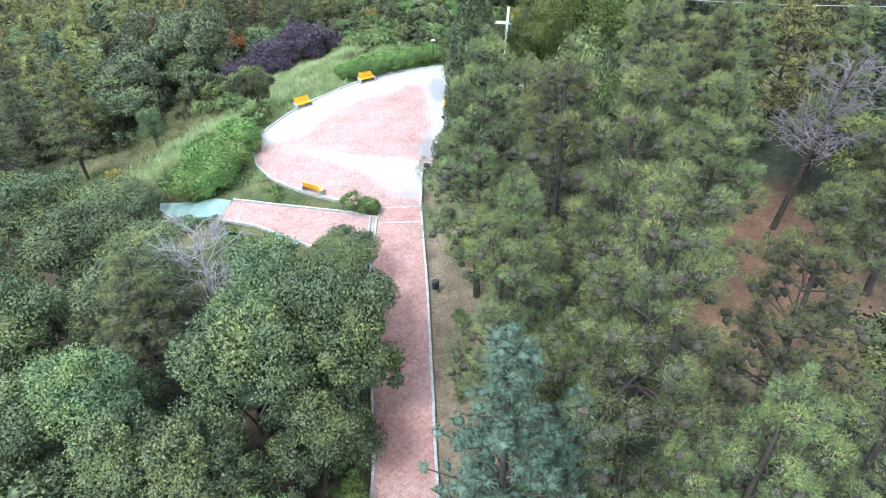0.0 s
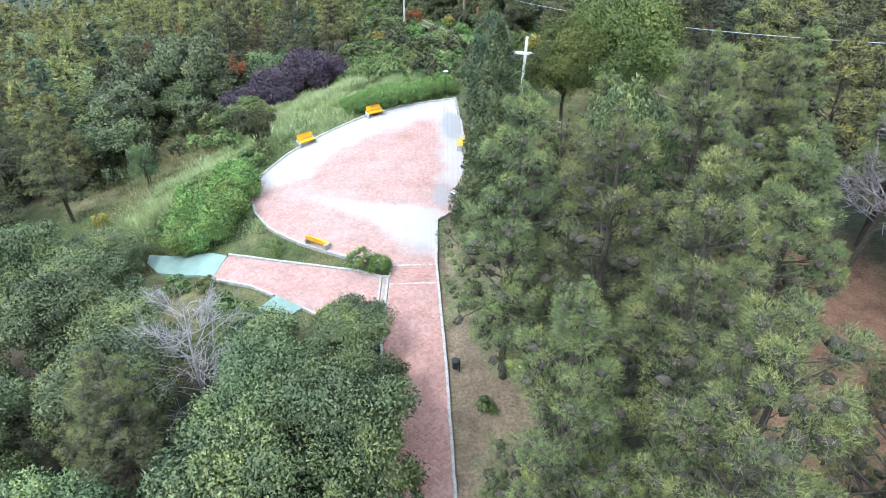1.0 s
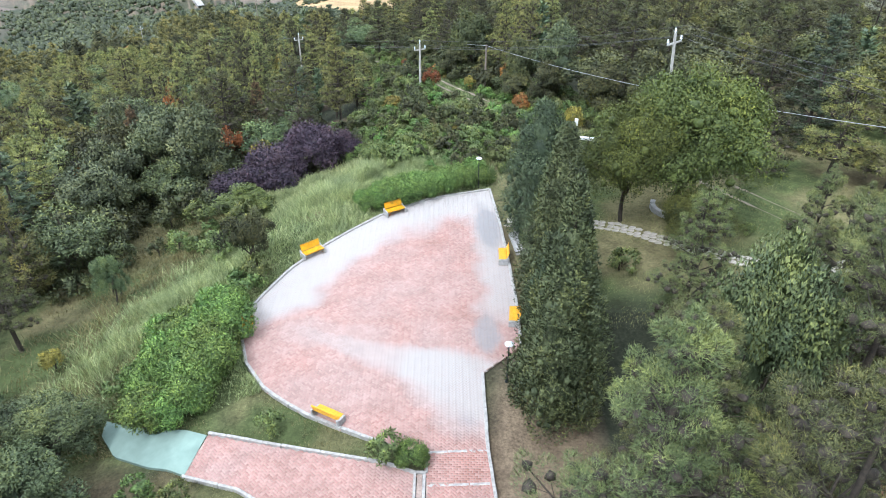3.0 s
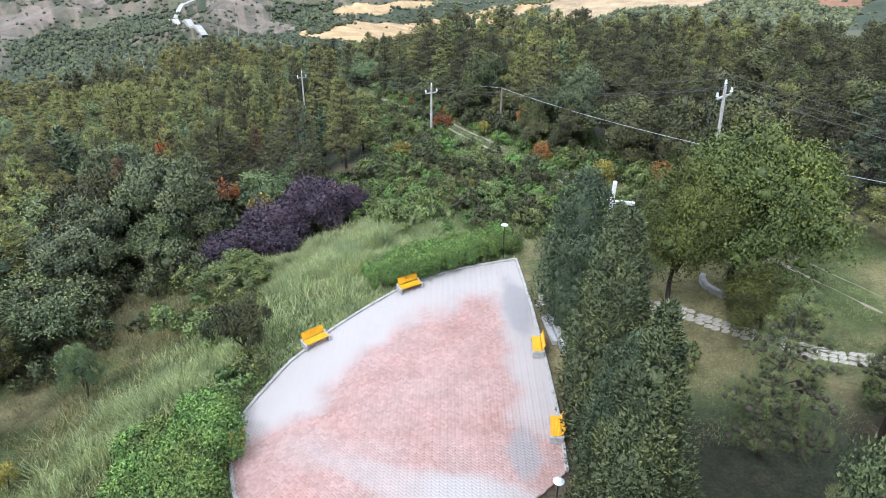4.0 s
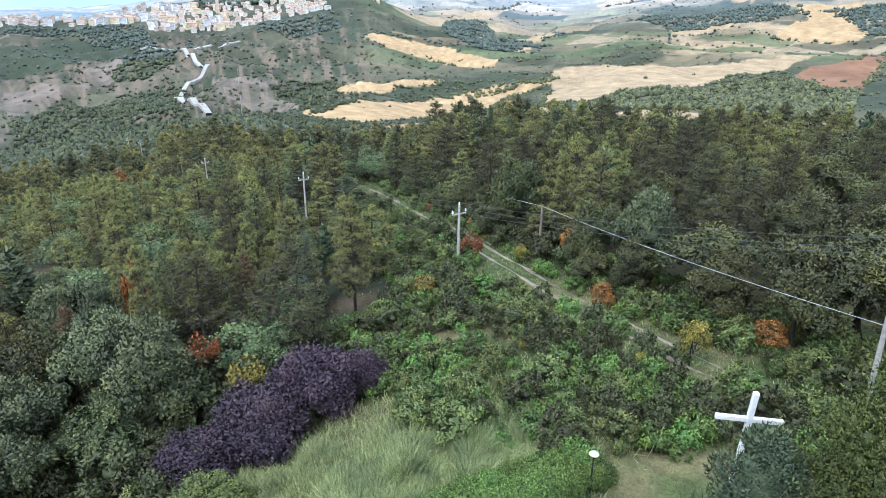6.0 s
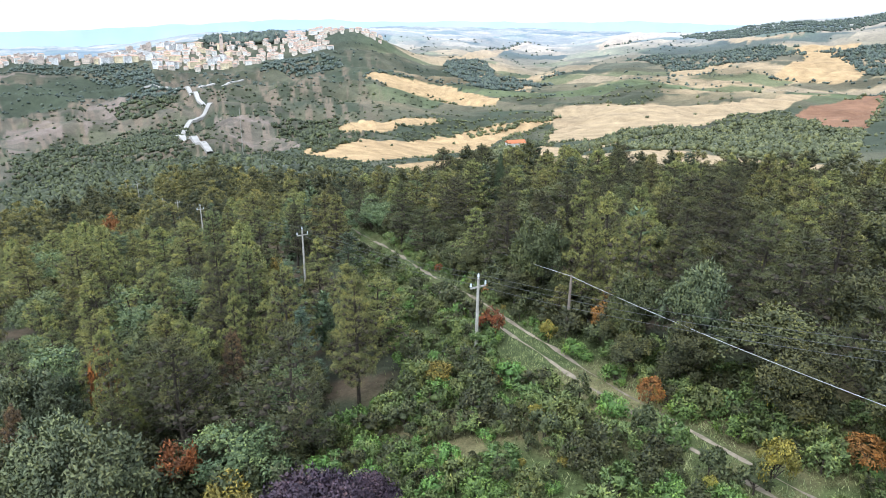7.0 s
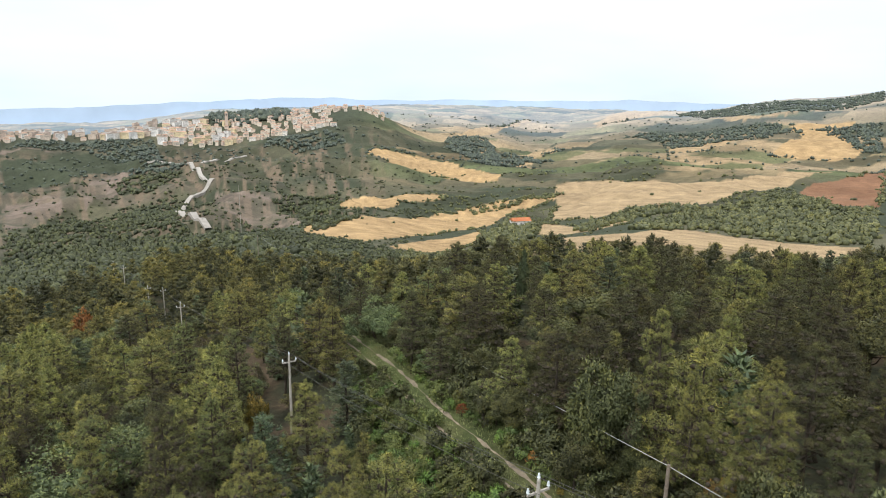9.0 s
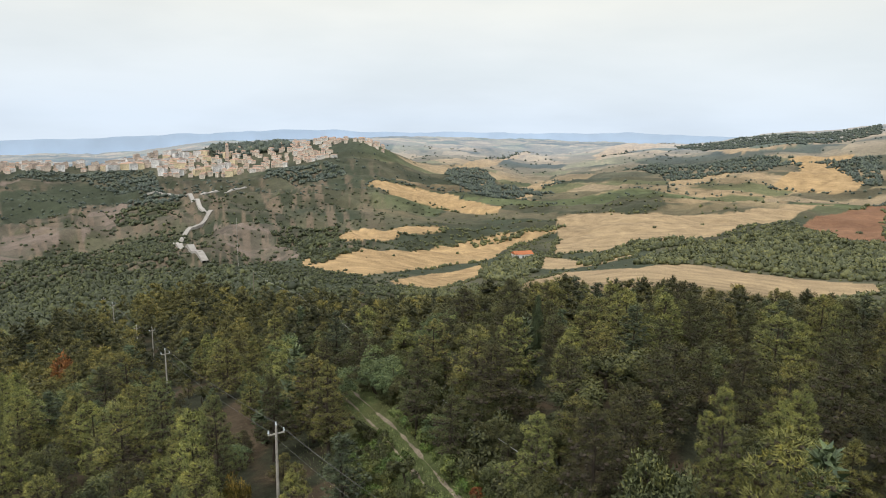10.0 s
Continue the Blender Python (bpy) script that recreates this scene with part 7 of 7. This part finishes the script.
    for name, zone, material, label in kinds:
        s, tint = Soup(), []
        for pick, (v, f) in ((zone & (away < 750), ico()), (zone & (away >= 750), (OCT_V, OCT_F))):
            x, y, size = xs[pick], ys[pick], ss[pick]
            z, k = land(x, y), len(x)
            for lobe in range(2 if k else 0):
                q = v[None] * (1 + 0.24 * r0.standard_normal((k, len(v), 1))) * (size * (0.66 - 0.14 * lobe))[:, None, None]
                q[:, :, 2] *= r0.uniform(0.75, 1.15, (k, 1))
                off = r0.normal(0, 0.42, (k, 3)) * size[:, None] * (lobe > 0)
                q += np.stack((x, y, z + size * 0.35), 1)[:, None] + off[:, None] * (1, 1, 0.4)
                s.add(q.reshape(-1, 3), (f[None] + (np.arange(k) * len(v))[:, None, None]).reshape(-1, 3))
                shade = r0.uniform(-0.3, 0.3, k)
                tint.append(np.repeat(shade, len(v)))
                if len(v) > 6:
                    # ragged sprays standing out of each crown
                    for spray in range(4):
                        n = on_sphere(k, r0)
                        n[:, 2] = np.abs(n[:, 2])
                        root = q.mean(1) + n * (size * 0.52)[:, None]
                        s.needles(root, n + 0.8 * r0.standard_normal((k, 3)), 0.55 * size, 0.16 * size[:, None], r0, n)
                        tint.append(np.repeat(shade + r0.uniform(-0.1, 0.35, k), 3))
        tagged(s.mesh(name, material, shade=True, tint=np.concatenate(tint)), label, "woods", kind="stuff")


wood((-36.0, 230), (-36.0, 560), (-27.0, 470), (-19.0, 330), (-13.0, 235))
# trees of the park on the top of the town hill
wood((-19.2, 1700), (-17.0, 1780), (-13.4, 1800), (-13.0, 1745), (-16.5, 1690))
far_growth()


# the mountain road: a pale ribbon with a retaining wall
def ribbon(name, line, width, material, lift, label):
    pts = np.array([at_bearing(a, r) for a, r in line])
    d = np.concatenate(((0,), np.cumsum(np.hypot(*np.diff(pts, axis=0).T))))
    q = np.arange(0, d[-1], 6.0)
    x, y = np.interp(q, d, pts[:, 0]), np.interp(q, d, pts[:, 1])
    k = np.hanning(9) / np.hanning(9).sum()
    x, y = np.convolve(np.pad(x, 4, mode="edge"), k, "valid"), np.convolve(np.pad(y, 4, mode="edge"), k, "valid")
    tx, ty = np.gradient(x), np.gradient(y)
    ln = np.hypot(tx, ty)
    nx, ny = -ty / ln, tx / ln
    rows = []
    mid = land(x, y) + lift
    for side, up in ((-width / 2 - 0.4, -3.5), (-width / 2, 0.0), (width / 2, 0.0), (width / 2 + 0.4, -3.5)):
        rows.append(np.stack((x + nx * side, y + ny * side, mid + up), 1))
    v = np.stack(rows, 1).reshape(-1, 3)
    f = []
    for i in range(len(x) - 1):
        for j in range(3):
            f.append((i * 4 + j, i * 4 + j + 1, i * 4 + 5 + j, i * 4 + 4 + j))
    return tagged(mesh_from(name, v, f, material), label, "road", kind="structure")


M_ROAD = surface("pale_dusty_asphalt", (0.44, 0.42, 0.39), (0.34, 0.32, 0.30), 0.2, 0.9)
ribbon("road", ((-24.4, 1300), (-22.7, 1265), (-21.1, 1148), (-20.6, 1047), (-19.5, 915), (-20.3, 900), (-21.4, 885), (-22.4, 850), (-22.5, 780), (-22.2, 713), (-21.3, 642), (-20.2, 590)), 5.6, M_ROAD, 2.2, "pale winding hill road with a retaining wall")
ribbon("road", ((-21.0, 1180), (-19.3, 1216), (-18.0, 1222), (-16.6, 1247)), 7.0, M_ROAD, 2.0, "pale hill road below the town")

# ---------------------------------------------------------------- the hill town
WALLS = [surface("town_plaster", c, tuple(v * 0.8 for v in c), 0.35, 0.9) for c in
         ((0.80, 0.68, 0.58), (0.84, 0.75, 0.64), (0.90, 0.87, 0.82), (0.70, 0.58, 0.50), (0.86, 0.74, 0.50), (0.92, 0.91, 0.90))]
M_TILE = surface("terracotta_roof", (0.56, 0.39, 0.30), (0.42, 0.28, 0.21), 0.5, 0.9)
M_FLATROOF = surface("grey_roof", (0.44, 0.38, 0.34), (0.32, 0.27, 0.24), 0.4, 0.9)
M_PANE = surface("dark_window", (0.10, 0.10, 0.11), (0.06, 0.06, 0.07), 0.5, 0.3)


def town_house(w, d, h, wall, flat):
    """A block with storeys of recessed dark windows and a hipped or flat roof."""
    thing = new("town_house")
    bm = bmesh.new()
    bmesh.ops.create_cube(bm, size=1, matrix=Matrix.Translation((0, 0, h / 2 - 6)) @ Matrix.Diagonal((w, d, h + 12, 1)))
    part("wall", bm, wall, thing)
    bm = bmesh.new()
    if flat:
        bmesh.ops.create_cube(bm, size=1, matrix=Matrix.Translation((0, 0, h + 0.25)) @ Matrix.Diagonal((w + 0.6, d + 0.6, 0.5, 1)))
        bmesh.ops.create_cube(bm, size=1, matrix=Matrix.Translation((w * 0.2, 0, h + 1.4)) @ Matrix.Diagonal((w * 0.3, d * 0.35, 2.4, 1)))
        part("roof", bm, M_FLATROOF, thing)
    else:
        lo = [bm.verts.new((x, y, h)) for x, y in ((-w / 2 - 0.5, -d / 2 - 0.5), (w / 2 + 0.5, -d / 2 - 0.5), (w / 2 + 0.5, d / 2 + 0.5), (-w / 2 - 0.5, d / 2 + 0.5))]
        r1, r2 = bm.verts.new((-w * 0.28, 0, h + d * 0.2)), bm.verts.new((w * 0.28, 0, h + d * 0.2))
        for f in ((lo[0], lo[1], r2, r1), (lo[1], lo[2], r2), (lo[2], lo[3], r1, r2), (lo[3], lo[0], r1), (lo[3], lo[2], lo[1], lo[0])):
            bm.faces.new(f)
        part("roof", bm, M_TILE, thing)
    for z in np.arange(2.0, h - 1.0, 3.2):
        bm = bmesh.new()
        for x in np.arange(-w / 2 + 1.6, w / 2 - 1.2, 2.9):
            bmesh.ops.create_cube(bm, size=1, matrix=Matrix.Translation((x, -d / 2 - 0.02, z)) @ Matrix.Diagonal((1.0, 0.3, 1.4, 1)))
        for y in np.arange(-d / 2 + 1.8, d / 2 - 1.2, 3.2):
            bmesh.ops.create_cube(bm, size=1, matrix=Matrix.Translation((w / 2 + 0.02, y, z)) @ Matrix.Diagonal((0.3, 1.0, 1.4, 1)))
        tagged(part("glazing", bm, M_PANE, thing), kind="stuff")
    return thing


HOUSES = [town_house(*q) for q in (
    (13, 10, 8, WALLS[0], False), (11, 10, 10, WALLS[1], False), (17, 11, 11, WALLS[2], False), (12, 12, 7, WALLS[3], False),
    (24, 12, 12, WALLS[0], True), (20, 13, 17, WALLS[5], True), (28, 13, 14, WALLS[4], False), (16, 12, 14, WALLS[3], True), (14, 10, 9, WALLS[1], False))]
seats = []
tr = np.random.default_rng(77)


def settle(count, a0, a1, r0, r1, kinds, gap, facing=6):
    tries = 0
    while count and tries < 9000:
        tries += 1
        a, r = tr.uniform(a0, a1), tr.uniform(r0, r1)
        x, y = at_bearing(a, r)
        if any((x - u) ** 2 + (y - v) ** 2 < gap * gap for u, v in seats):
            continue
        seats.append((x, y))
        kind = kinds[tr.integers(len(kinds))]
        s = tr.uniform(0.58, 0.92)
        m = pose(x, y, land1(x, y) + 0.5, 0, 0, -a + tr.normal(0, facing * 3)) @ Matrix.Diagonal((s, s, tr.uniform(0.62, 0.95), 1))
        ob = copy_thing(HOUSES[kind], m)
        flat = kind in (4, 5, 7)
        tagged(ob, "pale plastered block of flats with flat roof in the hill town" if flat else "plastered old house with terracotta roof in the hill town", "house", "houses of the hill town")
        count -= 1


settle(88, -36.5, -23.4, 1690, 1800, (4, 5, 7, 2, 4, 0, 7), 12)
settle(36, -27.5, -21.5, 1640, 1740, (4, 5, 6, 2, 7), 13)
settle(70, -23.4, -17.5, 1560, 1720, (0, 1, 2, 3, 5, 8, 6), 11)
settle(150, -18.0, -9.6, 1560, 1775, (0, 1, 3, 8, 2, 1, 0), 8.5)
settle(26, -10.4, -5.2, 1690, 1780, (0, 1, 3, 8), 11)
drop_templates(*HOUSES)


def bell_tower(a, r, h):
    thing = new("bell_tower")
    bm = bmesh.new()
    bmesh.ops.create_cube(bm, size=1, matrix=Matrix.Translation((0, 0, h / 2 - 5)) @ Matrix.Diagonal((7, 7, h + 10, 1)))
    part("shaft", bm, WALLS[3], thing)
    bm = bmesh.new()
    bmesh.ops.create_cube(bm, size=1, matrix=Matrix.Translation((0, -3.4, h - 4)) @ Matrix.Diagonal((2.4, 0.6, 4, 1)))
    part("opening", bm, M_PANE, thing)
    bm = bmesh.new()
    bmesh.ops.create_cone(bm, cap_ends=True, segments=4, radius1=5.6, radius2=0.4, depth=4, matrix=Matrix.Translation((0, 0, h + 2)) @ Euler((0, 0, math.pi / 4)).to_matrix().to_4x4())
    part("cap", bm, M_TILE, thing)
    x, y = at_bearing(a, r)
    thing.matrix_basis = pose(x, y, land1(x, y), 0, 0, -a)
    return tagged(thing, "square brick bell tower above the town roofs", "tower")


bell_tower(-18.2, 1690, 34)


def farmhouse(a, r):
    thing = new("farmhouse")
    bm = bmesh.new()
    bmesh.ops.create_cube(bm, size=1, matrix=Matrix.Translation((0, 0, 1.2)) @ Matrix.Diagonal((15, 8, 6, 1)))
    part("wall", bm, WALLS[5], thing)
    bm = bmesh.new()
    lo = [bm.verts.new(p) for p in ((-8, -4.5, 4.2), (8, -4.5, 4.2), (8, 4.5, 4.2), (-8, 4.5, 4.2))]
    r1, r2 = bm.verts.new((-8, 0, 6.4)), bm.verts.new((8, 0, 6.4))
    for f in ((lo[0], lo[1], r2, r1), (lo[2], lo[3], r1, r2), (lo[1], lo[2], r2), (lo[3], lo[0], r1), (lo[3], lo[2], lo[1], lo[0])):
        bm.faces.new(f)
    part("roof", bm, surface("orange_roof_tiles", (0.55, 0.20, 0.09), (0.40, 0.15, 0.07), 0.6, 0.85), thing, "orange tiled roof")
    for x in (-5, -1, 3):
        bm = bmesh.new()
        bmesh.ops.create_cube(bm, size=1, matrix=Matrix.Translation((x, -4.0, 2.2)) @ Matrix.Diagonal((1.1, 0.3, 1.4, 1)))
        part("window", bm, M_PANE, thing)
    x, y = at_bearing(a, r)
    thing.matrix_basis = pose(x, y, land1(x, y) + 0.3, 0, 0, -a + 25)
    return tagged(thing, "white farmhouse with an orange tiled roof among trees", "house")


farmhouse(6.6, 520)


# the farthest hills: plain blue distance behind everything, haze put into colour and glow
def far_ridge(name, dist, heights, colour, seed):
    a = np.arange(-60, 60.1, 0.25)
    top = np.interp(a, np.linspace(-60, 60, len(heights)), heights)
    top = np.convolve(np.pad(top, 12, mode="edge"), np.hanning(25) / np.hanning(25).sum(), "valid")
    top = top + 9 * fbm(a / 3.1, a * 0 + seed, seed, 4)
    x, y = HUB[0] + dist * np.sin(np.radians(a)), HUB[1] + dist * np.cos(np.radians(a))
    k = len(a)
    v = np.concatenate((np.stack((x, y, np.full(k, -420.0)), 1), np.stack((x, y, top), 1)))
    f = [(i, i + 1, k + i + 1, k + i) for i in range(k - 1)]
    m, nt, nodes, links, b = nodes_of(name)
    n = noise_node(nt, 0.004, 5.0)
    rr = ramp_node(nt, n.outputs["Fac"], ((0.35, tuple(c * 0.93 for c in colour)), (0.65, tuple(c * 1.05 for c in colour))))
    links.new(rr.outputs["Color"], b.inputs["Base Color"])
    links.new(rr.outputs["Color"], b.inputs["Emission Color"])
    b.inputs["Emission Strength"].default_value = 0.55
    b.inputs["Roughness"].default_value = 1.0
    return tagged(mesh_from(name, v, f, m, smooth_shade=True), "pale blue far hills along the horizon", "hills", kind="structure")


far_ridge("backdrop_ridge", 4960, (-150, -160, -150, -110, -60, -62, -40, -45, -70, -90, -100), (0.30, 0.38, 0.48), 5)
